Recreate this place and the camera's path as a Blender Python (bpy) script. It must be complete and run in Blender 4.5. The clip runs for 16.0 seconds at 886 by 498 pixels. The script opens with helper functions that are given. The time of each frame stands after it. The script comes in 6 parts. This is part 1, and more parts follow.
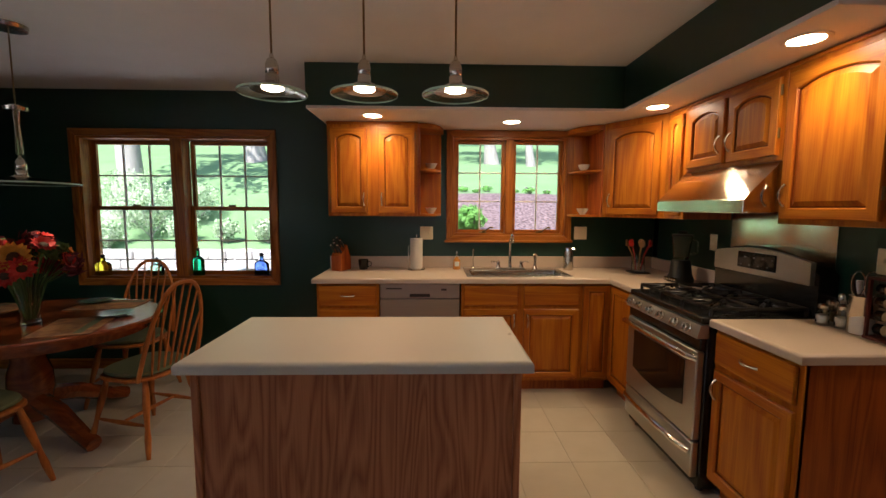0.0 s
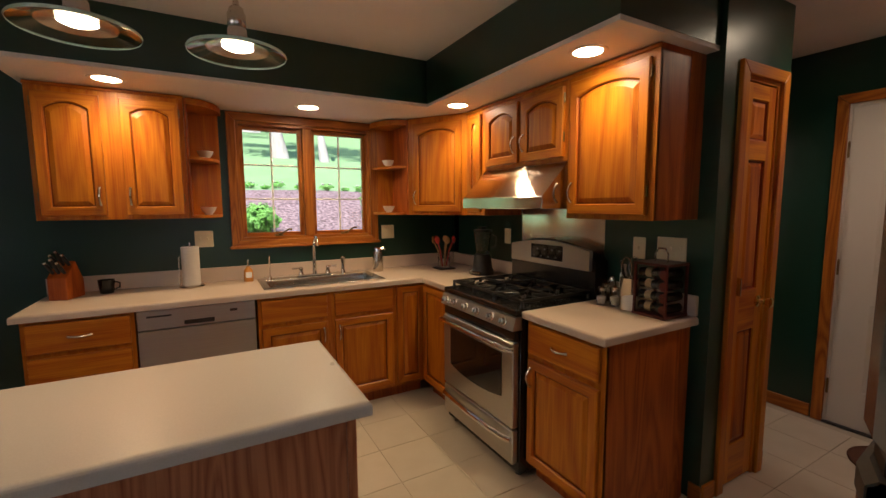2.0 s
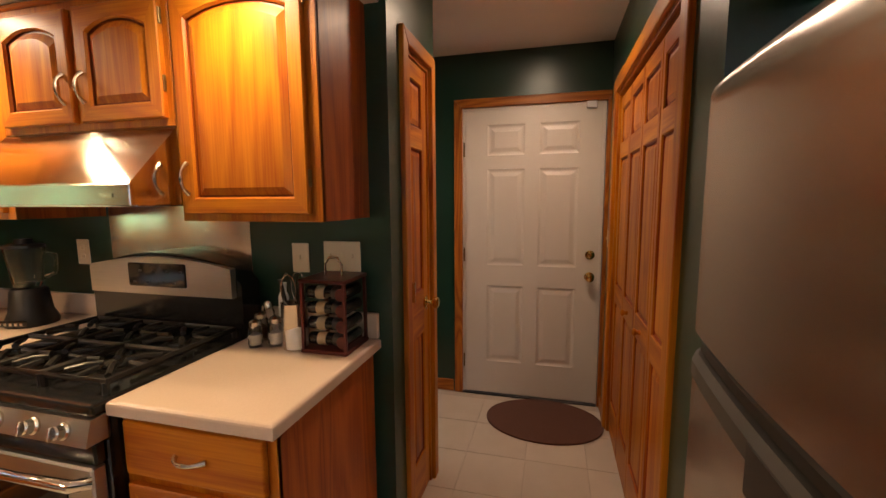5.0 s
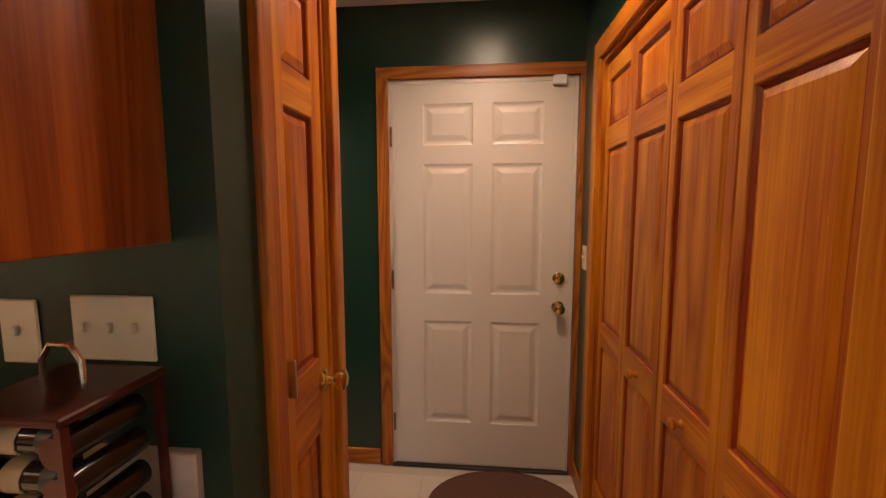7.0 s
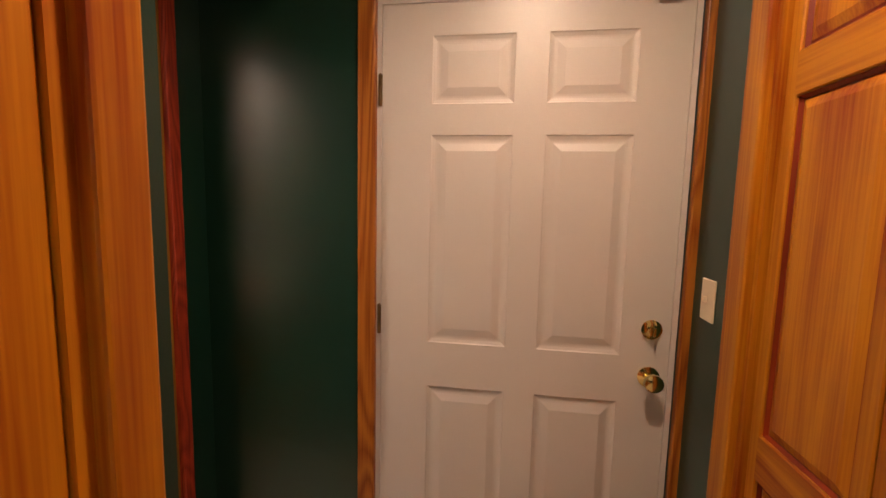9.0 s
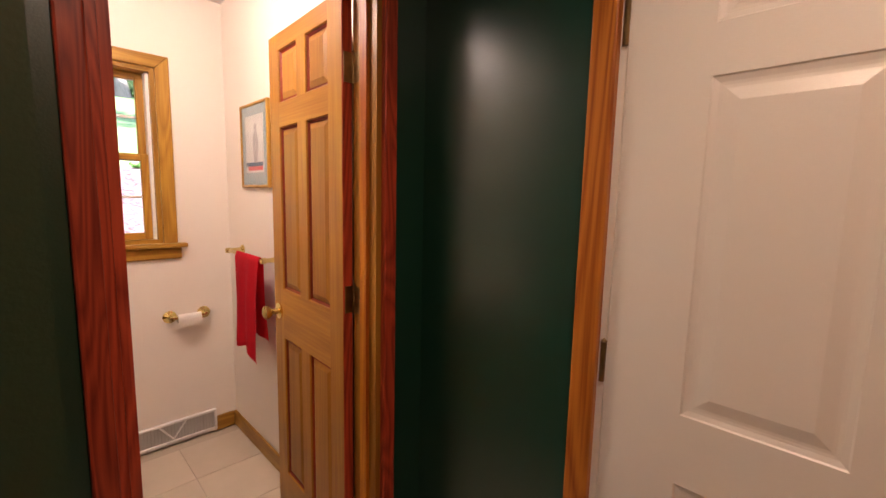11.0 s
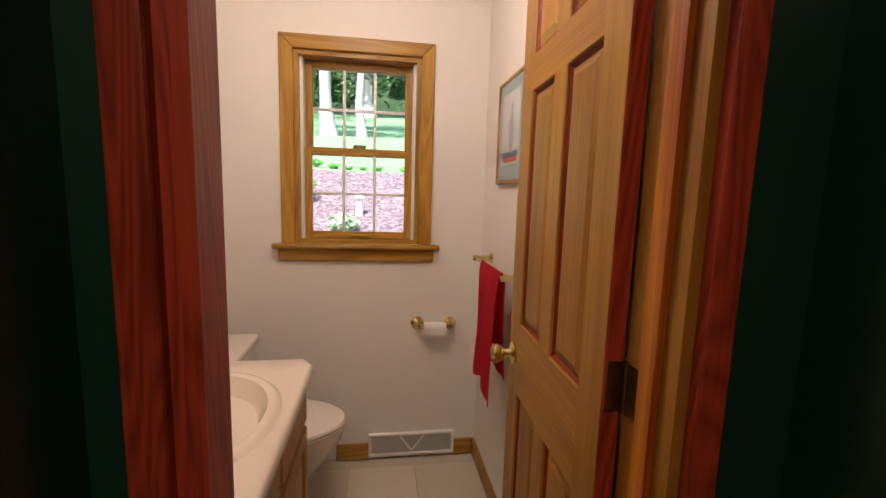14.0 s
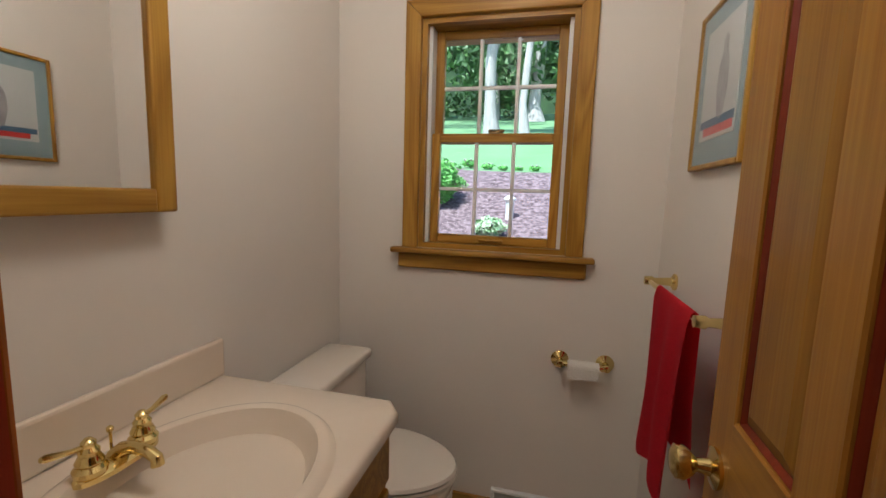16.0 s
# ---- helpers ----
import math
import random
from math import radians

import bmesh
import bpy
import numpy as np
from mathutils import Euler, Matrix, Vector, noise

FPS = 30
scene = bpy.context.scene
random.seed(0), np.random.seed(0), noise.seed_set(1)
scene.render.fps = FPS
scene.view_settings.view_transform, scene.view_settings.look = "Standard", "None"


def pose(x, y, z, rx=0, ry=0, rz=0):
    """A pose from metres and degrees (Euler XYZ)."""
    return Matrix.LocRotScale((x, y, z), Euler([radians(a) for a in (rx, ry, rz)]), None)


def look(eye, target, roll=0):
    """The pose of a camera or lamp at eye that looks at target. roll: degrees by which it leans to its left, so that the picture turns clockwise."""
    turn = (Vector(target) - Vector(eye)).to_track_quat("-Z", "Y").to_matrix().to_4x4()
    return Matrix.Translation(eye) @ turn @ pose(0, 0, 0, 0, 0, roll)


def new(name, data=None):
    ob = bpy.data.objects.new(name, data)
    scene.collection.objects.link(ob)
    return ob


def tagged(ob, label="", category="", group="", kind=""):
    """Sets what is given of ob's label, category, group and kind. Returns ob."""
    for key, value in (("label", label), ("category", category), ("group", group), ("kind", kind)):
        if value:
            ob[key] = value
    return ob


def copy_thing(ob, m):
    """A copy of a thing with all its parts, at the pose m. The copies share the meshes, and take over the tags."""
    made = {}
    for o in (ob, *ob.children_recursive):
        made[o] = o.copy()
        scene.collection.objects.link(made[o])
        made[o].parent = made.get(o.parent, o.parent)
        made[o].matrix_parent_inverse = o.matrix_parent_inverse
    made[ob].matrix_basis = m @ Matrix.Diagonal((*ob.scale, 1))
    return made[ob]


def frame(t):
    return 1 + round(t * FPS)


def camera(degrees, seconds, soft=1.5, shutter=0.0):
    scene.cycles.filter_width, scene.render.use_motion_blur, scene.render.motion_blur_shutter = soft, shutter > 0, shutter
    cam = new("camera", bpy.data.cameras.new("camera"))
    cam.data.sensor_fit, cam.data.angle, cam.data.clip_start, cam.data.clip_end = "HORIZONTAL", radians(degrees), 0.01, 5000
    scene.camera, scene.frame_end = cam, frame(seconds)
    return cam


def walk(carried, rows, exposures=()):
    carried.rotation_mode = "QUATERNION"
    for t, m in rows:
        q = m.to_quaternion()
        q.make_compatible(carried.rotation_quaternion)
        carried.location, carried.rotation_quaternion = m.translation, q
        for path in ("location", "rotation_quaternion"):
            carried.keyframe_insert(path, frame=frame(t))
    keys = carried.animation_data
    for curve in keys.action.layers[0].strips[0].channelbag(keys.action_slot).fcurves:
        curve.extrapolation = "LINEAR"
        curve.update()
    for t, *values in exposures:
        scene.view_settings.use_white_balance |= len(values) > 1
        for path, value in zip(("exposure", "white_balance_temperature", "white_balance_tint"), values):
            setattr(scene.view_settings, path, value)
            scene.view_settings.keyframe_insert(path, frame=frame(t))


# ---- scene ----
cam = camera(93.1, 16.0)
PATH = [
    (0, (0.303, -0.066, 1.452), (0.356, 1.924, 1.258), 0.3),
    (0.5, (0.256, 0.029, 1.45), (0.541, 1.999, 1.257), 0.2),
    (1, (0.228, 0.105, 1.446), (0.741, 2.029, 1.254), 0.0),
    (1.5, (0.248, 0.185, 1.44), (0.986, 2.035, 1.247), -0.2),
    (2, (0.294, 0.27, 1.457), (1.26, 2.009, 1.251), -0.3),
    (2.5, (0.33, 0.333, 1.46), (1.491, 1.948, 1.25), -0.4),
    (3, (0.368, 0.418, 1.461), (1.749, 1.849, 1.241), -0.4),
    (3.5, (0.424, 0.519, 1.451), (1.992, 1.74, 1.224), -0.5),
    (4, (0.542, 0.596, 1.45), (2.259, 1.596, 1.221), -0.5),
    (4.5, (0.686, 0.67, 1.455), (2.528, 1.413, 1.219), -0.6),
    (5, (0.861, 0.761, 1.453), (2.782, 1.264, 1.214), -0.4),
    (5.2, (0.922, 0.793, 1.442), (2.862, 1.223, 1.219), -0.8),
    (7.3, (1.806, 0.958, 1.45), (3.788, 1.086, 1.216), -0.2),
    (7.5, (1.909, 0.99, 1.464), (3.892, 1.083, 1.218), -0.3),
    (8, (2.149, 0.976, 1.46), (4.132, 1.07, 1.219), -0.2),
    (8.2, (2.242, 0.978, 1.446), (4.227, 1.072, 1.218), 0.3),
    (10.3, (2.744, 0.948, 1.424), (4.458, 1.955, 1.203), 1.4),
    (10.5, (2.793, 0.956, 1.418), (4.427, 2.086, 1.192), 1.4),
    (11, (2.903, 0.983, 1.415), (4.308, 2.386, 1.171), 1.3),
    (11.5, (2.985, 1.033, 1.425), (4.148, 2.64, 1.173), 1.4),
    (12, (3.076, 1.095, 1.416), (3.968, 2.866, 1.159), 1.4),
    (12.5, (3.132, 1.146, 1.405), (3.788, 3.018, 1.148), 1.4),
    (13, (3.187, 1.27, 1.394), (3.691, 3.189, 1.141), 1.6),
    (13.5, (3.218, 1.403, 1.395), (3.629, 3.343, 1.139), 1.7),
    (14, (3.241, 1.513, 1.391), (3.531, 3.475, 1.135), 1.7),
    (14.5, (3.284, 1.64, 1.393), (3.426, 3.618, 1.138), 1.7),
    (15, (3.307, 1.771, 1.38), (3.296, 3.755, 1.127), 1.7),
    (15.5, (3.315, 1.891, 1.362), (3.101, 3.864, 1.11), 1.7),
    (16, (3.345, 1.953, 1.352), (2.874, 3.88, 1.101), 1.8),
]
# the clip's camera opens up and shifts its white balance on the way: seconds, stops, kelvin, tint
EXPOSURES = [(0, 1.24, 6000, 15), (2.5, 1.27, 6200, 16), (4, 1.72, 6400, 18), (5, 2.02, 6600, 21), (7.5, 2.4, 6700, 25), (8.2, 2.45, 6700, 25),
             (10.3, 2.4, 6350, 24), (11.5, 2.42, 6350, 24), (12.5, 2.4, 6350, 21), (14, 1.70, 5850, 13), (15, 1.38, 5600, 7), (16, 1.16, 5250, 2)]
walk(cam, [(t, look(eye, target, roll)) for t, eye, target, roll in PATH], EXPOSURES)
# levels of the light
SKY, SUN = 0.15, 5.0
CAN, HALL, PEND, BATH = 7.5, 6.5, 3.2, 3.2

# ---------------------------------------------------------------- world and light
world = bpy.data.worlds.new("sky")
scene.world = world
world.use_nodes = True
wn = world.node_tree
sky = wn.nodes.new("ShaderNodeTexSky")
sky.sky_type, sky.sun_disc = "NISHITA", False
sky.sun_elevation, sky.sun_rotation = radians(58), radians(200)
wn.links.new(sky.outputs[0], wn.nodes["Background"].inputs[0])
wn.nodes["Background"].inputs[1].default_value = SKY

sun = new("sun", bpy.data.lights.new("sun", "SUN"))
sun.data.energy, sun.data.angle, sun.data.color = SUN, radians(0.6), (1.0, 0.95, 0.86)
sun.matrix_world = look((0, 0, 30), (0.342 * 18.7, 0.94 * 18.7, 0), 0)


def lamp(name, kind, place, target, watts, colour, size=0.1, spot=150, blend=0.6):
    ob = new(name, bpy.data.lights.new(name, kind))
    ob.data.energy, ob.data.color = watts, colour
    if kind == "SPOT":
        ob.data.spot_size, ob.data.spot_blend, ob.data.shadow_soft_size = radians(spot), blend, size
    elif kind == "AREA":
        ob.data.shape, ob.data.size = "DISK", size
    else:
        ob.data.shadow_soft_size = size
    ob.matrix_world = look(place, target)
    return ob


# ---------------------------------------------------------------- materials
def material(name, colour, rough=0.5, metal=0.0, second=None, scale=8.0, amount=0.5, stretch=(1, 1, 1),
             bump=0.0, bump_scale=60.0, rough_var=0.0, spread=0.0, coat=0.0, detail=4.0, distort=0.0, spec=0.5, brushed=0.0, turn=0.0):
    """A procedural surface: two colours mixed by noise, finer relief, wear in the gloss, and a shift from piece to piece."""
    m = bpy.data.materials.new(name)
    m.use_nodes = True
    t = m.node_tree
    b = t.nodes["Principled BSDF"]
    b.inputs["Roughness"].default_value, b.inputs["Metallic"].default_value = rough, metal
    b.inputs["Coat Weight"].default_value = coat
    if brushed:
        b.inputs["Anisotropic"].default_value, b.inputs["Anisotropic Rotation"].default_value = brushed, turn
        tan = t.nodes.new("ShaderNodeTangent")
        tan.direction_type, tan.axis = "RADIAL", "Z"
        t.links.new(tan.outputs[0], b.inputs["Tangent"])
    b.inputs["Coat Roughness"].default_value = 0.25
    b.inputs["Specular IOR Level"].default_value = spec
    b.inputs["Base Color"].default_value = (*colour, 1)
    co = t.nodes.new("ShaderNodeTexCoord")
    info = t.nodes.new("ShaderNodeObjectInfo")
    shift = t.nodes.new("ShaderNodeVectorMath")
    shift.operation = "MULTIPLY_ADD"
    t.links.new(info.outputs["Random"], shift.inputs[0])
    shift.inputs[1].default_value = (7.3, 5.1, 3.7)
    t.links.new(co.outputs["Object"], shift.inputs[2])
    place = t.nodes.new("ShaderNodeMapping")
    place.inputs["Scale"].default_value = stretch
    t.links.new(shift.outputs[0], place.inputs["Vector"])
    if second:
        n = t.nodes.new("ShaderNodeTexNoise")
        n.inputs["Scale"].default_value, n.inputs["Detail"].default_value = scale, detail
        n.inputs["Distortion"].default_value = distort
        t.links.new(place.outputs[0], n.inputs["Vector"])
        ramp = t.nodes.new("ShaderNodeValToRGB")
        ramp.color_ramp.elements[0].position, ramp.color_ramp.elements[1].position = 0.5 - amount / 2, 0.5 + amount / 2
        ramp.color_ramp.elements[0].color, ramp.color_ramp.elements[1].color = (*colour, 1), (*second, 1)
        t.links.new(n.outputs["Fac"], ramp.inputs["Fac"])
        out = ramp.outputs["Color"]
        if spread:
            hsv = t.nodes.new("ShaderNodeHueSaturation")
            span = t.nodes.new("ShaderNodeMapRange")
            span.inputs["To Min"].default_value, span.inputs["To Max"].default_value = 1 - spread, 1 + spread
            t.links.new(info.outputs["Random"], span.inputs["Value"])
            t.links.new(span.outputs[0], hsv.inputs["Value"])
            t.links.new(out, hsv.inputs["Color"])
            out = hsv.outputs["Color"]
        t.links.new(out, b.inputs["Base Color"])
    if rough_var:
        n2 = t.nodes.new("ShaderNodeTexNoise")
        n2.inputs["Scale"].default_value = 6
        t.links.new(co.outputs["Object"], n2.inputs["Vector"])
        r = t.nodes.new("ShaderNodeMapRange")
        r.inputs["To Min"].default_value, r.inputs["To Max"].default_value = max(0.02, rough - rough_var), rough + rough_var
        t.links.new(n2.outputs["Fac"], r.inputs["Value"])
        t.links.new(r.outputs[0], b.inputs["Roughness"])
    if bump:
        n3 = t.nodes.new("ShaderNodeTexNoise")
        n3.inputs["Scale"].default_value, n3.inputs["Detail"].default_value = bump_scale, 5
        t.links.new(place.outputs[0], n3.inputs["Vector"])
        bp = t.nodes.new("ShaderNodeBump")
        bp.inputs["Strength"].default_value, bp.inputs["Distance"].default_value = bump, 0.004
        t.links.new(n3.outputs["Fac"], bp.inputs["Height"])
        t.links.new(bp.outputs[0], b.inputs["Normal"])
    return m


def wood(name, light, dark, axis="z", rough=0.40, rings=9.0, spread=0.12, coat=0.05, figure=0.55):
    """Sawn and varnished wood: long cathedral figure from stretched, warped bands, with fine open pores."""
    m = bpy.data.materials.new(name)
    m.use_nodes = True
    t = m.node_tree
    b = t.nodes["Principled BSDF"]
    b.inputs["Roughness"].default_value, b.inputs["Coat Weight"].default_value, b.inputs["Coat Roughness"].default_value = rough, coat, 0.22
    b.inputs["Specular IOR Level"].default_value = 0.32
    co, info = t.nodes.new("ShaderNodeTexCoord"), t.nodes.new("ShaderNodeObjectInfo")
    shift = t.nodes.new("ShaderNodeVectorMath")
    shift.operation = "MULTIPLY_ADD"
    t.links.new(info.outputs["Random"], shift.inputs[0])
    shift.inputs[1].default_value = (13.3, 9.1, 17.7)
    t.links.new(co.outputs["Object"], shift.inputs[2])

    def mapped(along, across):
        p = t.nodes.new("ShaderNodeMapping")
        p.inputs["Scale"].default_value = [along if a == axis else across for a in "xyz"]
        t.links.new(shift.outputs[0], p.inputs["Vector"])
        return p

    def noise_of(p, scale, detail, distortion=0.0):
        n = t.nodes.new("ShaderNodeTexNoise")
        n.inputs["Scale"].default_value, n.inputs["Detail"].default_value, n.inputs["Distortion"].default_value = scale, detail, distortion
        t.links.new(p.outputs[0], n.inputs["Vector"])
        return n.outputs["Fac"]

    broad = noise_of(mapped(0.55, 5.0), 1.0, 2.0, 0.6)
    bands = t.nodes.new("ShaderNodeMath")
    bands.operation = "MULTIPLY"
    t.links.new(broad, bands.inputs[0])
    bands.inputs[1].default_value = rings
    tri = t.nodes.new("ShaderNodeMath")
    tri.operation = "PINGPONG"
    t.links.new(bands.outputs[0], tri.inputs[0])
    tri.inputs[1].default_value = 0.5
    pores = noise_of(mapped(4.0, 170.0), 1.0, 3.0)
    mix = t.nodes.new("ShaderNodeMath")
    mix.operation = "MULTIPLY_ADD"
    t.links.new(tri.outputs[0], mix.inputs[0])
    mix.inputs[1].default_value = figure * 1.6
    scaled = t.nodes.new("ShaderNodeMath")
    scaled.operation = "MULTIPLY"
    t.links.new(pores, scaled.inputs[0])
    scaled.inputs[1].default_value = 0.75
    t.links.new(scaled.outputs[0], mix.inputs[2])
    ramp = t.nodes.new("ShaderNodeValToRGB")
    ramp.color_ramp.elements[0].position, ramp.color_ramp.elements[1].position = 0.28, 0.82
    ramp.color_ramp.elements[0].color, ramp.color_ramp.elements[1].color = (*dark, 1), (*light, 1)
    t.links.new(mix.outputs[0], ramp.inputs["Fac"])
    hsv, span = t.nodes.new("ShaderNodeHueSaturation"), t.nodes.new("ShaderNodeMapRange")
    span.inputs["To Min"].default_value, span.inputs["To Max"].default_value = 1 - spread, 1 + spread
    t.links.new(info.outputs["Random"], span.inputs["Value"])
    t.links.new(span.outputs[0], hsv.inputs["Value"])
    t.links.new(ramp.outputs["Color"], hsv.inputs["Color"])
    t.links.new(hsv.outputs["Color"], b.inputs["Base Color"])
    bp = t.nodes.new("ShaderNodeBump")
    bp.inputs["Strength"].default_value, bp.inputs["Distance"].default_value = 0.12, 0.002
    t.links.new(pores, bp.inputs["Height"])
    t.links.new(bp.outputs[0], b.inputs["Normal"])
    return m


def glowing(name, colour, strength):
    m = bpy.data.materials.new(name)
    m.use_nodes = True
    b = m.node_tree.nodes["Principled BSDF"]
    b.inputs["Emission Color"].default_value, b.inputs["Emission Strength"].default_value = (*colour, 1), strength
    b.inputs["Base Color"].default_value = (*colour, 1)
    return m


def glass(name, colour=(1, 1, 1), rough=0.0, ior=1.45):
    m = bpy.data.materials.new(name)
    m.use_nodes = True
    b = m.node_tree.nodes["Principled BSDF"]
    b.inputs["Base Color"].default_value, b.inputs["Roughness"].default_value = (*colour, 1), rough
    b.inputs["Transmission Weight"].default_value, b.inputs["IOR"].default_value = 1.0, ior
    return m


OAK_L, OAK_D = (0.51, 0.176, 0.006), (0.31, 0.068, 0.003)
oak = wood("oak_stained", OAK_L, OAK_D, "z", rings=8, figure=0.42)
oak_x = wood("oak_stained_across", OAK_L, OAK_D, "x", rings=8, figure=0.42)
# darker red oak: the shade in the panel grooves, put into the colour
oak_groove_shade = wood("oak_shaded_groove", (0.20, 0.040, 0.004), (0.12, 0.020, 0.002), "z", rings=6)
oak_side = wood("oak_veneer_side", (0.43, 0.106, 0.013), (0.24, 0.042, 0.006), "z", rings=10, figure=0.6)
oak_island = wood("oak_island_panel", (0.46, 0.165, 0.062), (0.25, 0.070, 0.022), "z", rough=0.5, rings=17, coat=0.1, figure=0.6)
fir = wood("fir_door", (0.50, 0.192, 0.007), (0.25, 0.040, 0.003), "z", rings=4.5, figure=0.55)
fir_x = wood("fir_door_across", (0.50, 0.192, 0.007), (0.25, 0.040, 0.003), "x", rings=4.5, figure=0.55)
fir_flame = wood("fir_panel_flame", (0.46, 0.135, 0.006), (0.17, 0.020, 0.003), "z", rings=6.5, figure=0.75)
# dark red for door panel grooves, with their shade put into the colour
groove_shade = wood("shaded_groove", (0.24, 0.030, 0.005), (0.14, 0.016, 0.003), "z", rings=4)
trim_wood = wood("trim_oak", (0.42, 0.145, 0.016), (0.20, 0.045, 0.005), "z", rings=16, figure=0.65)
trim_wood_x = wood("trim_oak_across", (0.42, 0.145, 0.016), (0.22, 0.055, 0.006), "x", rings=11)
trim_wood_y = wood("trim_oak_along", (0.42, 0.145, 0.016), (0.22, 0.055, 0.006), "y", rings=11)
table_wood = wood("table_wood", (0.26, 0.062, 0.014), (0.15, 0.030, 0.007), "x", rough=0.25, coat=0.5)
chair_wood = wood("chair_wood", (0.46, 0.15, 0.028), (0.28, 0.075, 0.012), "z")
green_paint = material("dark_green_paint", (0.0050, 0.031, 0.019), 0.31, second=(0.0065, 0.038, 0.024), scale=1.2, bump=0.10, bump_scale=220, rough_var=0.05, spec=0.65)
bath_paint = material("bath_wall_paint", (0.72, 0.67, 0.61), 0.6, second=(0.76, 0.71, 0.65), scale=0.9, bump=0.06, bump_scale=200)
ceiling_paint = material("ceiling_paint", (0.78, 0.76, 0.74), 0.8, second=(0.84, 0.83, 0.81), scale=3, amount=0.7, bump=0.5, bump_scale=14, distort=0.4)
soffit_paint = material("soffit_white_paint", (0.74, 0.70, 0.64), 0.7, second=(0.78, 0.75, 0.70), scale=2, bump=0.1, bump_scale=120)
laminate = material("beige_laminate", (0.57, 0.452, 0.365), 0.32, second=(0.62, 0.50, 0.41), scale=220, amount=0.5, rough_var=0.05)
laminate_island = material("cream_laminate", (0.52, 0.455, 0.375), 0.30, second=(0.57, 0.50, 0.42), scale=220, amount=0.5, rough_var=0.06)
tile_mat = material("cream_floor_tile", (0.52, 0.455, 0.36), 0.34, second=(0.58, 0.515, 0.42), scale=7, amount=0.6, spread=0.05, rough_var=0.1, bump=0.06, bump_scale=30)
grout = material("grout", (0.50, 0.44, 0.35), 0.9, second=(0.45, 0.395, 0.32), scale=5, bump=0.3, bump_scale=90)
steel = material("brushed_steel", (0.46, 0.44, 0.41), 0.20, 1.0, second=(0.52, 0.50, 0.47), scale=4, stretch=(1, 1, 60), rough_var=0.06, bump=0.05, bump_scale=40)
steel_v = material("brushed_steel_upright", (0.66, 0.645, 0.62), 0.16, 1.0, second=(0.70, 0.685, 0.66), scale=3, stretch=(60, 60, 1), rough_var=0.03, brushed=0.7, turn=0.25)
range_steel = material("range_front_steel", (0.44, 0.42, 0.39), 0.30, 0.85, second=(0.49, 0.47, 0.44), scale=4, stretch=(1, 1, 60), rough_var=0.04, bump=0.04, bump_scale=40)
hood_steel = material("brushed_steel_hood", (0.50, 0.47, 0.43), 0.15, 1.0, second=(0.56, 0.53, 0.49), scale=4, stretch=(1, 1, 60), rough_var=0.03, brushed=0.85, turn=0.25)
washer_steel = material("silver_front", (0.38, 0.37, 0.355), 0.34, 0.65, second=(0.43, 0.42, 0.405), scale=4, stretch=(1, 1, 60), rough_var=0.05)
fridge_steel = material("fridge_steel", (0.54, 0.51, 0.465), 0.27, 1.0, second=(0.60, 0.57, 0.52), scale=3, stretch=(1, 1, 4), bump=1.0, bump_scale=1.8, brushed=0.7)
chrome = material("chrome", (0.78, 0.77, 0.75), 0.10, 1.0, rough_var=0.05)
nickel = material("satin_nickel", (0.62, 0.58, 0.52), 0.25, 1.0, second=(0.66, 0.62, 0.56), scale=20)
brass = material("polished_brass", (0.80, 0.65, 0.27), 0.14, 1.0, second=(0.72, 0.57, 0.23), scale=30, rough_var=0.06)
antique = material("antique_brass", (0.30, 0.21, 0.09), 0.35, 1.0, second=(0.18, 0.12, 0.06), scale=30)
black_enamel = material("black_enamel", (0.010, 0.010, 0.011), 0.16, second=(0.016, 0.016, 0.017), scale=4, rough_var=0.05)
black_iron = material("cast_iron_black", (0.009, 0.009, 0.009), 0.36, second=(0.014, 0.013, 0.013), scale=30, bump=0.3, bump_scale=160)
black_plastic = material("black_plastic", (0.014, 0.014, 0.015), 0.4, second=(0.02, 0.02, 0.02), scale=20)
dark_glass = material("oven_glass", (0.012, 0.010, 0.009), 0.05, second=(0.016, 0.013, 0.012), scale=3)
door_white = material("white_door_paint", (0.62, 0.58, 0.505), 0.40, second=(0.66, 0.62, 0.54), scale=1.2, bump=0.05, bump_scale=160, spec=0.9)
ivory = material("ivory_plastic", (0.74, 0.63, 0.42), 0.4, second=(0.78, 0.67, 0.46), scale=9)
china = material("white_china", (0.75, 0.69, 0.60), 0.14, second=(0.78, 0.72, 0.64), scale=3, coat=0.4)
cultured = material("cultured_marble", (0.74, 0.63, 0.51), 0.22, second=(0.78, 0.68, 0.56), scale=3, coat=0.3)
clear = glass("clear_glass")
pane_glass = glass("window_glass", ior=1.12)
glass_edge = material("ground_glass_edge", (0.45, 0.66, 0.56), 0.12, second=(0.52, 0.72, 0.62), scale=30, coat=0.5)
shade_glass = glass("shade_glass", (0.80, 0.93, 0.86), ior=1.35)
mirror_mat = material("mirror_silver", (0.90, 0.90, 0.89), 0.01, 1.0)
lamp_glow = glowing("lamp_glow", (1.0, 0.80, 0.52), 30.0)
pendant_glow = glowing("pendant_glow", (1.0, 0.84, 0.62), 8.0)
red_cloth = material("red_terry", (0.72, 0.008, 0.026), 0.95, second=(0.60, 0.006, 0.020), scale=120, bump=0.45, bump_scale=260)
rug_mat = material("brown_rug", (0.13, 0.055, 0.032), 0.95, second=(0.075, 0.032, 0.02), scale=120, amount=0.4, bump=0.9, bump_scale=240)
white_vinyl = material("white_vinyl", (0.74, 0.74, 0.73), 0.4, second=(0.77, 0.77, 0.76), scale=8)

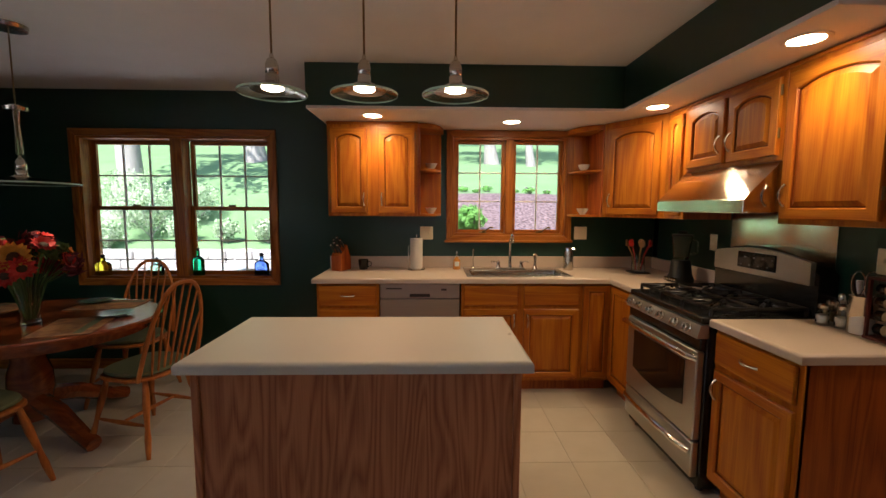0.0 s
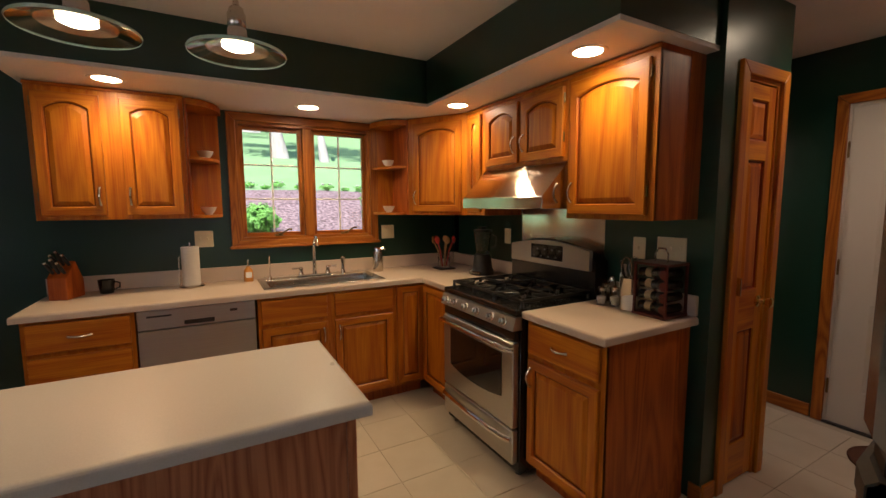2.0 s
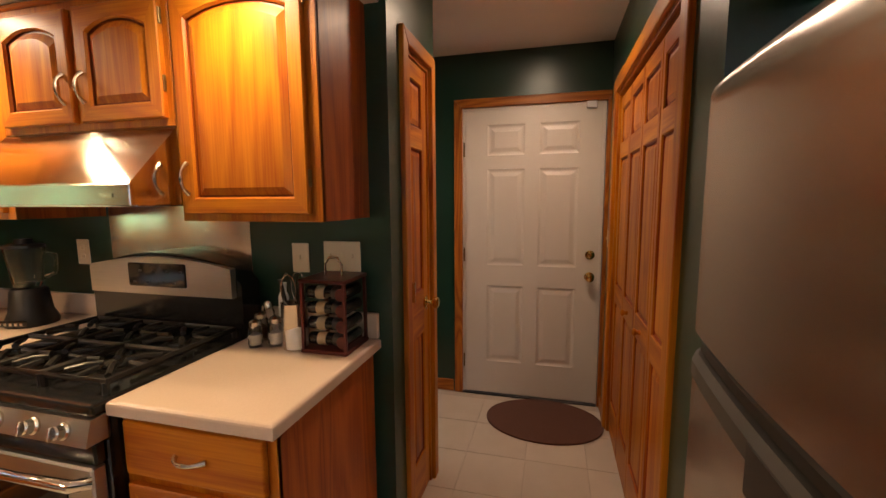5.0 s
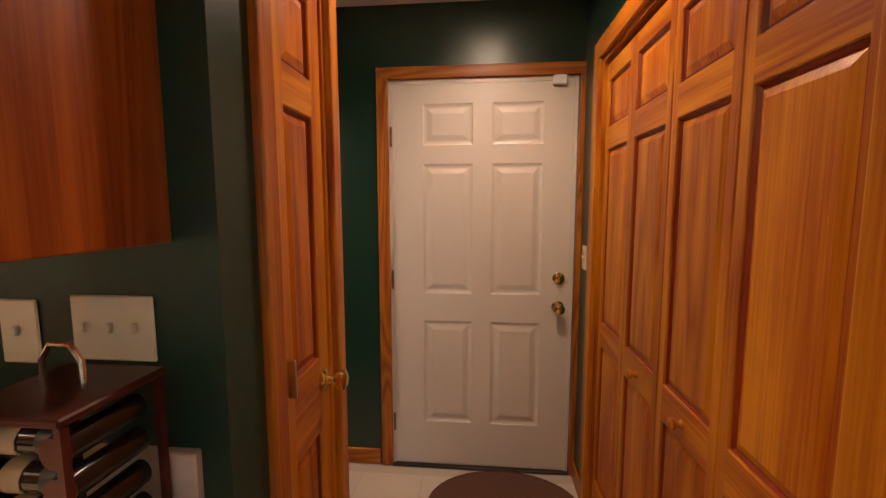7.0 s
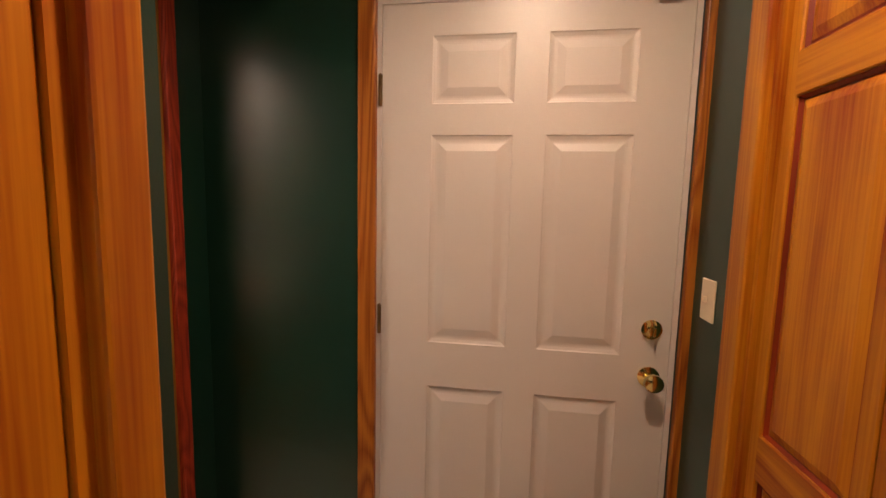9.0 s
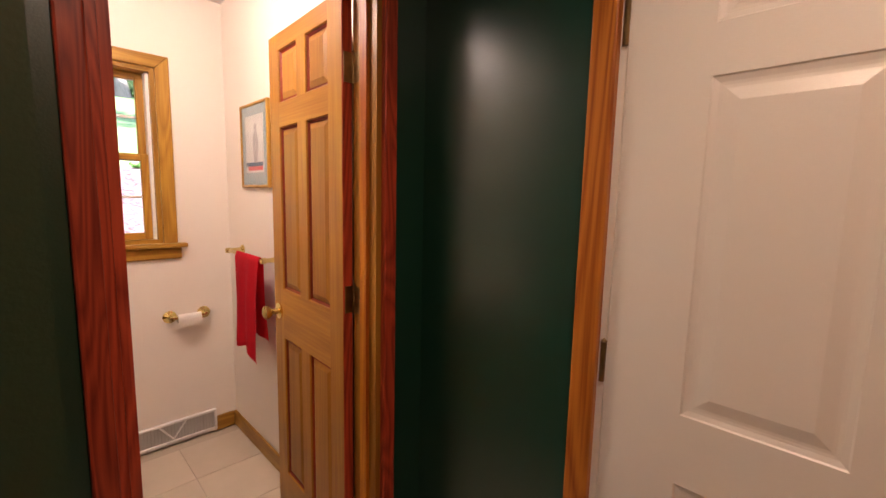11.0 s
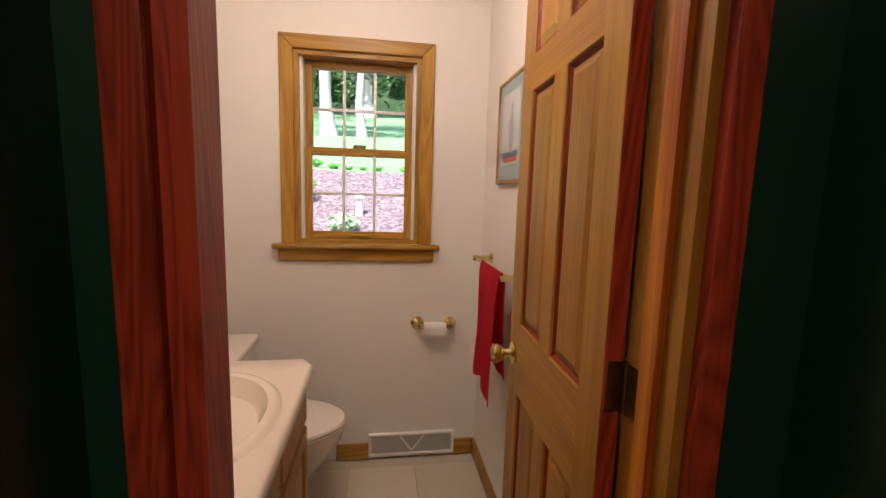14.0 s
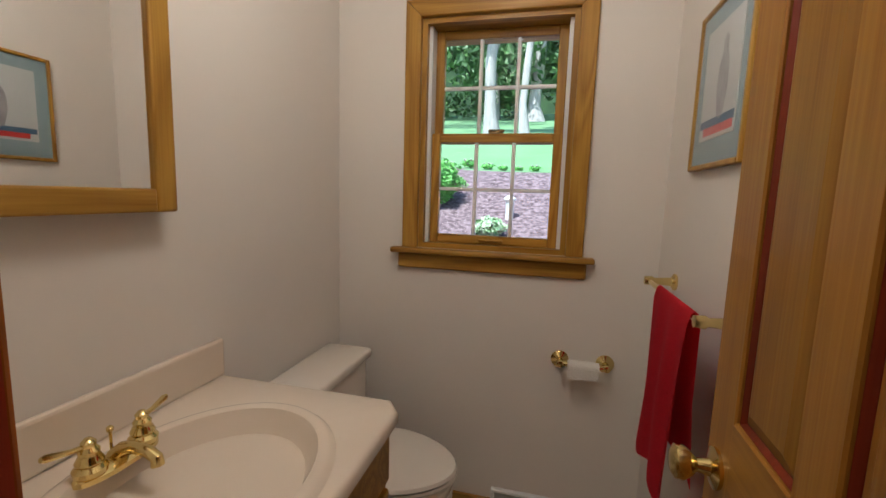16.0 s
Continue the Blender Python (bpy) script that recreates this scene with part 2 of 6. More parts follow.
# ---------------------------------------------------------------- building helpers


def mesh_of(bm, name, mats):
    me = bpy.data.meshes.new(name)
    bmesh.ops.recalc_face_normals(bm, faces=bm.faces)
    bm.to_mesh(me)
    bm.free()
    for m in mats if isinstance(mats, (list, tuple)) else [mats]:
        me.materials.append(m)
    return me


def part(name, bm, mats, parent=None, label="", at=None, smooth=False):
    """Links a bmesh as one mesh object under a thing or a part."""
    me = mesh_of(bm, name, mats)
    if smooth:
        me.shade_smooth()
        me.set_sharp_from_angle(angle=radians(40))
    ob = new(name, me)
    if parent:
        ob.parent = parent
    if at is not None:
        ob.matrix_basis = at
    return tagged(ob, label)


def thing(name, label, category, at=None, group="", kind=""):
    ob = new(name)
    ob.empty_display_size = 0.05
    if at is not None:
        ob.matrix_basis = at
    return tagged(ob, label, category, group, kind)


def box(x0, x1, y0, y1, z0, z1, bevel=0.0, bm=None, seg=1):
    bm = bm or bmesh.new()
    made = bmesh.ops.create_cube(bm, size=1, matrix=Matrix.LocRotScale(((x0 + x1) / 2, (y0 + y1) / 2, (z0 + z1) / 2), None, (abs(x1 - x0), abs(y1 - y0), abs(z1 - z0))))
    if bevel:
        edges = list({e for v in made["verts"] for e in v.link_edges})
        bmesh.ops.bevel(bm, geom=edges, offset=bevel, segments=seg, affect="EDGES", profile=0.5)
    return bm


def lathe(profile, steps=24, bm=None, at=None):
    """A turned body: profile of (radius, height)."""
    bm = bm or bmesh.new()
    rings = []
    for r, z in profile:
        if r < 1e-6:
            rings.append([bm.verts.new((0, 0, z))])
        else:
            rings.append([bm.verts.new((r * math.cos(2 * math.pi * i / steps), r * math.sin(2 * math.pi * i / steps), z)) for i in range(steps)])
    for a, b in zip(rings, rings[1:]):
        for i in range(steps):
            j = (i + 1) % steps
            if len(a) == 1 and len(b) == 1:
                continue
            if len(a) == 1:
                bm.faces.new((a[0], b[j], b[i]))
            elif len(b) == 1:
                bm.faces.new((a[i], a[j], b[0]))
            else:
                bm.faces.new((a[i], a[j], b[j], b[i]))
    if at is not None:
        bmesh.ops.transform(bm, matrix=at, verts=[v for r in rings for v in r])
    return bm


def tube(points, radius, steps=8, bm=None, taper=None, closed=False):
    """A round bar along points; taper gives a radius for each point."""
    bm = bm or bmesh.new()
    pts = [Vector(p) for p in points]
    rings = []
    for i, p in enumerate(pts):
        a, b = pts[(i - 1) % len(pts) if closed else max(i - 1, 0)], pts[(i + 1) % len(pts) if closed else min(i + 1, len(pts) - 1)]
        d = (b - a).normalized()
        if i == 0:
            u = d.orthogonal().normalized()
        u = (u - d * u.dot(d)).normalized()
        w = d.cross(u)
        r = taper[i] if taper else radius
        rings.append([bm.verts.new(p + r * (math.cos(2 * math.pi * k / steps) * u + math.sin(2 * math.pi * k / steps) * w)) for k in range(steps)])
    pairs = list(zip(rings, rings[1:])) + ([(rings[-1], rings[0])] if closed else [])
    for a, b in pairs:
        for k in range(steps):
            bm.faces.new((a[k], a[(k + 1) % steps], b[(k + 1) % steps], b[k]))
    if not closed:
        bm.faces.new(rings[0])
        bm.faces.new(rings[-1])
    return bm


def cells(us, vs, solid, w0, w1, axes="xyz", bevel=0.0, seg=2, both=False):
    """One solid plate from the cells of a grid: us, vs the cuts, solid(u, v) whether a cell is filled; w0, w1 its thickness. axes names the directions of u, v, w."""
    bm = bmesh.new()
    index = ["xyz".index(a) for a in axes]

    def vert(u, v, w):
        co = [0, 0, 0]
        for k, value in zip(index, (u, v, w)):
            co[k] = value
        return tuple(co)
    made = {}

    def get(co):
        if co not in made:
            made[co] = bm.verts.new(co)
        return made[co]
    full = {(i, j) for i in range(len(us) - 1) for j in range(len(vs) - 1) if solid((us[i] + us[i + 1]) / 2, (vs[j] + vs[j + 1]) / 2)}
    for i, j in full:
        c = [(us[i], vs[j]), (us[i + 1], vs[j]), (us[i + 1], vs[j + 1]), (us[i], vs[j + 1])]
        for w in (w0, w1):
            bm.faces.new([get(vert(u, v, w)) for u, v in c])
        for k, (di, dj) in enumerate(((0, -1), (1, 0), (0, 1), (-1, 0))):
            if (i + di, j + dj) not in full:
                a, b = c[k], c[(k + 1) % 4]
                bm.faces.new([get(vert(*a, w0)), get(vert(*b, w0)), get(vert(*b, w1)), get(vert(*a, w1))])
    bmesh.ops.recalc_face_normals(bm, faces=bm.faces)
    if bevel:
        edges = [e for e in bm.edges if len(e.link_faces) == 2 and e.calc_face_angle() > 1 and (both or all(abs(v.co[index[2]] - w1) < 1e-5 for v in e.verts))]
        bmesh.ops.bevel(bm, geom=edges, offset=bevel, segments=seg, affect="EDGES", profile=0.5)
    return bm


def wall(name, us, z1, openings, w0, w1, axes, mats, z0=0.0):
    """An upright wall with openings (u0, u1, z0, z1) cut right through."""
    cu = sorted({*us, *(u for o in openings for u in o[:2])})
    cz = sorted({z0, z1, *(z for o in openings for z in o[2:])})
    bm = cells(cu, cz, lambda u, z: not any(o[0] < u < o[1] and o[2] < z < o[3] for o in openings), w0, w1, axes)
    ob = part(name, bm, mats)
    return tagged(ob, kind="structure")


def arch_line(x0, x1, z0, z1, rise, n=10):
    """A closed line, from the lower left corner round; the top is an arch that rises from the corners."""
    pts = [(x0, z0), (x1, z0)]
    for i in range(n + 1):
        f = i / n
        pts.append((x1 + (x0 - x1) * f, z1 - rise * abs(2 * f - 1) ** 2.2 if rise else z1))
    return pts


def loops(bm, lines, closed_ends=(False, True), rail=None):
    """Bridges closed lines of equally many (x, y, z) points."""
    rows = [[bm.verts.new(p) for p in line] for line in lines]
    n = len(rows[0])
    for a, b in zip(rows, rows[1:]):
        for i in range(n):
            f = bm.faces.new((a[i], a[(i + 1) % n], b[(i + 1) % n], b[i]))
            if rail is not None:
                f.material_index = 1 if i == 0 or 2 <= i < n - 1 else 0
    for row, want in ((rows[0], closed_ends[0]), (rows[-1], closed_ends[1])):
        if want:
            bm.faces.new(row)
    return bm


def panel_front(parent, w, h, at, rise=0.0, stile=0.055, rail=0.055, t=0.02, mats=None, name="door", label=""):
    """A framed cabinet door with a raised panel; front faces -y, lower left corner at the origin."""
    n = 10
    mats = mats or [oak, oak_x, oak_groove_shade]
    hole = lambda d: arch_line(stile + d, w - stile - d, rail + d, h - rail - d, rise, n)
    outer = [(0, 0), (w, 0)] + [(w - (w * i / n), h) for i in range(n + 1)]
    e = 0.004
    outer_in = [(min(max(x, e), w - e), min(max(z, e), h - e)) for x, z in outer]
    bm = bmesh.new()
    y3 = lambda line, y: [(x, y, z) for x, z in line]
    loops(bm, [y3(outer, 0), y3(outer, -t + e), y3(outer_in, -t), y3(hole(-0.006), -t), y3(hole(0.0), -t + 0.008), y3(hole(0.0), -0.002)], (False, False), rail=True)
    # inner edge of the frame takes the painted groove shade
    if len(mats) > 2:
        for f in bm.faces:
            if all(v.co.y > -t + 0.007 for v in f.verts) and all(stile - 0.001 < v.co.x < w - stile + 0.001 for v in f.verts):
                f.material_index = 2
    door = part(name, bm, mats, parent, label, at)
    bm = bmesh.new()
    loops(bm, [y3(hole(0.0), -0.004), y3(hole(0.0), -t + 0.014), y3(hole(0.006), -t + 0.013), y3(hole(0.028), -t + 0.003), y3(hole(0.031), -t + 0.003)], (True, True))
    # the same shade colour on the sunk rim of the panel
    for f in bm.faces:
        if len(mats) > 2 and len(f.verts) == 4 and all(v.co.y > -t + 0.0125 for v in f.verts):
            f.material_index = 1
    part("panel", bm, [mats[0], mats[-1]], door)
    return door


def pull(parent, x, z, upright=True, y=-0.02, mat=None):
    """A bowed bar pull with a rounded foot at each end."""
    L = 0.048
    pts = []
    for i in range(9):
        f = i / 8 * 2 - 1
        a, out = f * L, 0.026 * (1 - abs(f) ** 2.6)
        pts.append((x, y - out - 0.002, z + a) if upright else (x + a, y - out - 0.002, z))
    bm = tube(pts, 0.005, 8, taper=[0.0085, 0.006, 0.0048, 0.0055, 0.006, 0.0055, 0.0048, 0.006, 0.0085])
    return part("handle", bm, nickel, parent, "satin nickel handle", smooth=True)


def panelled_leaf(parent, w, h, rows, cols, t=0.035, mats=None, at=None, name="leaf", stile=0.1, mull=0.08, field=None):
    """A stile-and-rail door leaf with raised panels on both faces. rows: (z0, z1) of the panels."""
    mats = mats or [fir, fir_x]
    pw = (w - 2 * stile - mull * (cols - 1)) / cols
    xs = [(stile + i * (pw + mull), stile + i * (pw + mull) + pw) for i in range(cols)]
    cu = sorted({0, w, *(x for p in xs for x in p)})
    cz = sorted({0, h, *(z for p in rows for z in p)})
    bm = cells(cu, cz, lambda u, z: not any(a < u < b and c < z < d for a, b in xs for c, d in rows), -t, 0, "xzy", 0.003, 1, True)
    for f in bm.faces:
        c = f.calc_center_median()
        f.material_index = 1 if stile < c.x < w - stile and not any(r[0] < c.z < r[1] for r in rows) else 2 if len(mats) > 2 and not 0.002 < c.x < w - 0.002 else 0
    leaf = part(name, bm, mats, parent, at=at)
    for a, b in xs:
        for c, d in rows:
            r = lambda k: [(a + k, c + k), (b - k, c + k), (b - k, d - k), (a + k, d - k)]
            y3 = lambda line, y: [(x, y, z) for x, z in line]
            bm = bmesh.new()
            loops(bm, [y3(r(0.034), -t + 0.004), y3(r(0.031), -t + 0.004), y3(r(0.012), -t + 0.011), y3(r(0.008), -t + 0.013), y3(r(0.001), -t + 0.006),
                       y3(r(0.001), -0.006), y3(r(0.008), -0.013), y3(r(0.012), -0.011), y3(r(0.031), -0.004), y3(r(0.034), -0.004)], (True, True))
            # faces close to the panel edge get the painted groove shade
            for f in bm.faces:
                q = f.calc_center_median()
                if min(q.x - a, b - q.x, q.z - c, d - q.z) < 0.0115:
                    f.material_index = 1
            part("panel", bm, [field or mats[0], groove_shade], leaf)
    return leaf


def casing(name, u0, u1, z0, z1, at, width=0.065, t=0.018, mats=None, sill=False, four=False, label="", kind="structure", parent=None):
    """Mitred trim round an opening, front to -y; each board is a part."""
    root = thing(name, label, "door trim", at, kind=kind) if parent is None else parent
    m_v, m_h = mats or (trim_wood, trim_wood_x)
    e = width

    def board(pts, mat, nm):
        bm = bmesh.new()
        # stepped section: thin inner edge, thick outer edge
        line = lambda k, y: [(x, y, z) for x, z in k]
        loops(bm, [line(pts, 0.0), line(pts, -t), ], (True, True))
        edges = [ed for ed in bm.edges if all(abs(v.co.y + t) < 1e-6 for v in ed.verts)]
        bmesh.ops.bevel(bm, geom=edges, offset=0.005, segments=2, affect="EDGES", profile=0.5)
        ob = part(nm, bm, mat, root, at=at if parent is not None else None)
        return ob
    lo = z0 - (e if four else 0)
    board([(u0 - e, lo), (u0, z0), (u0, z1), (u0 - e, z1 + e)], m_v, "trim_board")
    board([(u1, z0), (u1 + e, lo), (u1 + e, z1 + e), (u1, z1)], m_v, "trim_board")
    board([(u0, z1), (u1, z1), (u1 + e, z1 + e), (u0 - e, z1 + e)], m_h, "trim_board")
    if four:
        board([(u0 - e, lo), (u1 + e, lo), (u1, z0), (u0, z0)], m_h, "trim_board")
    return root

# ---------------------------------------------------------------- the shell
KY, BY, OUT = 3.68, 3.60, 3.86       # inner faces of the garden wall (kitchen, bathroom) and its outer face
RX, BX = 2.31, 2.48                  # wall behind the range and its bathroom face
PY, AX, DY = 1.34, 2.912, 2.01       # pantry front, alcove side, bathroom door wall
EX, HY, CZ = 3.835, 0.41, 2.44       # end wall, closet wall, ceiling
WX, SY = -3.9, -3.2                  # plain walls that close the room

DW = (-2.74, -1.11, 0.82, 2.055)     # dining window opening
KW = (0.49, 1.49, 1.21, 2.07)        # kitchen window opening
BW = (2.835, 3.42, 1.14, 2.03)       # bathroom window opening
wall("wall_north", [WX - 0.15, RX], CZ, [DW, KW], KY, OUT, "xzy", green_paint)
wall("wall_bathroom_north", [RX, 3.98], CZ, [BW], BY, OUT, "xzy", bath_paint)
wall("wall_range", [PY, KY], CZ, [], RX, BX - 0.06, "yzx", green_paint)
wall("wall_bathroom_west", [DY + 0.12, BY], CZ, [], BX - 0.06, BX, "yzx", bath_paint)
wall("wall_pantry", [RX + 0.11, AX - 0.003], CZ, [(2.49, 2.815, -1, 2.05)], PY, PY + 0.1, "xzy", green_paint)
wall("wall_alcove", [PY + 0.002, DY], CZ, [], AX - 0.1, AX, "yzx", green_paint)
wall("wall_bathroom_door", [2.425, EX], CZ, [(3.004, 3.665, -1, 2.04)], DY, DY + 0.06, "xzy", green_paint)
wall("wall_bathroom_south", [BX, 3.75], CZ, [(3.004, 3.665, -1, 2.04)], DY + 0.06, DY + 0.12, "xzy", bath_paint)
wall("wall_east", [SY - 0.1, 3.86], CZ, [(0.435, 1.39, -1, 2.075)], EX, EX + 0.15, "yzx", green_paint)
wall("wall_bathroom_east", [DY + 0.12, BY], CZ, [], 3.75, EX, "yzx", bath_paint)
wall("wall_closet", [1.93, EX], CZ, [(2.234, 3.53, -1, 2.05)], HY - 0.11, HY, "xzy", green_paint)
wall("wall_closet_back", [1.93, EX], CZ, [], -0.6, -0.5, "xzy", green_paint)
wall("wall_fridge_side", [-0.5, HY - 0.11], CZ, [], 1.93, 2.03, "yzx", green_paint)
wall("wall_fridge_back", [0.9, 1.93], CZ, [], -0.5, -0.4, "xzy", green_paint)
wall("wall_fridge_near", [SY, -0.4], CZ, [], 0.9, 1.0, "yzx", green_paint)
SW = (-0.3, 0.8, 0.9, 2.1)     # unseen south window behind the walker, added to brighten the island front
wall("wall_south", [WX, EX], CZ, [SW], SY - 0.1, SY, "xzy", green_paint)
WW = (-2.9, 0.2, 0.95, 2.05)        # unseen west window, added to let daylight onto the ceiling
wall("wall_west", [SY - 0.1, KY], CZ, [WW], WX - 0.15, WX, "yzx", green_paint)
tagged(part("ceiling", box(WX - 0.15, EX + 0.15, SY - 0.1, OUT, CZ, CZ + 0.15), ceiling_paint), kind="structure")
tagged(part("floor", box(WX - 0.15, EX + 0.15, SY - 0.1, OUT, -0.2, -0.0035), grout), kind="structure")

# dropped soffit over the cabinets: green face boards, white underside
SX, SFY, SZ, SEND = 1.65, 2.93, 2.134, 1.365
bm = cells([-0.57, SX, RX], [SEND, SFY, KY], lambda x, y: x > SX or y > SFY, SZ + 0.02, CZ, "xyz")
tagged(part("soffit", bm, green_paint), "boxed soffit painted dark green over the cabinets", "soffit", kind="structure")
bm = cells([-0.568, SX + 0.002, RX], [SEND + 0.002, SFY + 0.002, KY], lambda x, y: x > SX or y > SFY, SZ, SZ + 0.02, "xyz")
tagged(part("soffit_underside", bm, soffit_paint), "white painted underside of the soffit", "soffit", kind="structure")


bath_oak = wood("bath_trim_oak", (0.43, 0.235, 0.032), (0.27, 0.125, 0.013), "z", rings=11)
bath_oak_x = wood("bath_trim_oak_across", (0.43, 0.235, 0.032), (0.27, 0.125, 0.013), "x", rings=11)
bath_oak_y = wood("bath_trim_oak_along", (0.43, 0.235, 0.032), (0.27, 0.125, 0.013), "y", rings=11)


def base_trim(x0, y0, x1, y1, side, mat=None, h=0.09):
    """Skirting along a wall from one point to the other; side: unit normal out of the wall."""
    sx, sy = side
    t = 0.014
    xa, xb = sorted((x0, x1 + sx * t if sx else x1)) if sx else sorted((x0, x1))
    if sx:
        bm = box(min(x0, x0 + sx * t), max(x0, x0 + sx * t), min(y0, y1), max(y0, y1), 0, h, 0.004)
    else:
        bm = box(min(x0, x1), max(x0, x1), min(y0, y0 + sy * t), max(y0, y0 + sy * t), 0, h, 0.004)
    return tagged(part("baseboard", bm, mat or (trim_wood_y if sx else trim_wood_x)), "varnished oak baseboard along the wall", "baseboard", kind="structure")


base_trim(EX, 1.46, EX, DY, (-1, 0))
base_trim(RX + 0.012, PY, 2.425, PY, (0, -1))
base_trim(RX, PY - 0.012, RX, 1.39, (-1, 0))
base_trim(AX, PY, AX, DY - 0.01, (1, 0))
base_trim(3.60, HY, EX - 0.02, HY, (0, 1))
base_trim(WX, KY, -0.62, KY, (0, -1))
base_trim(1.99, HY, 2.155, HY, (0, 1))
for x0, x1 in ((3.02, 3.185), (3.635, 3.735)):
    base_trim(x0, BY, x1, BY, (0, -1), bath_oak_x)
base_trim(3.75, 2.2, 3.75, BY, (-1, 0), bath_oak_y)
base_trim(BX, 2.95, BX, BY, (1, 0), bath_oak_y)

# ---------------------------------------------------------------- windows


def sash(parent, x0, x1, z0, z1, y, cols, rows, mat, mat_x, bar=0.035, muntin=0.014, grille=None, name="sash"):
    bm = box(x0, x0 + bar, y, y + 0.032, z0, z1, 0.003)
    box(x1 - bar, x1, y, y + 0.032, z0, z1, 0.003, bm)
    s = part(name, bm, mat, parent)
    bm = box(x0 + bar, x1 - bar, y, y + 0.032, z0, z0 + bar, 0.003)
    box(x0 + bar, x1 - bar, y, y + 0.032, z1 - bar, z1, 0.003, bm)
    part("sash_rail", bm, mat_x, s)
    a, b, c, d = x0 + bar, x1 - bar, z0 + bar, z1 - bar
    for i in range(1, cols):
        x = a + (b - a) * i / cols
        part("muntin", box(x - muntin / 2, x + muntin / 2, y + 0.006, y + 0.024, c, d, 0.002), grille or mat, s)
    for j in range(1, rows):
        z = c + (d - c) * j / rows
        part("muntin", box(a, b, y + 0.008, y + 0.022, z - muntin / 2, z + muntin / 2, 0.002), grille or mat, s)
    p = part("pane", box(a, b, y + 0.013, y + 0.017, c, d), pane_glass, s, "clear window glass")
    p.visible_shadow = False
    return s


def jambs(parent, o, y0, y1, mat, mat_x, t=0.02):
    x0, x1, z0, z1 = o
    part("jamb", box(x0, x0 + t, y0, y1, z0, z1), mat, parent)
    part("jamb", box(x1 - t, x1, y0, y1, z0, z1), mat, parent)
    part("jamb", box(x0 + t, x1 - t, y0, y1, z1 - t, z1), mat_x, parent)
    part("window_sill", box(x0 + t, x1 - t, y0, y1, z0, z0 + t), mat_x, parent)


def double_hung(parent, x0, x1, z0, z1, y, mats, grille=None, sets=(3, 2)):
    mid = (z0 + z1) / 2
    sash(parent, x0, x1, mid - 0.018, z1, y + 0.038, *sets, *mats, grille=grille)
    low = sash(parent, x0, x1, z0, mid + 0.018, y, *sets, *mats, grille=grille)
    xm = (x0 + x1) / 2
    bm = lathe([(0, 0), (0.03, 0), (0.028, 0.008), (0.012, 0.014), (0, 0.015)], 16)
    box(xm * 0 - 0.03, 0.034, -0.008, 0.008, 0.006, 0.017, 0.003, bm)
    part("sash_lock", bm, antique, low, at=pose(xm, y + 0.016, mid + 0.018))
    bm = box(xm - 0.05, xm + 0.05, y - 0.014, y, z0 + 0.012, z0 + 0.022, 0.004)
    part("sash_lift", bm, mats[1], low)


# dining window: a pair of double-hung units in one oak casing
w1 = thing("window_1", "pair of double-hung oak windows with white grilles", "window", kind="structure")
casing("casing", *DW[:2], DW[2], DW[3], pose(0, KY, 0), 0.06, 0.02, (trim_wood, trim_wood_x), four=True, parent=w1)
jambs(w1, DW, KY + 0.001, OUT - 0.005, trim_wood, trim_wood_x)
part("mullion", box(-1.96, -1.86, KY - 0.004, KY + 0.13, DW[2] + 0.02, DW[3] - 0.02, 0.004), trim_wood, w1)
for a, b in ((DW[0] + 0.02, -1.96), (-1.86, DW[1] - 0.02)):
    double_hung(w1, a, b, DW[2] + 0.02, DW[3] - 0.02, KY + 0.09, (trim_wood, trim_wood_x), white_vinyl)
# kitchen window: two casements with crank handles
w2 = thing("window_2", "twin oak casement window over the sink", "window", kind="structure")
casing("casing", *KW[:2], KW[2], KW[3], pose(0, KY, 0), 0.06, 0.02, (trim_wood, trim_wood_x), four=True, parent=w2)
jambs(w2, KW, KY + 0.001, OUT - 0.005, trim_wood, trim_wood_x)
part("mullion", box(0.955, 1.025, KY - 0.002, KY + 0.12, KW[2] + 0.02, KW[3] - 0.02, 0.004), trim_wood, w2)
part("stool", box(KW[0] - 0.075, KW[1] + 0.075, KY - 0.032, KY, KW[2] - 0.062, KW[2] - 0.04, 0.006), trim_wood_x, w2)
for a, b in ((KW[0] + 0.02, 0.955), (1.025, KW[1] - 0.02)):
    s = sash(w2, a, b, KW[2] + 0.02, KW[3] - 0.02, KY + 0.055, 2, 3, trim_wood, trim_wood_x, 0.03, 0.012, white_vinyl)
    xm = (a + b) / 2 + 0.03
    bm = tube([(xm, KY + 0.03, KW[2] + 0.03), (xm + 0.02, KY - 0.0, KW[2] + 0.045), (xm + 0.065, KY - 0.01, KW[2] + 0.075), (xm + 0.085, KY - 0.01, KW[2] + 0.07)], 0.006, 8, taper=[0.012, 0.007, 0.006, 0.009])
    box(xm - 0.035, xm + 0.03, KY + 0.02, KY + 0.05, KW[2] + 0.02, KW[2] + 0.036, 0.005, bm)
    part("crank", bm, antique, s, "bronze crank handle")
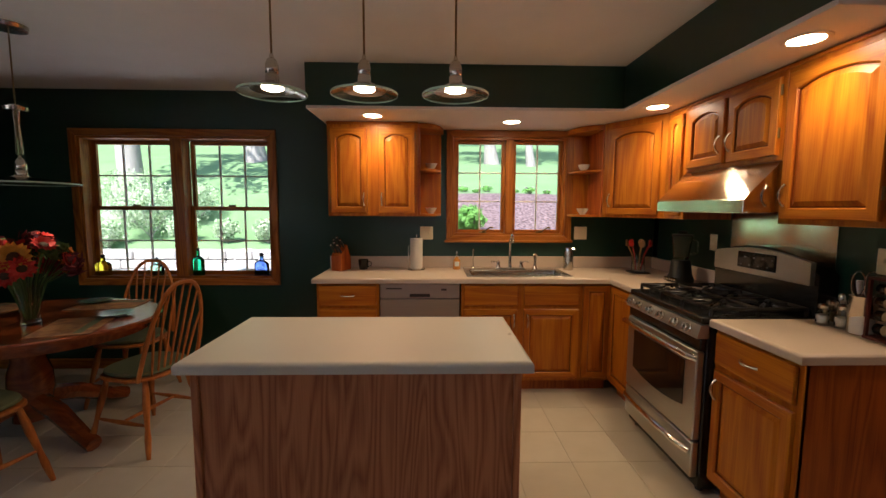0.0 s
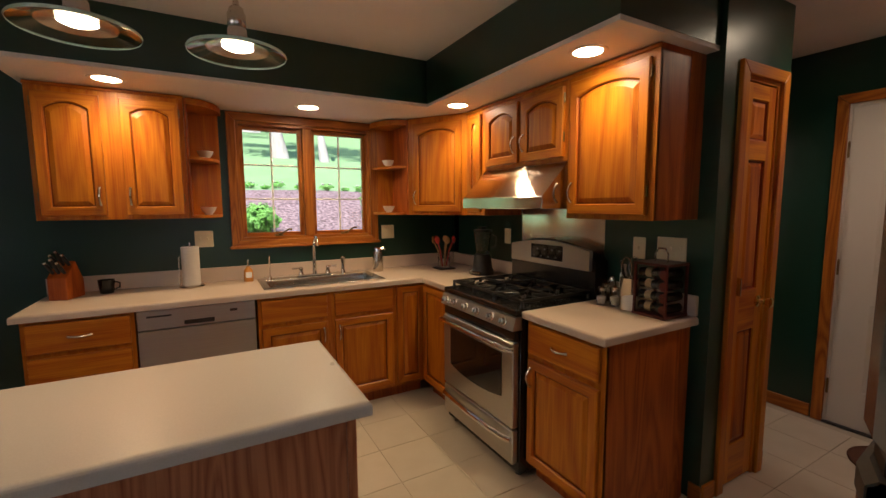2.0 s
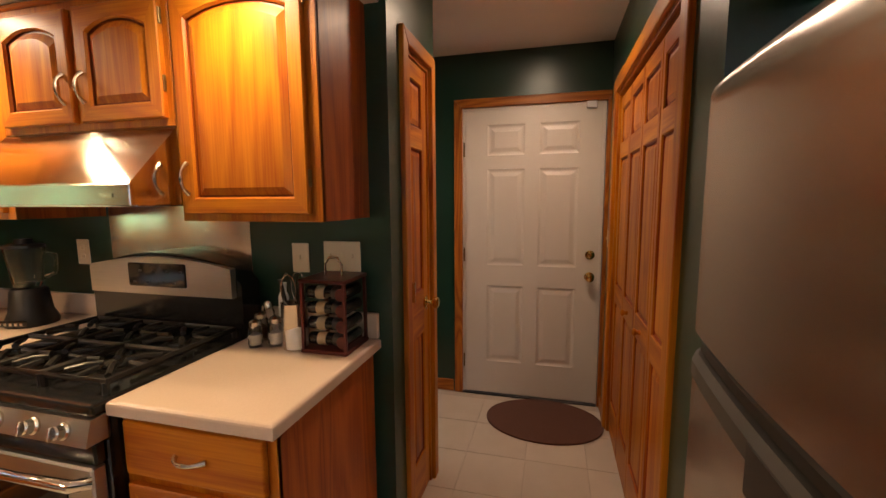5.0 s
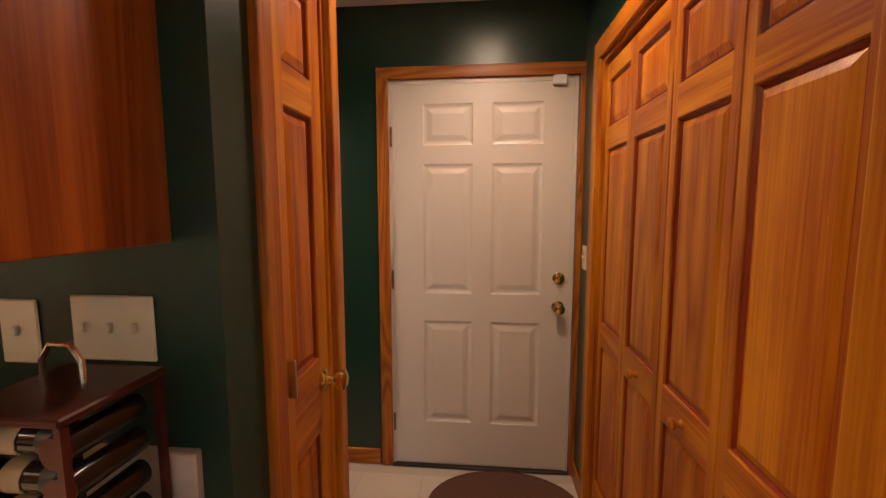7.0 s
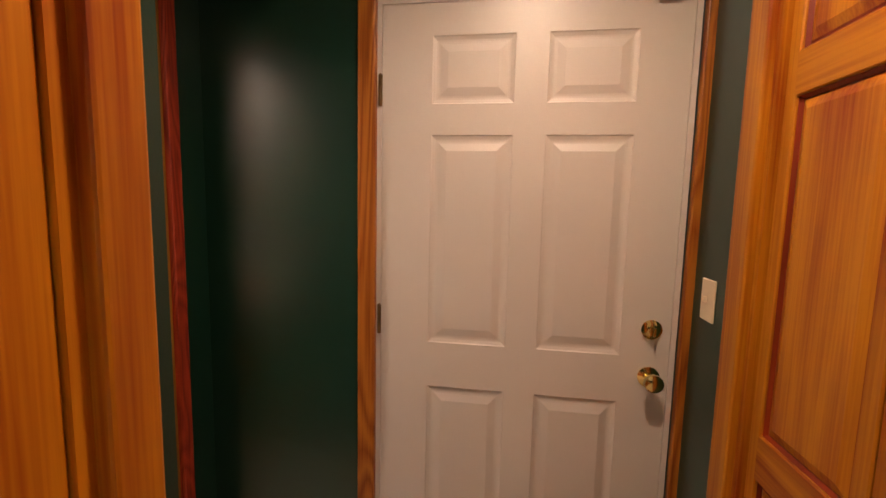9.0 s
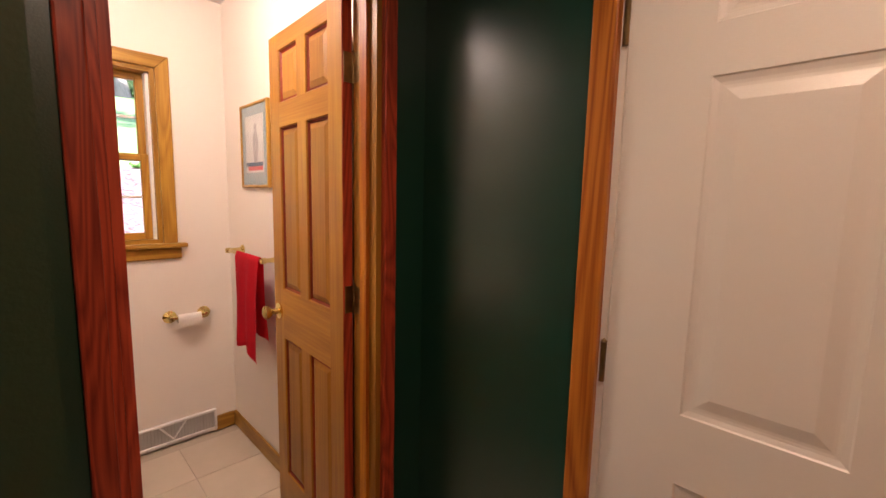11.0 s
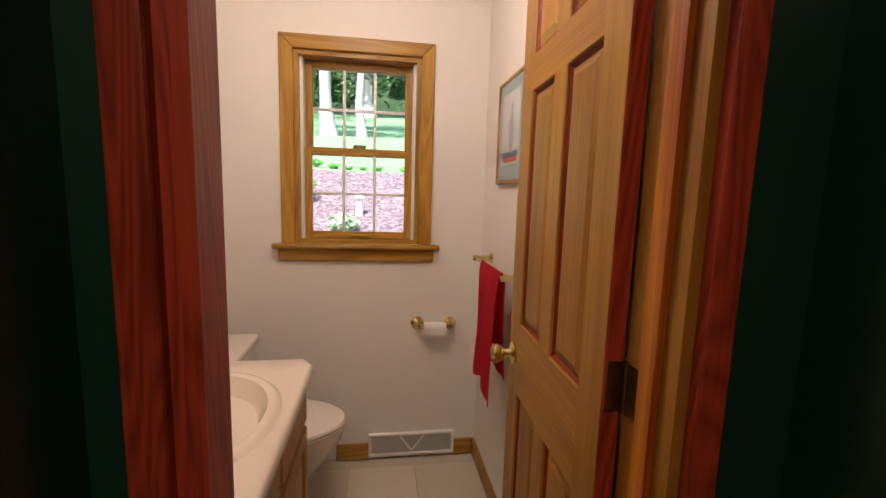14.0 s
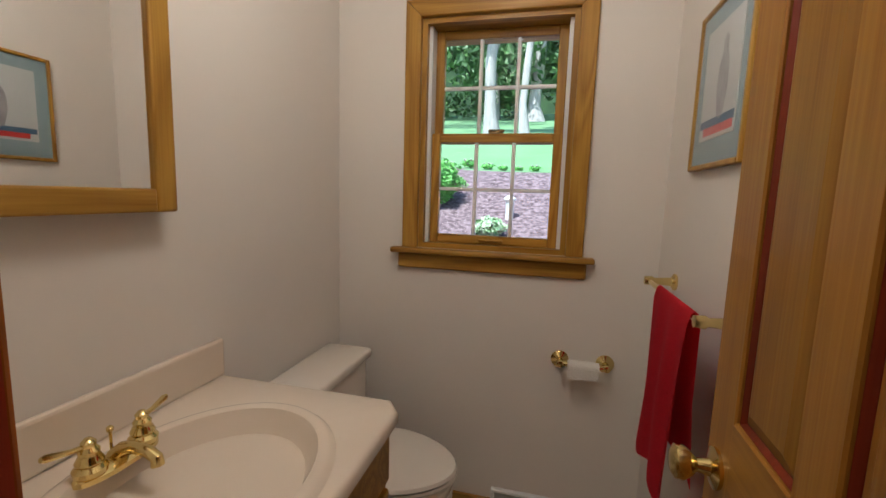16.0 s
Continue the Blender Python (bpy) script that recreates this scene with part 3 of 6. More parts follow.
# bathroom window
w3 = thing("window_3", "double-hung oak window with stool and apron", "window", kind="structure")
casing("casing", *BW[:2], BW[2], BW[3], pose(0, BY, 0), 0.063, 0.022, (bath_oak, bath_oak_x), parent=w3)
jambs(w3, BW, BY + 0.001, OUT - 0.005, bath_oak, bath_oak_x)
part("stool", box(BW[0] - 0.105, BW[1] + 0.105, BY - 0.05, BY, BW[2] - 0.022, BW[2], 0.007, seg=2), bath_oak_x, w3)
part("apron", box(BW[0] - 0.08, BW[1] + 0.08, BY - 0.02, BY, BW[2] - 0.085, BW[2] - 0.022, 0.006), bath_oak_x, w3)
for x in (BW[0] + 0.02, BW[1] - 0.034):
    part("jamb_liner", box(x, x + 0.014, BY + 0.03, BY + 0.14, BW[2] + 0.02, BW[3] - 0.02), white_vinyl, w3, "white vinyl track")
double_hung(w3, BW[0] + 0.034, BW[1] - 0.034, BW[2] + 0.02, BW[3] - 0.02, BY + 0.05, (bath_oak, bath_oak_x), white_vinyl)

# unseen window added in the west wall for fill daylight: two fixed lights
w4 = thing("window_4", "unseen two-light oak window added in the west wall for daylight", "window", pose(WX, 0, 0, 0, 0, 90), kind="structure")
casing("casing", WW[0], WW[1], WW[2], WW[3], pose(0, 0, 0), 0.06, 0.02, (trim_wood, trim_wood_x), four=True, parent=w4)
jambs(w4, WW, 0.001, 0.145, trim_wood, trim_wood_x)
for a, b in ((WW[0] + 0.02, -1.36), (-1.34, WW[1] - 0.02)):
    sash(w4, a, b, WW[2] + 0.02, WW[3] - 0.02, 0.06, 1, 1, trim_wood, trim_wood_x)
part("mullion", box(-1.36, -1.34, 0.0, 0.1, WW[2] + 0.02, WW[3] - 0.02), trim_wood, w4)

# added south window, out of view, brings fill daylight from behind
w5 = thing("window_5", "unseen two-light oak window added behind the kitchen for daylight", "window", pose(0, SY, 0, 0, 0, 180), kind="structure")
SL = (-SW[1], -SW[0], SW[2], SW[3])
casing("casing", SL[0], SL[1], SL[2], SL[3], pose(0, 0, 0), 0.06, 0.02, (trim_wood, trim_wood_x), four=True, parent=w5)
jambs(w5, SL, 0.001, 0.095, trim_wood, trim_wood_x)
for a, b in ((SL[0] + 0.02, -0.26), (-0.24, SL[1] - 0.02)):
    sash(w5, a, b, SL[2] + 0.02, SL[3] - 0.02, 0.04, 1, 1, trim_wood, trim_wood_x)
part("mullion", box(-0.26, -0.24, 0.0, 0.08, SL[2] + 0.02, SL[3] - 0.02), trim_wood, w5)

# ---------------------------------------------------------------- doors
SIX = ((0.21, 0.81), (1.02, 1.66), (1.755, 1.945))
BIFOLD = ((0.20, 0.82), (0.925, 1.655), (1.745, 1.93))


def door_frame(root, x0, x1, z1, depth, mats, near=None):
    """Jamb lining of a doorway; the wall's near face at y = 0, depth behind."""
    t = 0.018
    part("jamb", box(x0, x0 + t, 0, depth, 0, z1), near or mats[0], root)
    part("jamb", box(x1 - t, x1, 0, depth, 0, z1), mats[0], root)
    part("jamb", box(x0 + t, x1 - t, 0, depth, z1 - t, z1), mats[1], root)


def knob(parent, at, mat=None, label="polished brass knob"):
    """Round knob and rose, out along -y."""
    bm = lathe([(0, 0), (0.032, 0), (0.033, 0.006), (0.014, 0.012), (0.011, 0.03), (0.020, 0.038), (0.028, 0.05), (0.027, 0.062), (0.017, 0.068), (0, 0.069)], 20, at=pose(0, 0, 0, 90, 0, 0))
    return part("knob", bm, mat or brass, parent, label, at, True)


def hinge(parent, x, y, z, mat=None, turn=0, plates=True):
    bm = tube([(0, 0, -0.047), (0, 0, 0.047)], 0.0065, 10)
    lathe([(0, 0), (0.008, 0.002), (0.0, 0.01)], 10, bm, pose(0, 0, 0.047))
    if plates:
        box(-0.034, 0.0, 0.002, 0.005, -0.044, 0.044, 0, bm)
        box(-0.004, -0.001, -0.034, 0.0, -0.044, 0.044, 0, bm)
    return part("hinge", bm, mat or antique, parent, "antique brass hinge", pose(x, y, z, 0, 0, turn))


# pantry door: a narrow three-panel leaf, shut
pd = thing("door_1", "narrow three-panel varnished fir pantry door, shut", "door", pose(0, PY, 0), kind="structure")
door_frame(pd, 2.49, 2.815, 2.05, 0.1, (fir, fir_x))
leaf = panelled_leaf(pd, 0.287, 2.02, SIX, 1, at=pose(2.51, 0.042, 0.008), stile=0.068, field=fir_flame)
knob(leaf, pose(0.245, -0.035, 0.95))
part("latch_plate", box(0.02, 0.03, -0.06, -0.035, 1.0, 1.09, 0.002), nickel, leaf)
casing("trim_1", 2.49, 2.815, 0, 2.05, pose(0, PY, 0), 0.058, 0.02, (fir, fir_x), label="varnished fir casing round the pantry door")

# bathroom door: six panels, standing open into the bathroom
# red oak darkened in its colour for the shade on the doorway's hall side
red_oak_shaded = wood("red_oak_shaded_trim", (0.38, 0.055, 0.021), (0.17, 0.018, 0.009), "z", rings=24, figure=0.55)
red_oak_shaded_x = wood("red_oak_shaded_trim_across", (0.27, 0.045, 0.012), (0.10, 0.012, 0.004), "x", rings=16, figure=0.7)
bath_fir = wood("golden_fir", (0.38, 0.188, 0.022), (0.25, 0.100, 0.010), "z", rings=4, figure=0.35)
bath_fir_x = wood("golden_fir_across", (0.38, 0.188, 0.022), (0.25, 0.100, 0.010), "x", rings=4, figure=0.35)
bd = thing("door_2", "six-panel varnished fir bathroom door, standing open", "door", kind="structure")
fr = thing("door_frame", "varnished fir jamb of the bathroom doorway", "door frame", pose(0, DY, 0), kind="structure")
# left jamb and stop in the shaded colour, right jamb in the golden one
door_frame(fr, 3.004, 3.665, 2.04, 0.12, (bath_fir, bath_fir_x), red_oak_shaded)
part("stop", box(3.022, 3.041, -0.004, 0.075, 0, 2.02), red_oak_shaded, fr)
part("stop", box(3.635, 3.647, 0.035, 0.07, 0, 2.02), fir, fr)
leaf = panelled_leaf(bd, 0.585, 2.01, SIX, 2, at=pose(3.612, DY + 0.127, 0.01, 0, 0, 87.5), stile=0.095, mull=0.075, mats=[bath_fir, bath_fir_x, red_oak_shaded])
knob(leaf, pose(0.535, 0.0, 0.92, 0, 0, 180))
knob(leaf, pose(0.535, -0.035, 0.92))
for z in (0.22, 1.08, 1.80):
    hinge(fr, 3.650, 0.121, z)
casing("trim_2", 3.004, 3.665, 0, 2.04, pose(0, DY, 0), 0.044, 0.02, (red_oak_shaded, red_oak_shaded_x), label="varnished red oak casing of the bathroom doorway, darkened as in shade")
casing("trim_3", -3.665, -3.004, 0, 2.04, pose(0, DY + 0.12, 0, 0, 0, 180), 0.05, 0.016, (fir, fir_x), label="varnished casing inside the bathroom")

# white steel entry door
wd = thing("door_3", "white six-panel steel entry door, shut", "door", pose(EX, 1.375, 0, 0, 0, -90), kind="structure")
W, H = 0.920, 2.055
colx = ((0.165, 0.415), (0.52, 0.77))
rowz = ((0.262, 0.822), (0.980, 1.650), (1.752, 1.952))
bm = cells([0, *colx[0], *colx[1], W], [0.012, *rowz[0], *rowz[1], *rowz[2], H], lambda u, v: not any(a < u < b and c < v < d for a, b in colx for c, d in rowz), 0.045, 0.004, "xzy", 0.003, 1)
slab = part("slab", bm, door_white, wd)
for a, b in colx:
    for c, d in rowz:
        bm = bmesh.new()
        r = lambda k: [(a + k, c + k), (b - k, c + k), (b - k, d - k), (a + k, d - k)]
        y3 = lambda line, y: [(x, y, z) for x, z in line]
        loops(bm, [y3(r(0.0), 0.007), y3(r(0.010), 0.0100), y3(r(0.016), 0.0105), y3(r(0.022), 0.0100), y3(r(0.040), 0.0055), y3(r(0.046), 0.004)], (False, True))
        part("panel", bm, door_white, slab)
knob(slab, pose(W - 0.058, 0.004, 0.915))
bm = lathe([(0, 0), (0.03, 0), (0.031, 0.006), (0.02, 0.014), (0.012, 0.016), (0, 0.017)], 20, at=pose(0, 0, 0, 90, 0, 0))
part("deadbolt", bm, brass, slab, "polished brass deadbolt", pose(W - 0.058, 0.004, 1.066), True)
part("thumb_turn", box(W - 0.063, W - 0.053, -0.03, -0.01, 1.051, 1.081, 0.003), brass, slab)
part("alarm_sensor", box(W - 0.11, W - 0.045, -0.022, 0.003, 2.03, 2.075, 0.004), white_vinyl, slab, "white plastic alarm sensor")
part("threshold", box(-0.015, W + 0.015, -0.02, 0.1, 0.0, 0.012, 0.002), black_plastic, wd)
for z in (0.25, 1.045, 1.79):
    hinge(wd, -0.004, -0.002, z, antique, plates=False)
for x0, x1 in ((-0.015, 0.0), (W, W + 0.015)):
    part("jamb", box(x0, x1, 0, 0.14, 0.012, 2.075), door_white, wd)
part("jamb", box(0, W, 0, 0.14, 2.052, 2.075), door_white, wd)
casing("trim_4", -1.39, -0.435, 0, 2.075, pose(EX, 0, 0, 0, 0, -90), 0.06, 0.02, label="varnished oak casing round the entry door")

# closet bifold: four narrow leaves
cd = thing("door_4", "four-leaf varnished fir bifold closet doors, shut", "door", pose(3.53, HY, 0, 0, 0, 180), kind="structure")
door_frame(cd, 0, 1.296, 2.05, 0.11, (fir, fir_x))
for i in range(4):
    leaf = panelled_leaf(cd, 0.3115, 2.0, BIFOLD, 1, t=0.03, at=pose(0.02 + i * 0.3152, 0.045, 0.015), stile=0.036)
    if i in (1, 2):
        bm = lathe([(0, 0), (0.012, 0), (0.008, 0.012), (0.016, 0.02), (0.017, 0.028), (0.008, 0.034), (0, 0.035)], 16, at=pose(0, 0, 0, 90, 0, 0))
        part("knob", bm, fir, leaf, "small turned wooden knob", pose(0.156, -0.03, 0.872), True)
casing("trim_5", 0, 1.296, 0, 2.05, pose(3.53, HY, 0, 0, 0, 180), 0.075, 0.02, (fir, fir_x), label="varnished fir casing round the closet")

# ---------------------------------------------------------------- kitchen units
CT = 0.922
FY, FX = 3.115, 1.70     # face frames of the back run and of the range run


def base_unit(x0, x1, layout, at, label, depth=0.56, side=None, top=CT - 0.04):
    """Base cabinet with face frame and toe kick. layout: per column (x0, x1, drawer?, handle side)."""
    root = thing("base_cabinet", label, "cabinet", at, group="base cabinets")
    body = part("body", box(x0, x1, 0.002, depth, 0.10, top), oak_side if side is None else side, root)
    part("toe_kick", box(x0, x1, 0.07, depth, 0.0, 0.10), oak_side, root)
    bm = box(x0, x1, -0.002, 0.016, 0.10, CT - 0.04, 0.002)
    part("face_frame", bm, oak, root)
    for a, b, drawer, hs in layout:
        top = CT - 0.06
        if drawer == 3:
            for lo, hi in ((top - 0.155, top), (top - 0.43, top - 0.18), (0.125, top - 0.455)):
                dr = part("drawer_front", box(a, b, -0.022, -0.002, lo, hi, 0.006, seg=2), oak_x, root)
                pull(dr, (a + b) / 2, (lo + hi) / 2, False, -0.022)
            continue
        if drawer:
            bm = box(a, b, -0.022, -0.002, top - 0.155, top, 0.006, seg=2)
            dr = part("drawer_front", bm, oak_x, root)
            if drawer == 2:
                pull(dr, (a + b) / 2, top - 0.078, False, -0.022)
            top -= 0.185
        d = panel_front(root, b - a, top - 0.125, pose(a, -0.002, 0.125), 0.0, 0.05, 0.05)
        if hs:
            pull(d, 0.028 if hs < 0 else b - a - 0.028, top - 0.125 - 0.09)
    return root


back = pose(0, FY, 0)
base_unit(-0.575, -0.10, [(-0.555, -0.12, 3, 1)], back, "oak base cabinet with three drawers at the counter end")
base_unit(0.53, 1.455, [(0.55, 0.965, 1, 1), (1.015, 1.44, 1, -1)], back, "oak sink base cabinet with two false drawers", top=0.70)
base_unit(1.455, 1.70, [(1.475, 1.695, 0, 0)], back, "narrow oak corner base cabinet")
right = pose(FX, 0, 0, 0, 0, -90)
base_unit(-3.10, -2.668, [(-3.085, -2.683, 0, 0)], right, "narrow oak base cabinet beside the range")
base_unit(-1.90, -1.41, [(-1.88, -1.435, 2, -1)], right, "oak end base cabinet with drawer beside the range", 0.58)

# worktops
bm = cells([-0.60, 0.60, 1.38, 1.665, RX], [2.666, 3.065, 3.165, 3.56, KY], lambda x, y: (x > 1.665 or y > 3.065) and not (0.60 < x < 1.38 and 3.165 < y < 3.56), CT - 0.038, CT, "xyz", 0.012, 3)
tagged(part("worktop", bm, laminate), "beige laminate worktop along the window and range walls", "countertop")
bs = cells([-0.60, RX - 0.02], [CT + 0.002, CT + 0.1], lambda u, v: True, KY - 0.02, KY, "xzy")
tagged(part("backsplash", bs, laminate), "low beige laminate upstand behind the worktop", "backsplash")
tagged(part("backsplash", box(RX - 0.02, RX, 2.668, KY - 0.02, CT + 0.002, CT + 0.1, 0.003), laminate), "low beige laminate upstand on the range wall", "backsplash")
bm = cells([1.66, RX], [1.389, 1.905], lambda u, v: True, CT - 0.038, CT, "xyz", 0.012, 3)
tagged(part("worktop", bm, laminate), "short beige laminate worktop on the end cabinet", "countertop")
tagged(part("backsplash", box(RX - 0.02, RX, 1.393, 1.903, CT + 0.002, CT + 0.1, 0.003), laminate), "short beige laminate upstand behind the end worktop", "backsplash")

# island
isl = thing("island", "kitchen island with oak plywood back panel", "kitchen island")
part("body", box(-0.535, 0.615, 1.39, 1.925, 0.0, CT - 0.04, 0.003), oak_island, isl)
part("corner_strip", box(-0.547, -0.520, 1.378, 1.405, 0.0, CT - 0.04, 0.004), oak_island, isl)
part("corner_strip", box(0.600, 0.627, 1.378, 1.405, 0.0, CT - 0.04, 0.004), oak_island, isl)
bm = cells([-0.58, 0.66], [1.333, 1.96], lambda u, v: True, CT - 0.04, CT, "xyz", 0.016, 4)
tagged(part("worktop", bm, laminate_island), "cream laminate worktop with rounded edge on the island", "countertop")


def wall_unit(x0, x1, z0, z1, doors, at, label, depth=0.33, rise=0.034, end=None):
    root = thing("wall_cabinet", label, "cabinet", at, group="wall cabinets")
    part("body", box(x0, x1, 0.002, depth - 0.002, z0, z1, 0.002), oak_side, root)
    part("face_frame", box(x0, x1, -0.002, 0.016, z0, z1, 0.002), oak, root)
    part("crown", box(x0 - 0.004, x1 + 0.004, -0.012, 0.02, z1 - 0.022, z1 - 0.002, 0.005), oak_x, root)
    for a, b, hs in doors:
        d = panel_front(root, b - a, z1 - z0 - 0.075, pose(a, -0.002, z0 + 0.025), rise, 0.052, 0.052)
        if hs:
            pull(d, 0.026 if hs < 0 else b - a - 0.026, 0.11)
        for z in (0.08, z1 - z0 - 0.16):
            bm = box(-0.006, 0.004, -0.014, -0.003, z, z + 0.05, 0.002) if hs > 0 else box(b - a - 0.004, b - a + 0.006, -0.014, -0.003, z, z + 0.05, 0.002)
            part("hinge", bm, antique, d)
    return root


UZ0, UZ1 = 1.385, SZ - 0.002
up = pose(0, KY - 0.33, 0)
wall_unit(-0.53, 0.19, UZ0, UZ1, [(-0.505, -0.215, 1), (-0.125, 0.165, -1)], up, "oak wall cabinet with two arched doors beside the window")
rup = pose(RX - 0.33, 0, 0, 0, 0, -90)
wall_unit(-2.93, -2.70, UZ0, UZ1, [(-2.905, -2.735, 0)], rup, "narrow oak wall cabinet beside the hood")
wall_unit(-2.70, -1.93, 1.69, UZ1, [(-2.675, -2.335, 1), (-2.30, -1.955, -1)], rup, "short oak wall cabinet with two doors above the hood")
wall_unit(-1.93, -1.42, UZ0, UZ1, [(-1.905, -1.455, -1)], rup, "tall oak wall cabinet lit from the soffit")

# diagonal corner cabinet
cc = thing("wall_cabinet", "diagonal oak corner wall cabinet with an arched door", "cabinet", group="wall cabinets")
cx0, cy0, cx1, cy1 = 1.70, KY - 0.33, RX - 0.33, 2.93
bm = bmesh.new()
outl = [(1.70, KY - 0.002), (RX - 0.002, KY - 0.002), (RX - 0.002, 2.932), (cx1, 2.932), (1.70, cy0)]
vs0 = [bm.verts.new((x, y, UZ0)) for x, y in outl]
vs1 = [bm.verts.new((x, y, UZ1)) for x, y in outl]
for i in range(5):
    bm.faces.new((vs0[i], vs0[(i + 1) % 5], vs1[(i + 1) % 5], vs1[i]))
bm.faces.new(vs0), bm.faces.new(vs1)
part("body", bm, oak, cc)
dl, da = math.hypot(cx1 - 1.70, cy0 - cy1), math.degrees(math.atan2(cy1 - cy0, cx1 - 1.70))
dm = pose(1.70, cy0, UZ0, 0, 0, da)
d = panel_front(cc, dl - 0.09, UZ1 - UZ0 - 0.075, dm @ pose(0.045, -0.002, 0.025), 0.034, 0.052, 0.052)
pull(d, 0.026, 0.11)


# open quarter-round shelves at the window ends of the wall cabinets
def shelf_unit(x_in, sign, label):
    root = thing("corner_shelf", label, "shelf", pose(x_in, KY, 0), group="open corner shelves")
    part("back_panel", box(0, sign * 0.19, -0.014, -0.002, UZ0, UZ1 - 0.01, 0.002), oak, root)
    part("side_panel", box(0, sign * 0.012, -0.32, -0.014, UZ0, UZ1 - 0.01, 0.002), oak_side, root)
    for z, big in ((UZ0, 0), (1.755, 0), (UZ1 - 0.045, 0.02)):
        bm = bmesh.new()
        n = 10
        r0, r1 = 0.19 + big, 0.30 + big
        pts = [(sign * 0.012, -0.014)] + [(sign * (0.012 + (r0 - 0.012) * math.cos(a)), -0.014 - (r1 - 0.014) * math.sin(a)) for a in [math.pi / 2 * i / n for i in range(n + 1)]]
        loops(bm, [[(x, y, z) for x, y in pts], [(x, y, z + (0.04 if big else 0.018)) for x, y in pts]], (True, True))
        part("shelf_board", bm, oak_x, root)
    return root


shelf_unit(0.192, 1, "open oak end shelf with rounded boards beside the window")
shelf_unit(1.698, -1, "open oak end shelf with rounded boards by the corner cabinet")

# ---------------------------------------------------------------- appliances
dw = thing("dishwasher", "stainless steel dishwasher under the worktop", "dishwasher", pose(-0.095, FY, 0))
part("body", box(0, 0.615, 0.01, 0.56, 0.1, CT - 0.04), black_plastic, dw)
part("control_panel", box(0.004, 0.611, -0.024, 0.01, 0.765, CT - 0.045, 0.004), washer_steel, dw)
part("door", box(0.004, 0.611, -0.02, 0.01, 0.13, 0.758, 0.004), washer_steel, dw)
part("handle_recess", box(0.23, 0.385, -0.027, -0.02, 0.775, 0.80, 0.003), black_plastic, dw)
part("display", box(0.05, 0.17, -0.0255, -0.02, 0.835, 0.845), black_plastic, dw)
part("badge", box(0.47, 0.51, -0.0255, -0.02, 0.825, 0.84), black_plastic, dw)
part("toe_kick", box(0.004, 0.611, 0.06, 0.5, 0.0, 0.1), black_plastic, dw)

# range: local x along the front (from its far end), front to -y
rg = thing("gas_range", "stainless steel freestanding gas range with black cooktop", "stove", pose(1.64, 2.662, 0, 0, 0, -90))
RW, RD = 0.752, 0.655
part("body", box(0.0, RW, 0.02, RD, 0.03, 0.888, 0.004), black_enamel, rg)
bm = bmesh.new()
line = lambda x: [(x, 0.03, 0.888), (x, -0.016, 0.885), (x, -0.034, 0.818), (x, 0.03, 0.818)]
loops(bm, [line(0.0), line(RW)], (True, True))
part("control_panel", bm, range_steel, rg)
for i in range(6):
    x = (0.07, 0.17, 0.30, 0.42, 0.56, 0.67)[i]
    bm = lathe([(0, 0), (0.024, 0), (0.024, 0.006), (0.019, 0.01), (0.018, 0.026), (0.014, 0.03), (0, 0.03)], 18)
    box(-0.004, 0.004, -0.018, 0.018, 0.028, 0.04, 0.002, bm)
    part("knob", bm, nickel, rg, at=pose(x, -0.0255, 0.852, 75, 0, 0), smooth=True)
door = part("oven_door", box(0.012, RW - 0.012, -0.02, 0.02, 0.285, 0.748, 0.006), range_steel, rg)
part("vent_strip", box(0.005, RW - 0.005, -0.012, 0.02, 0.751, 0.816, 0.006), black_enamel, rg)
bm = bmesh.new()
wl = [(x, 1.08 - z) for x, z in arch_line(0.105, RW - 0.105, 0.405, 0.675, 0.03)]
loops(bm, [[(x, -0.018, z) for x, z in wl], [(x, -0.024, z) for x, z in wl]], (False, True))
part("window", bm, dark_glass, door, "dark oven window")
part("handle", tube([(0.02, -0.02, 0.712), (0.035, -0.055, 0.722), (0.2, -0.066, 0.727), (RW / 2, -0.07, 0.729), (RW - 0.2, -0.066, 0.727), (RW - 0.035, -0.055, 0.722), (RW - 0.02, -0.02, 0.712)], 0.016, 10, taper=[0.018, 0.017, 0.014, 0.014, 0.014, 0.017, 0.018]), chrome, door, "bowed steel handle", smooth=True)
dr = part("drawer", box(0.012, RW - 0.012, -0.018, 0.02, 0.085, 0.275, 0.006), range_steel, rg)
part("handle", tube([(0.03, -0.018, 0.222), (0.07, -0.045, 0.228), (0.25, -0.058, 0.232), (RW / 2, -0.062, 0.233), (RW - 0.25, -0.058, 0.232), (RW - 0.07, -0.045, 0.228), (RW - 0.03, -0.018, 0.222)], 0.017, 10), chrome, dr, "bowed steel handle", smooth=True)
for x in (0.05, RW - 0.05):
    for y in (0.06, RD - 0.06):
        part("foot", lathe([(0, 0), (0.02, 0), (0.016, 0.012), (0.01, 0.03), (0, 0.03)], 10), black_plastic, rg, at=pose(x, y, 0))
top = part("cooktop", box(0.0, RW, -0.012, RD - 0.10, 0.889, 0.924, 0.009, seg=2), black_enamel, rg)
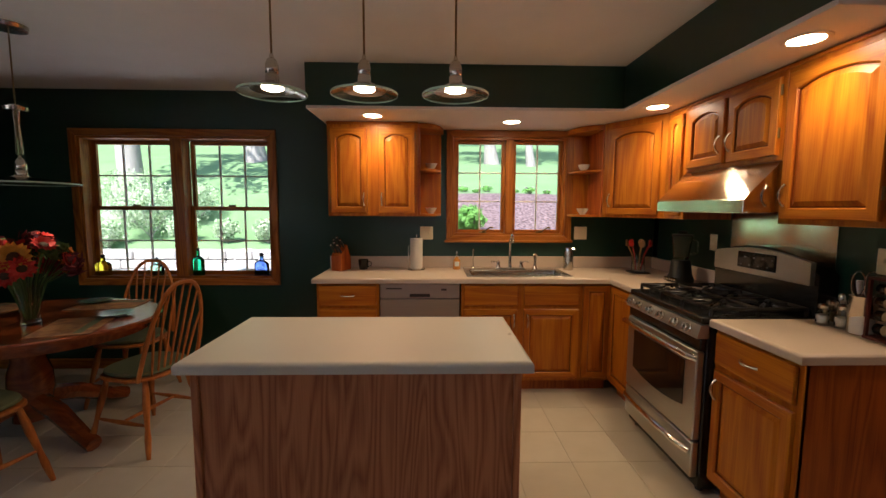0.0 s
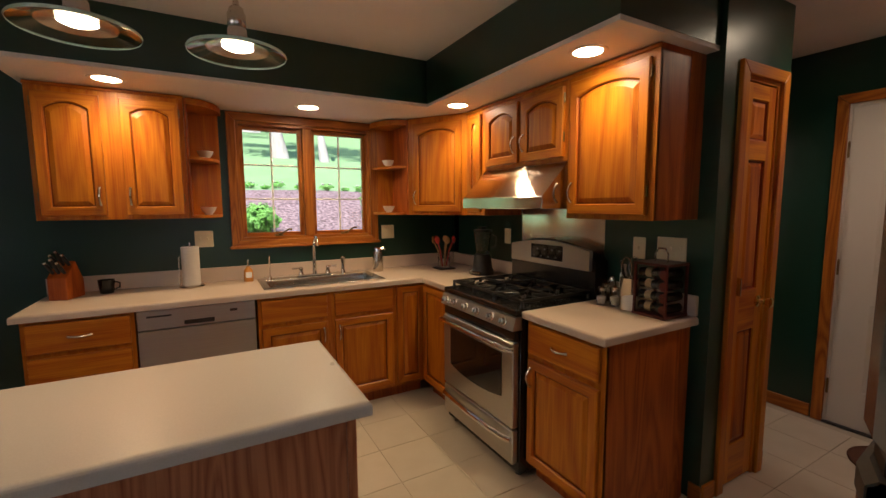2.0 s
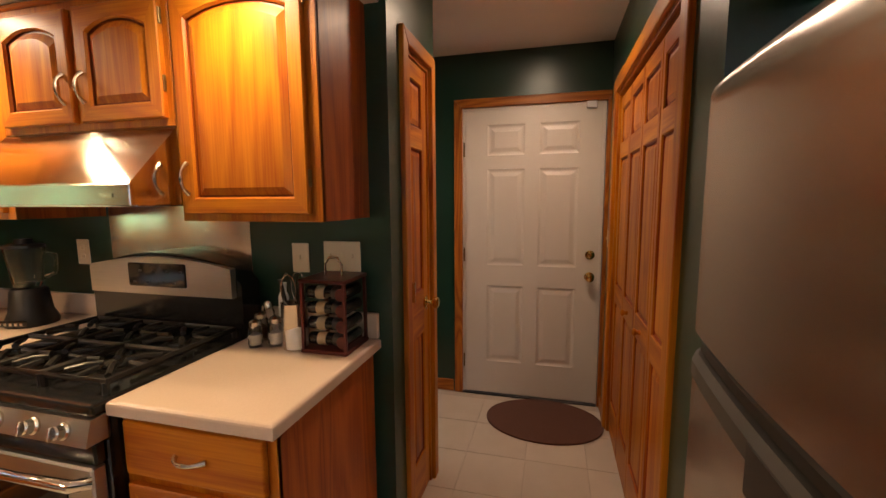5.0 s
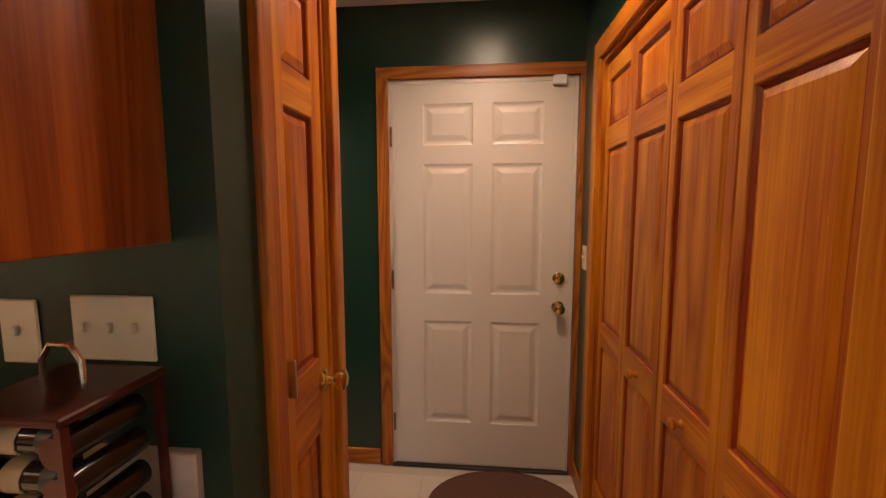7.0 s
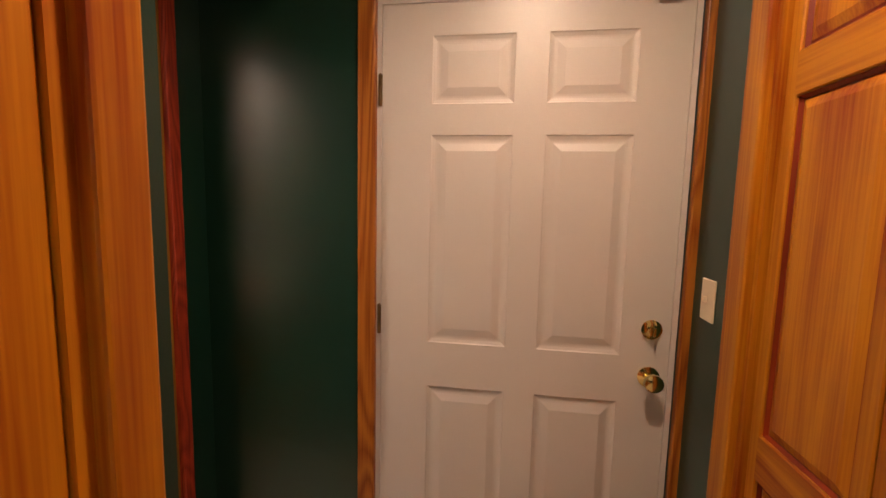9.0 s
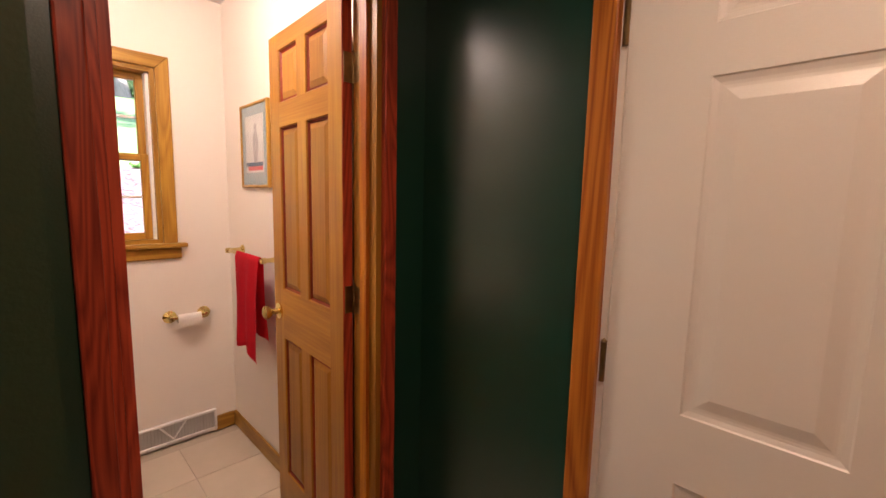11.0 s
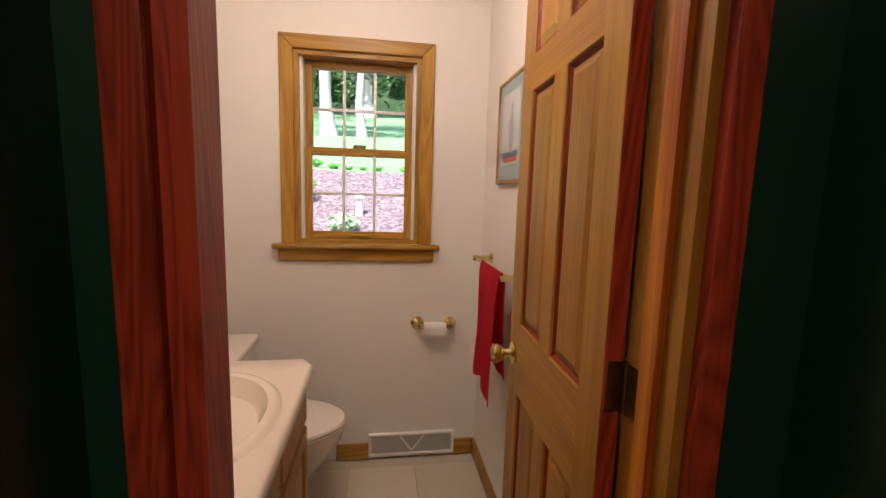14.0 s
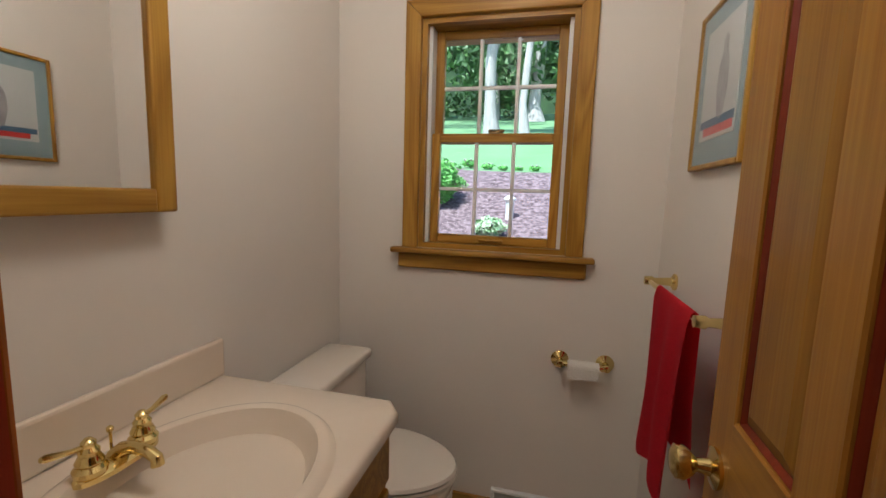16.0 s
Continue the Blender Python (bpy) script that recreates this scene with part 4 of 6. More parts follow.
for cx, cy, r in ((0.17, 0.19, 0.045), (0.17, 0.42, 0.035), (0.375, 0.30, 0.04), (0.58, 0.19, 0.05), (0.58, 0.42, 0.038)):
    bm = lathe([(0, 0), (r * 1.7, 0), (r * 1.75, 0.004), (r * 1.05, 0.008), (r, 0.018), (0, 0.018)], 20)
    b = part("burner", bm, black_iron, top, at=pose(cx, cy, 0.923))
    part("burner_cap", lathe([(r * 0.9, 0), (r * 0.92, 0.005), (r * 0.8, 0.009), (0, 0.01)], 20), black_enamel, top, at=pose(cx, cy, 0.941))
for gx0, gx1 in ((0.03, 0.265), (0.275, 0.477), (0.487, 0.722)):
    bm = bmesh.new()
    gy0, gy1, z = 0.05, 0.535, 0.958
    xm, ym = (gx0 + gx1) / 2, (gy0 + gy1) / 2
    tube([(gx0, gy0, z), (gx1, gy0, z), (gx1, gy1, z), (gx0, gy1, z)], 0.0105, 6, bm, closed=True)
    tube([(gx0, ym, z), (gx1, ym, z)], 0.010, 6, bm)
    tube([(xm, gy0, z), (xm, gy0 + 0.07, z + 0.004)], 0.009, 6, bm)
    tube([(xm, gy1, z), (xm, gy1 - 0.07, z + 0.004)], 0.009, 6, bm)
    for yc in ((gy0 + ym) / 2, (gy1 + ym) / 2):
        tube([(gx0, yc, z), (gx0 + 0.06, yc, z + 0.004)], 0.009, 6, bm)
        tube([(gx1, yc, z), (gx1 - 0.06, yc, z + 0.004)], 0.009, 6, bm)
    for yc in ((gy0 + ym) / 2, (gy1 + ym) / 2):
        for a in range(4):
            ang = math.pi / 4 + a * math.pi / 2
            dx, dy = math.cos(ang) * (gx1 - gx0) / 2, math.sin(ang) * (gy1 - gy0) / 4
            tube([(xm + dx, yc + dy, z), (xm + dx * 0.6, yc + dy * 0.6, z + 0.006), (xm + dx * 0.25, yc + dy * 0.25, z + 0.004)], 0.0095, 6, bm)
    for x in (gx0, gx1):
        for y in (gy0, gy1):
            tube([(x, y, z), (x, y, 0.924)], 0.010, 6, bm)
    part("grate", bm, black_iron, rg, "black cast-iron grate")
# backguard with arched top and clock panel
bm = bmesh.new()
gl = [(0.0, 0.90), (RW, 0.90)] + [(RW - RW * i / 12, 1.13 + 0.115 * math.sin(math.pi * i / 12) ** 0.45 if 0 < i < 12 else 1.13) for i in range(13)]
loops(bm, [[(x, RD - 0.10, z) for x, z in gl], [(x, RD, z) for x, z in gl]], (True, True))
bg = part("backguard", bm, black_enamel, rg)
bm = bmesh.new()
fl = [(0.025, 1.078), (RW - 0.025, 1.078)] + [(RW - 0.025 - (RW - 0.05) * i / 12, 1.192 + 0.04 * math.sin(math.pi * i / 12)) for i in range(13)]
loops(bm, [[(x, RD - 0.098, z) for x, z in fl], [(x, RD - 0.125 - 0.0 * x, z) for x, z in fl]], (False, True))
part("fascia", bm, range_steel, bg, "brushed steel fascia")
trim_grey_dark = material("dark_button", (0.05, 0.05, 0.052), 0.4, second=(0.06, 0.06, 0.062), scale=20)
part("display", box(0.235, 0.52, RD - 0.131, RD - 0.12, 1.110, 1.205, 0.004), dark_glass, bg, "black glass clock panel")
for i in range(8):
    x = 0.262 + i * 0.033
    part("button", box(x, x + 0.014, RD - 0.1335, RD - 0.130, 1.125 + (0.045 if i % 2 else 0), 1.133 + (0.045 if i % 2 else 0)), trim_grey_dark, bg)

# hood
hd = thing("range_hood", "brushed stainless steel under-cabinet range hood", "range hood", pose(RX, 2.70, 0, 0, 0, -90))
bm = bmesh.new()
prof = [(-0.004, 1.688), (-0.33, 1.688), (-0.505, 1.505), (-0.505, 1.44), (-0.004, 1.44)]
loops(bm, [[(0.0, y, z) for y, z in prof], [(0.77, y, z) for y, z in prof]], (True, True))
part("canopy", bm, hood_steel, hd)
part("lip", box(-0.002, 0.772, -0.51, -0.495, 1.438, 1.503, 0.003), steel, hd)
part("badge", box(0.66, 0.71, -0.5125, -0.509, 1.462, 1.474), nickel, hd)
part("filter", box(0.06, 0.71, -0.44, -0.06, 1.434, 1.442, 0.002), steel_v, hd)
tagged(part("steel_panel", box(RX - 0.006, RX - 0.001, 1.945, 2.685, 1.02, 1.438, 0.001), steel_v), "brushed stainless steel panel behind the range", "backsplash")

# refrigerator with bowed doors: front to +y
fg = thing("refrigerator", "stainless steel refrigerator with bowed doors and black side trim", "refrigerator", pose(1.885, 0.0, 0, 0, 0, 180))
FW = 0.90


def bowed(z0, z1, y_edge, y_back, bow, crest=False, span=(0.0, 1.0)):
    bm = bmesh.new()
    n = 16
    us = [span[0] + (span[1] - span[0]) * i / n for i in range(n + 1)]
    pts = [(FW * u, -(y_edge + bow * (1 - (2 * u - 1) ** 2) - (0.018 if u in (0.0, 1.0) else 0))) for u in us]
    ring = lambda z, k: [(x, y + k, z) for x, y in pts] + [(FW * us[-1], -y_back, z), (FW * us[0], -y_back, z)]
    top = [ring(z1 - 0.06, 0), ring(z1 - 0.02, 0.001), ring(z1 - 0.006, 0.006), ring(z1, 0.016)] if crest else [ring(z1 - 0.012, 0), ring(z1, 0.012)]
    loops(bm, [ring(z0, 0.012), ring(z0 + 0.012, 0), *top], (True, True))
    return bm


part("body", box(0.005, FW - 0.005, 0.39, -0.385, 0.02, 1.665, 0.006), black_plastic, fg)
up_door = part("freezer_door", bowed(1.16, 1.672, 0.458, 0.392, 0.026, True), fridge_steel, fg, smooth=True)
low_door = part("fridge_door", bowed(0.09, 1.12, 0.458, 0.392, 0.026), fridge_steel, fg, smooth=True)
part("gasket", bowed(1.1185, 1.1615, 0.445, 0.392, 0.026), black_plastic, fg)
trim_grey = material("dark_grey_trim", (0.045, 0.044, 0.043), 0.42, second=(0.055, 0.054, 0.053), scale=20)
part("top_trim", bowed(1.664, 1.682, 0.437, 0.392, 0.026), trim_grey, up_door, "dark grey top trim", smooth=True)
part("top_trim", bowed(1.066, 1.1215, 0.4605, 0.392, 0.027), trim_grey, low_door, "dark grey top trim", smooth=True)
part("grille", box(0.02, FW - 0.02, -0.40, -0.3, 0.01, 0.085, 0.004), black_plastic, fg)
part("handle", bowed(1.02, 1.119, 0.4625, 0.43, 0.027, span=(0.42, 0.80)), black_plastic, low_door, "black recessed handle")
part("hinge_cover", box(0.02, 0.12, -0.38, -0.28, 1.665, 1.69, 0.006), black_plastic, fg)
oc = wall_unit(-1.885, -0.98, 1.84, CZ - 0.004, [(-1.865, -1.45, 1), (-1.415, -1.0, -1)], pose(0, 0.30, 0, 0, 0, 180), "oak cabinet above the refrigerator", 0.69, 0.0)

# ---------------------------------------------------------------- lamps
WARM, HALO = (1.0, 0.695, 0.30), (1.0, 0.74, 0.44)


def can_light(x, y, z, watts, colour=WARM, spread=150, blend=0.9):
    root = thing("recessed_light", "round recessed downlight with white trim, lit", "ceiling light", pose(x, y, z), group="recessed lights")
    part("trim_ring", lathe([(0.062, -0.002), (0.066, -0.006), (0.082, -0.004), (0.086, 0.0)], 28), soffit_paint, root)
    part("lens", lathe([(0.062, -0.003), (0.03, -0.006), (0, -0.007)], 28), lamp_glow, root, "glowing lens")
    lamp("downlight", "SPOT", (x, y, z - 0.03), (x, y, 0), watts, colour, 0.05, spread, blend)
    return root


for x, y in ((-0.14, 3.14), (0.93, 3.31), (1.81, 2.78), (1.80, 1.65)):
    can_light(x, y, SZ, CAN)
can_light(3.06, 0.88, CZ, HALL, (1.0, 0.69, 0.49), 152, 0.7)


def pendant(x, y, z, r, label, drop_to=CZ):
    """Pendant: thin rod, turned nickel socket, wide flat glass shade round a lit lens."""
    root = thing("pendant_lamp", label, "pendant lamp", pose(x, y, z), group="pendants")
    part("rod", tube([(0, 0, 0.11), (0, 0, drop_to - z - 0.02)], 0.0045, 8), antique, root)
    part("canopy", lathe([(0, drop_to - z), (0.055, drop_to - z - 0.001), (0.052, drop_to - z - 0.02), (0.01, drop_to - z - 0.03), (0, drop_to - z - 0.03)], 24), nickel, root, smooth=True)
    prof = [(0, 0.135), (0.008, 0.135), (0.010, 0.12), (0.02, 0.112), (0.022, 0.10), (0.026, 0.095), (0.0265, 0.06), (0.023, 0.055), (0.027, 0.05), (0.028, 0.025), (0.05, 0.016), (0.052, 0.0), (0.04, -0.002)]
    part("socket", lathe(prof, 24), nickel, root, "ribbed satin nickel socket", smooth=True)
    prof = [(0.05, 0.014), (r * 0.6, 0.002), (r, -0.018), (r + 0.001, -0.024), (r * 0.6, -0.005), (0.05, 0.006)]
    part("shade", lathe(prof, 48), shade_glass, root, "clear greenish glass shade", smooth=True)
    part("rim", lathe([(r + 0.0012, -0.0165), (r + 0.003, -0.020), (r + 0.0012, -0.0255), (r + 0.0005, -0.021)], 48), glass_edge, root, "bright greenish ground edge", smooth=True)
    part("reflector", lathe([(0.045, 0.004), (r * 0.62, -0.008), (r * 0.64, -0.010), (0.045, 0.0)], 40), nickel, root, "polished inner reflector", smooth=True)
    part("lens", lathe([(0.044, -0.004), (0.03, -0.010), (0, -0.012)], 24), pendant_glow, root, "glowing lens")
    lamp("pendant_light", "SPOT", (x, y, z - 0.02), (x, y, 0), PEND, HALO, 0.04, 155, 0.8)
    return root


for x in (-0.36, 0.02, 0.40):
    pendant(x, 1.75, 1.945, 0.137, "nickel pendant lamp with a flat glass shade over the island")
dp = pendant(-2.02, 2.40, 1.60, 0.26, "large nickel pendant lamp with wide glass shade over the table", 2.0)
part("stem", tube([(0.016, 0, 0.39), (0.010, 0, 0.30), (0.016, 0, 0.14)], 0.006, 8), nickel, dp)
part("stem", tube([(-0.016, 0, 0.39), (-0.010, 0, 0.30), (-0.016, 0, 0.14)], 0.006, 8), nickel, dp)
part("collar", lathe([(0, 0.415), (0.03, 0.41), (0.026, 0.385), (0.0, 0.38)], 16), nickel, dp, smooth=True)
part("cord", tube([(0, 0, 0.41), (0, 0, CZ - 1.60 - 0.02)], 0.004, 6), antique, dp)
part("canopy", lathe([(0, CZ - 1.601), (0.085, CZ - 1.602), (0.08, CZ - 1.625), (0.02, CZ - 1.64), (0, CZ - 1.64)], 24), nickel, dp, smooth=True)

# bathroom ceiling lamp
bl = thing("ceiling_lamp", "small frosted glass ceiling lamp, lit", "ceiling light", pose(3.12, 2.62, CZ))
part("base", lathe([(0, 0), (0.13, 0), (0.13, -0.02), (0.12, -0.03), (0, -0.03)], 28), brass, bl, smooth=True)
part("globe", lathe([(0.115, -0.03), (0.12, -0.06), (0.09, -0.10), (0.04, -0.12), (0, -0.122)], 28), glowing("globe_glow", (1.0, 0.78, 0.58), 9.0), bl, "glowing frosted globe", smooth=True)
lamp("bath_light", "POINT", (3.12, 2.62, CZ - 0.24), (3.12, 2.62, 0), BATH, (1.0, 0.82, 0.66), 0.12)


# ---------------------------------------------------------------- the garden
lawn = material("lawn", (0.12, 0.22, 0.085), 0.9, second=(0.16, 0.28, 0.12), scale=1.5, amount=0.6, bump=0.6, bump_scale=40)
mulch = material("bark_mulch", (0.06, 0.036, 0.036), 0.95, second=(0.23, 0.165, 0.17), scale=26, amount=0.34, bump=1.0, bump_scale=60)
bark = material("pale_bark", (0.40, 0.37, 0.33), 0.9, second=(0.26, 0.24, 0.21), scale=3, stretch=(4, 4, 0.6), bump=0.8, bump_scale=9)
leaf_mat = material("tree_leaves", (0.035, 0.085, 0.018), 0.6, second=(0.085, 0.16, 0.035), scale=2.5, amount=0.5)
shrub_mat = material("shrub_leaves", (0.12, 0.33, 0.05), 0.6, second=(0.20, 0.46, 0.10), scale=12, amount=0.5)
variegated = material("variegated_leaves", (0.16, 0.34, 0.12), 0.6, second=(0.66, 0.72, 0.52), scale=30, amount=0.3)
paving = material("pale_paving", (0.60, 0.58, 0.54), 0.85, second=(0.68, 0.66, 0.62), scale=3, bump=0.3, bump_scale=40)
stone = material("pale_stone", (0.50, 0.48, 0.44), 0.85, second=(0.36, 0.34, 0.31), scale=6, bump=0.6, bump_scale=20, spread=0.2)


def ease(a, b, v):
    f = min(max((v - a) / (b - a), 0), 1)
    return f * f * (3 - 2 * f)


def ground_z(x, y):
    """Garden level: a terrace by the dining room, a mulched bank by the kitchen, and a long lawn above."""
    bank = -0.3 + 0.55 * ease(3.87, 4.3, y) + 0.9 * ease(3.9, 5.6, y) + 0.5 * ease(5.4, 6.7, y) + 1.0 * ease(6.2, 12.0, y)
    terrace = -0.3 + 0.15 * ease(3.87, 4.3, y) + 0.9 * ease(7.6, 8.1, y) + 1.9 * ease(8.0, 13.0, y)
    f = ease(-1.6, 0.1, x - 0.12 * (y - 4))
    return terrace + (bank - terrace) * f + 0.21 * max(0, min(y, 40) - 12) + 0.03 * max(0, min(y, 120) - 40) + (0.05 * noise.noise((x * 0.5, y * 0.5, 0)) if y > 4.2 else 0)


bm = bmesh.new()
xs = [-200, -120, -70, -45, -32, -24] + [-18 + i * 0.6 for i in range(61)] + [24, 32, 45, 70, 120, 200]
ys = [-150, -60, -25, -8, 0] + [OUT + 0.01 + 0.3 * i for i in range(36)] + [15.5 + 1.6 * i for i in range(20)] + [52, 65, 90, 220]
grid = [[bm.verts.new((x, y, ground_z(x, y))) for x in xs] for y in ys]
for j in range(len(ys) - 1):
    for i in range(len(xs) - 1):
        f = bm.faces.new((grid[j][i], grid[j][i + 1], grid[j + 1][i + 1], grid[j + 1][i]))
        c = f.calc_center_median()
        edge = 6.6 + 0.35 * math.sin(c.x * 1.3) + 0.25 * max(0, c.x - 2)
        f.material_index = 1 if c.x > -1.0 + 0.3 * math.sin(c.y * 1.5) and c.y < edge else (2 if c.x < -0.9 and c.y < 7.6 else 0)
        f.smooth = True
tagged(part("ground", bm, [lawn, mulch, paving]), "sunlit lawn rising behind a mulched bank and paved terrace", "lawn", kind="structure")


def leaf_cloud(bm, centre, radius, count, size, flat=1.0, rng=random):
    """Scatters small bent leaves through a lumpy volume."""
    for _ in range(count):
        d = Vector((rng.gauss(0, 1), rng.gauss(0, 1), rng.gauss(0, 1))).normalized()
        r = radius * (0.55 + 0.45 * rng.random()) * (0.8 + 0.35 * noise.noise(Vector(centre) * 3 + d * 2.2))
        p = Vector(centre) + Vector((d.x * r, d.y * r, d.z * r * flat))
        n = (d + Vector((rng.gauss(0, 0.6), rng.gauss(0, 0.6), rng.gauss(0, 0.6)))).normalized()
        u = n.orthogonal().normalized()
        u.rotate(Matrix.Rotation(rng.random() * 6.3, 3, n))
        w = n.cross(u)
        s = size * (0.6 + 0.8 * rng.random())
        a, b, c, e = (bm.verts.new(p + q) for q in (u * s, w * s * 0.55 + n * s * 0.15, -u * s, -w * s * 0.55 + n * s * 0.15))
        bm.faces.new((a, b, c, e))
    return bm


def shrub(x, y, r, label, mat=None, count=900, size=0.03, flat=0.85):
    z = ground_z(x, y)
    root = thing("shrub", label, "shrub", pose(x, y, z), group="shrubs")
    bm = tube([(0, 0, -0.1), (0.02, 0, r * 0.5)], 0.02, 6)
    for k in range(5):
        a = k * 1.26
        tube([(0, 0, 0.02), (math.cos(a) * r * 0.6, math.sin(a) * r * 0.6, r * 0.8)], 0.01, 5, bm)
    part("stem", bm, bark, root)
    part("leaves", leaf_cloud(bmesh.new(), (0, 0, r * flat), r, count, size, flat), mat or shrub_mat, root)
    return root


rng = random.Random(4)
gl_ = thing("garden_light", "small white capped garden light in the mulch bed", "garden light", pose(3.03, 5.6, ground_z(3.03, 5.6)))
part("post", lathe([(0, -0.1), (0.035, -0.1), (0.035, 0.15), (0.04, 0.16), (0, 0.16)], 14), white_vinyl, gl_, smooth=True)
part("cap", lathe([(0, 0.16), (0.05, 0.16), (0.052, 0.175), (0.02, 0.20), (0, 0.202)], 14), white_vinyl, gl_, smooth=True)
shrub(0.80, 5.35, 0.24, "clipped bright green shrub in the mulch bed", None, 6000, 0.015)
shrub(2.35, 5.8, 0.27, "rounded green shrub in the mulch bed", None, 5000, 0.016)
shrub(2.92, 5.2, 0.15, "low variegated plant beside the house", variegated, 1500, 0.02, 0.6)
for k in range(30):
    x = -0.4 + k * 0.23 + rng.uniform(-0.1, 0.1)
    shrub(x, 6.72 + 0.35 * math.sin(x * 1.3) + 0.25 * max(0, x - 2) + rng.uniform(-0.15, 0.15), rng.uniform(0.05, 0.14), "low edging plant along the lawn", None, 260, 0.016, 0.42)
for x, y, r in ((-1.6, 8.3, 0.28), (-2.3, 8.1, 0.24), (-2.9, 8.2, 0.32), (-3.7, 8.2, 0.3), (-4.6, 8.3, 0.34), (-5.4, 8.6, 0.7), (-6.1, 9.2, 0.8), (-1.0, 8.2, 0.3), (-4.9, 9.4, 0.6), (-5.8, 8.0, 0.35)):
    shrub(x, y, r, "loose pale flowering shrub above the terrace wall", variegated, int(6500 * r), 0.022)

# dry stone wall behind the terrace
rw = thing("retaining_wall", "low pale stone retaining wall behind the terrace", "garden wall", kind="structure")
for row in range(5):
    x = -8.0 + rng.random() * 0.3
    while x < -1.1:
        w = rng.uniform(0.3, 0.6)
        bm = box(x, x + w - 0.012, 7.45 + rng.uniform(-0.02, 0.02), 7.78, -0.16 + row * 0.17, -0.16 + row * 0.17 + 0.158, 0.02)
        part("stone", bm, stone, rw)
        x += w

# terrace furniture
iron = material("white_iron", (0.62, 0.62, 0.60), 0.45, second=(0.56, 0.56, 0.54), scale=9)
tt = thing("garden_table", "round white metal garden table on the terrace", "garden table", pose(-2.9, 6.0, -0.14))
part("tabletop", lathe([(0, 0.72), (0.5, 0.72), (0.5, 0.70), (0, 0.70)], 28), iron, tt)
for k in range(3):
    a = k * 2.09
    part("leg", tube([(0.1 * math.cos(a), 0.1 * math.sin(a), 0.70), (0.4 * math.cos(a), 0.4 * math.sin(a), 0.0)], 0.014, 6), iron, tt)
gc = thing("garden_chair", "white metal garden chair on the terrace", "garden chair", pose(-1.95, 6.1, -0.14, 0, 0, 70), group="garden chairs")
part("seat", lathe([(0, 0.44), (0.22, 0.44), (0.22, 0.42), (0, 0.42)], 20), iron, gc)
part("backrest", tube([(0.21 * math.cos(a), 0.2, 0.68 + 0.24 * math.sin(a)) for a in [k * math.pi / 8 for k in range(16)]], 0.012, 6, closed=True), iron, gc)
for sx in (-1, 1):
    for sy in (-1, 1):
        part("leg", tube([(sx * 0.17, sy * 0.17, 0.43), (sx * 0.2, sy * 0.2, 0.0)], 0.011, 6), iron, gc)
copy_thing(gc, pose(-3.7, 6.3, -0.14, 0, 0, -60))
copy_thing(gc, pose(-2.7, 7.0, -0.14, 0, 0, 180))


def tree(x, y, h, r, label, crown=True, lean=0.0, count=2600):
    z = ground_z(x, y) - 0.3
    root = thing("tree", label, "tree", pose(x, y, z), group="garden trees")
    n = 9
    pts = [(lean * (i / n) ** 1.5 + 0.08 * math.sin(i * 1.7 + x), 0.06 * math.sin(i * 1.1), h * i / n) for i in range(n + 1)]
    bm = tube(pts, r, 12, taper=[r * (2.0 if i == 0 else 1.08 - 0.62 * i / n) for i in range(n + 1)])
    ends = []
    for k in range(7):
        f = 0.55 + 0.06 * k
        p = Vector(pts[int(f * n)])
        a = k * 2.4 + x
        q = p + Vector((math.cos(a) * h * 0.2, math.sin(a) * h * 0.2, h * 0.16))
        tube([p, (p + q) / 2 + Vector((0, 0, 0.2)), q], r * 0.25, 6, bm, taper=[r * 0.35, r * 0.22, r * 0.08])
        ends.append(q)
    part("trunk", bm, bark, root, smooth=True)
    if crown:
        bm = bmesh.new()
        for q in ends + [Vector(pts[-1])]:
            leaf_cloud(bm, q, h * 0.15, count // 8, 0.11, 0.8)
        part("crown", bm, leaf_mat, root)
    return root


tree(1.95, 11.95, 9.5, 0.135, "tall pale-barked tree on the lawn")
tree(2.82, 10.7, 9.0, 0.075, "slender pale-barked tree on the lawn")
tree(-6.8, 10.0, 9.0, 0.26, "broad pale-barked tree above the terrace")
tree(-5.1, 13.0, 10.0, 0.2, "pale-barked tree beyond the terrace")
tree(-1.3, 17.5, 10.0, 0.17, "pale-barked tree at the back of the lawn")
for k in range(16):
    tree(-26 + k * 3.6 + rng.uniform(-1, 1), 27 + rng.uniform(-2, 5), rng.uniform(10, 14), rng.uniform(0.18, 0.32), "woodland tree at the edge of the lawn", True, 0.4, 3200)
bm = bmesh.new()
for k in range(330):
    x, y = rng.uniform(-30, 32), rng.uniform(24, 36)
    leaf_cloud(bm, (x, y, ground_z(x, y) + rng.uniform(0.3, 12.5)), rng.uniform(1.2, 2.6), 150, 0.24, 0.8)
tagged(part("woodland", bm, leaf_mat), "dense leafy undergrowth of the wood", "woodland", kind="stuff")
dark_wood = material("far_woods", (0.012, 0.026, 0.008), 0.9, second=(0.04, 0.075, 0.02), scale=0.6, amount=0.4)
bm = bmesh.new()
ring = [(math.cos(a) * 70, math.sin(a) * 70) for a in [math.pi * k / 40 for k in range(41)]]
lo = [bm.verts.new((x, y + 3, -3)) for x, y in ring]
hi = [bm.verts.new((x, y + 3, 38 + 4 * noise.noise((x * 0.15, y * 0.15, 3)))) for x, y in ring]
for i in range(40):
    bm.faces.new((lo[i], lo[i + 1], hi[i + 1], hi[i]))
tagged(part("backdrop", bm, dark_wood), "dark woods beyond the garden", "backdrop", kind="structure")

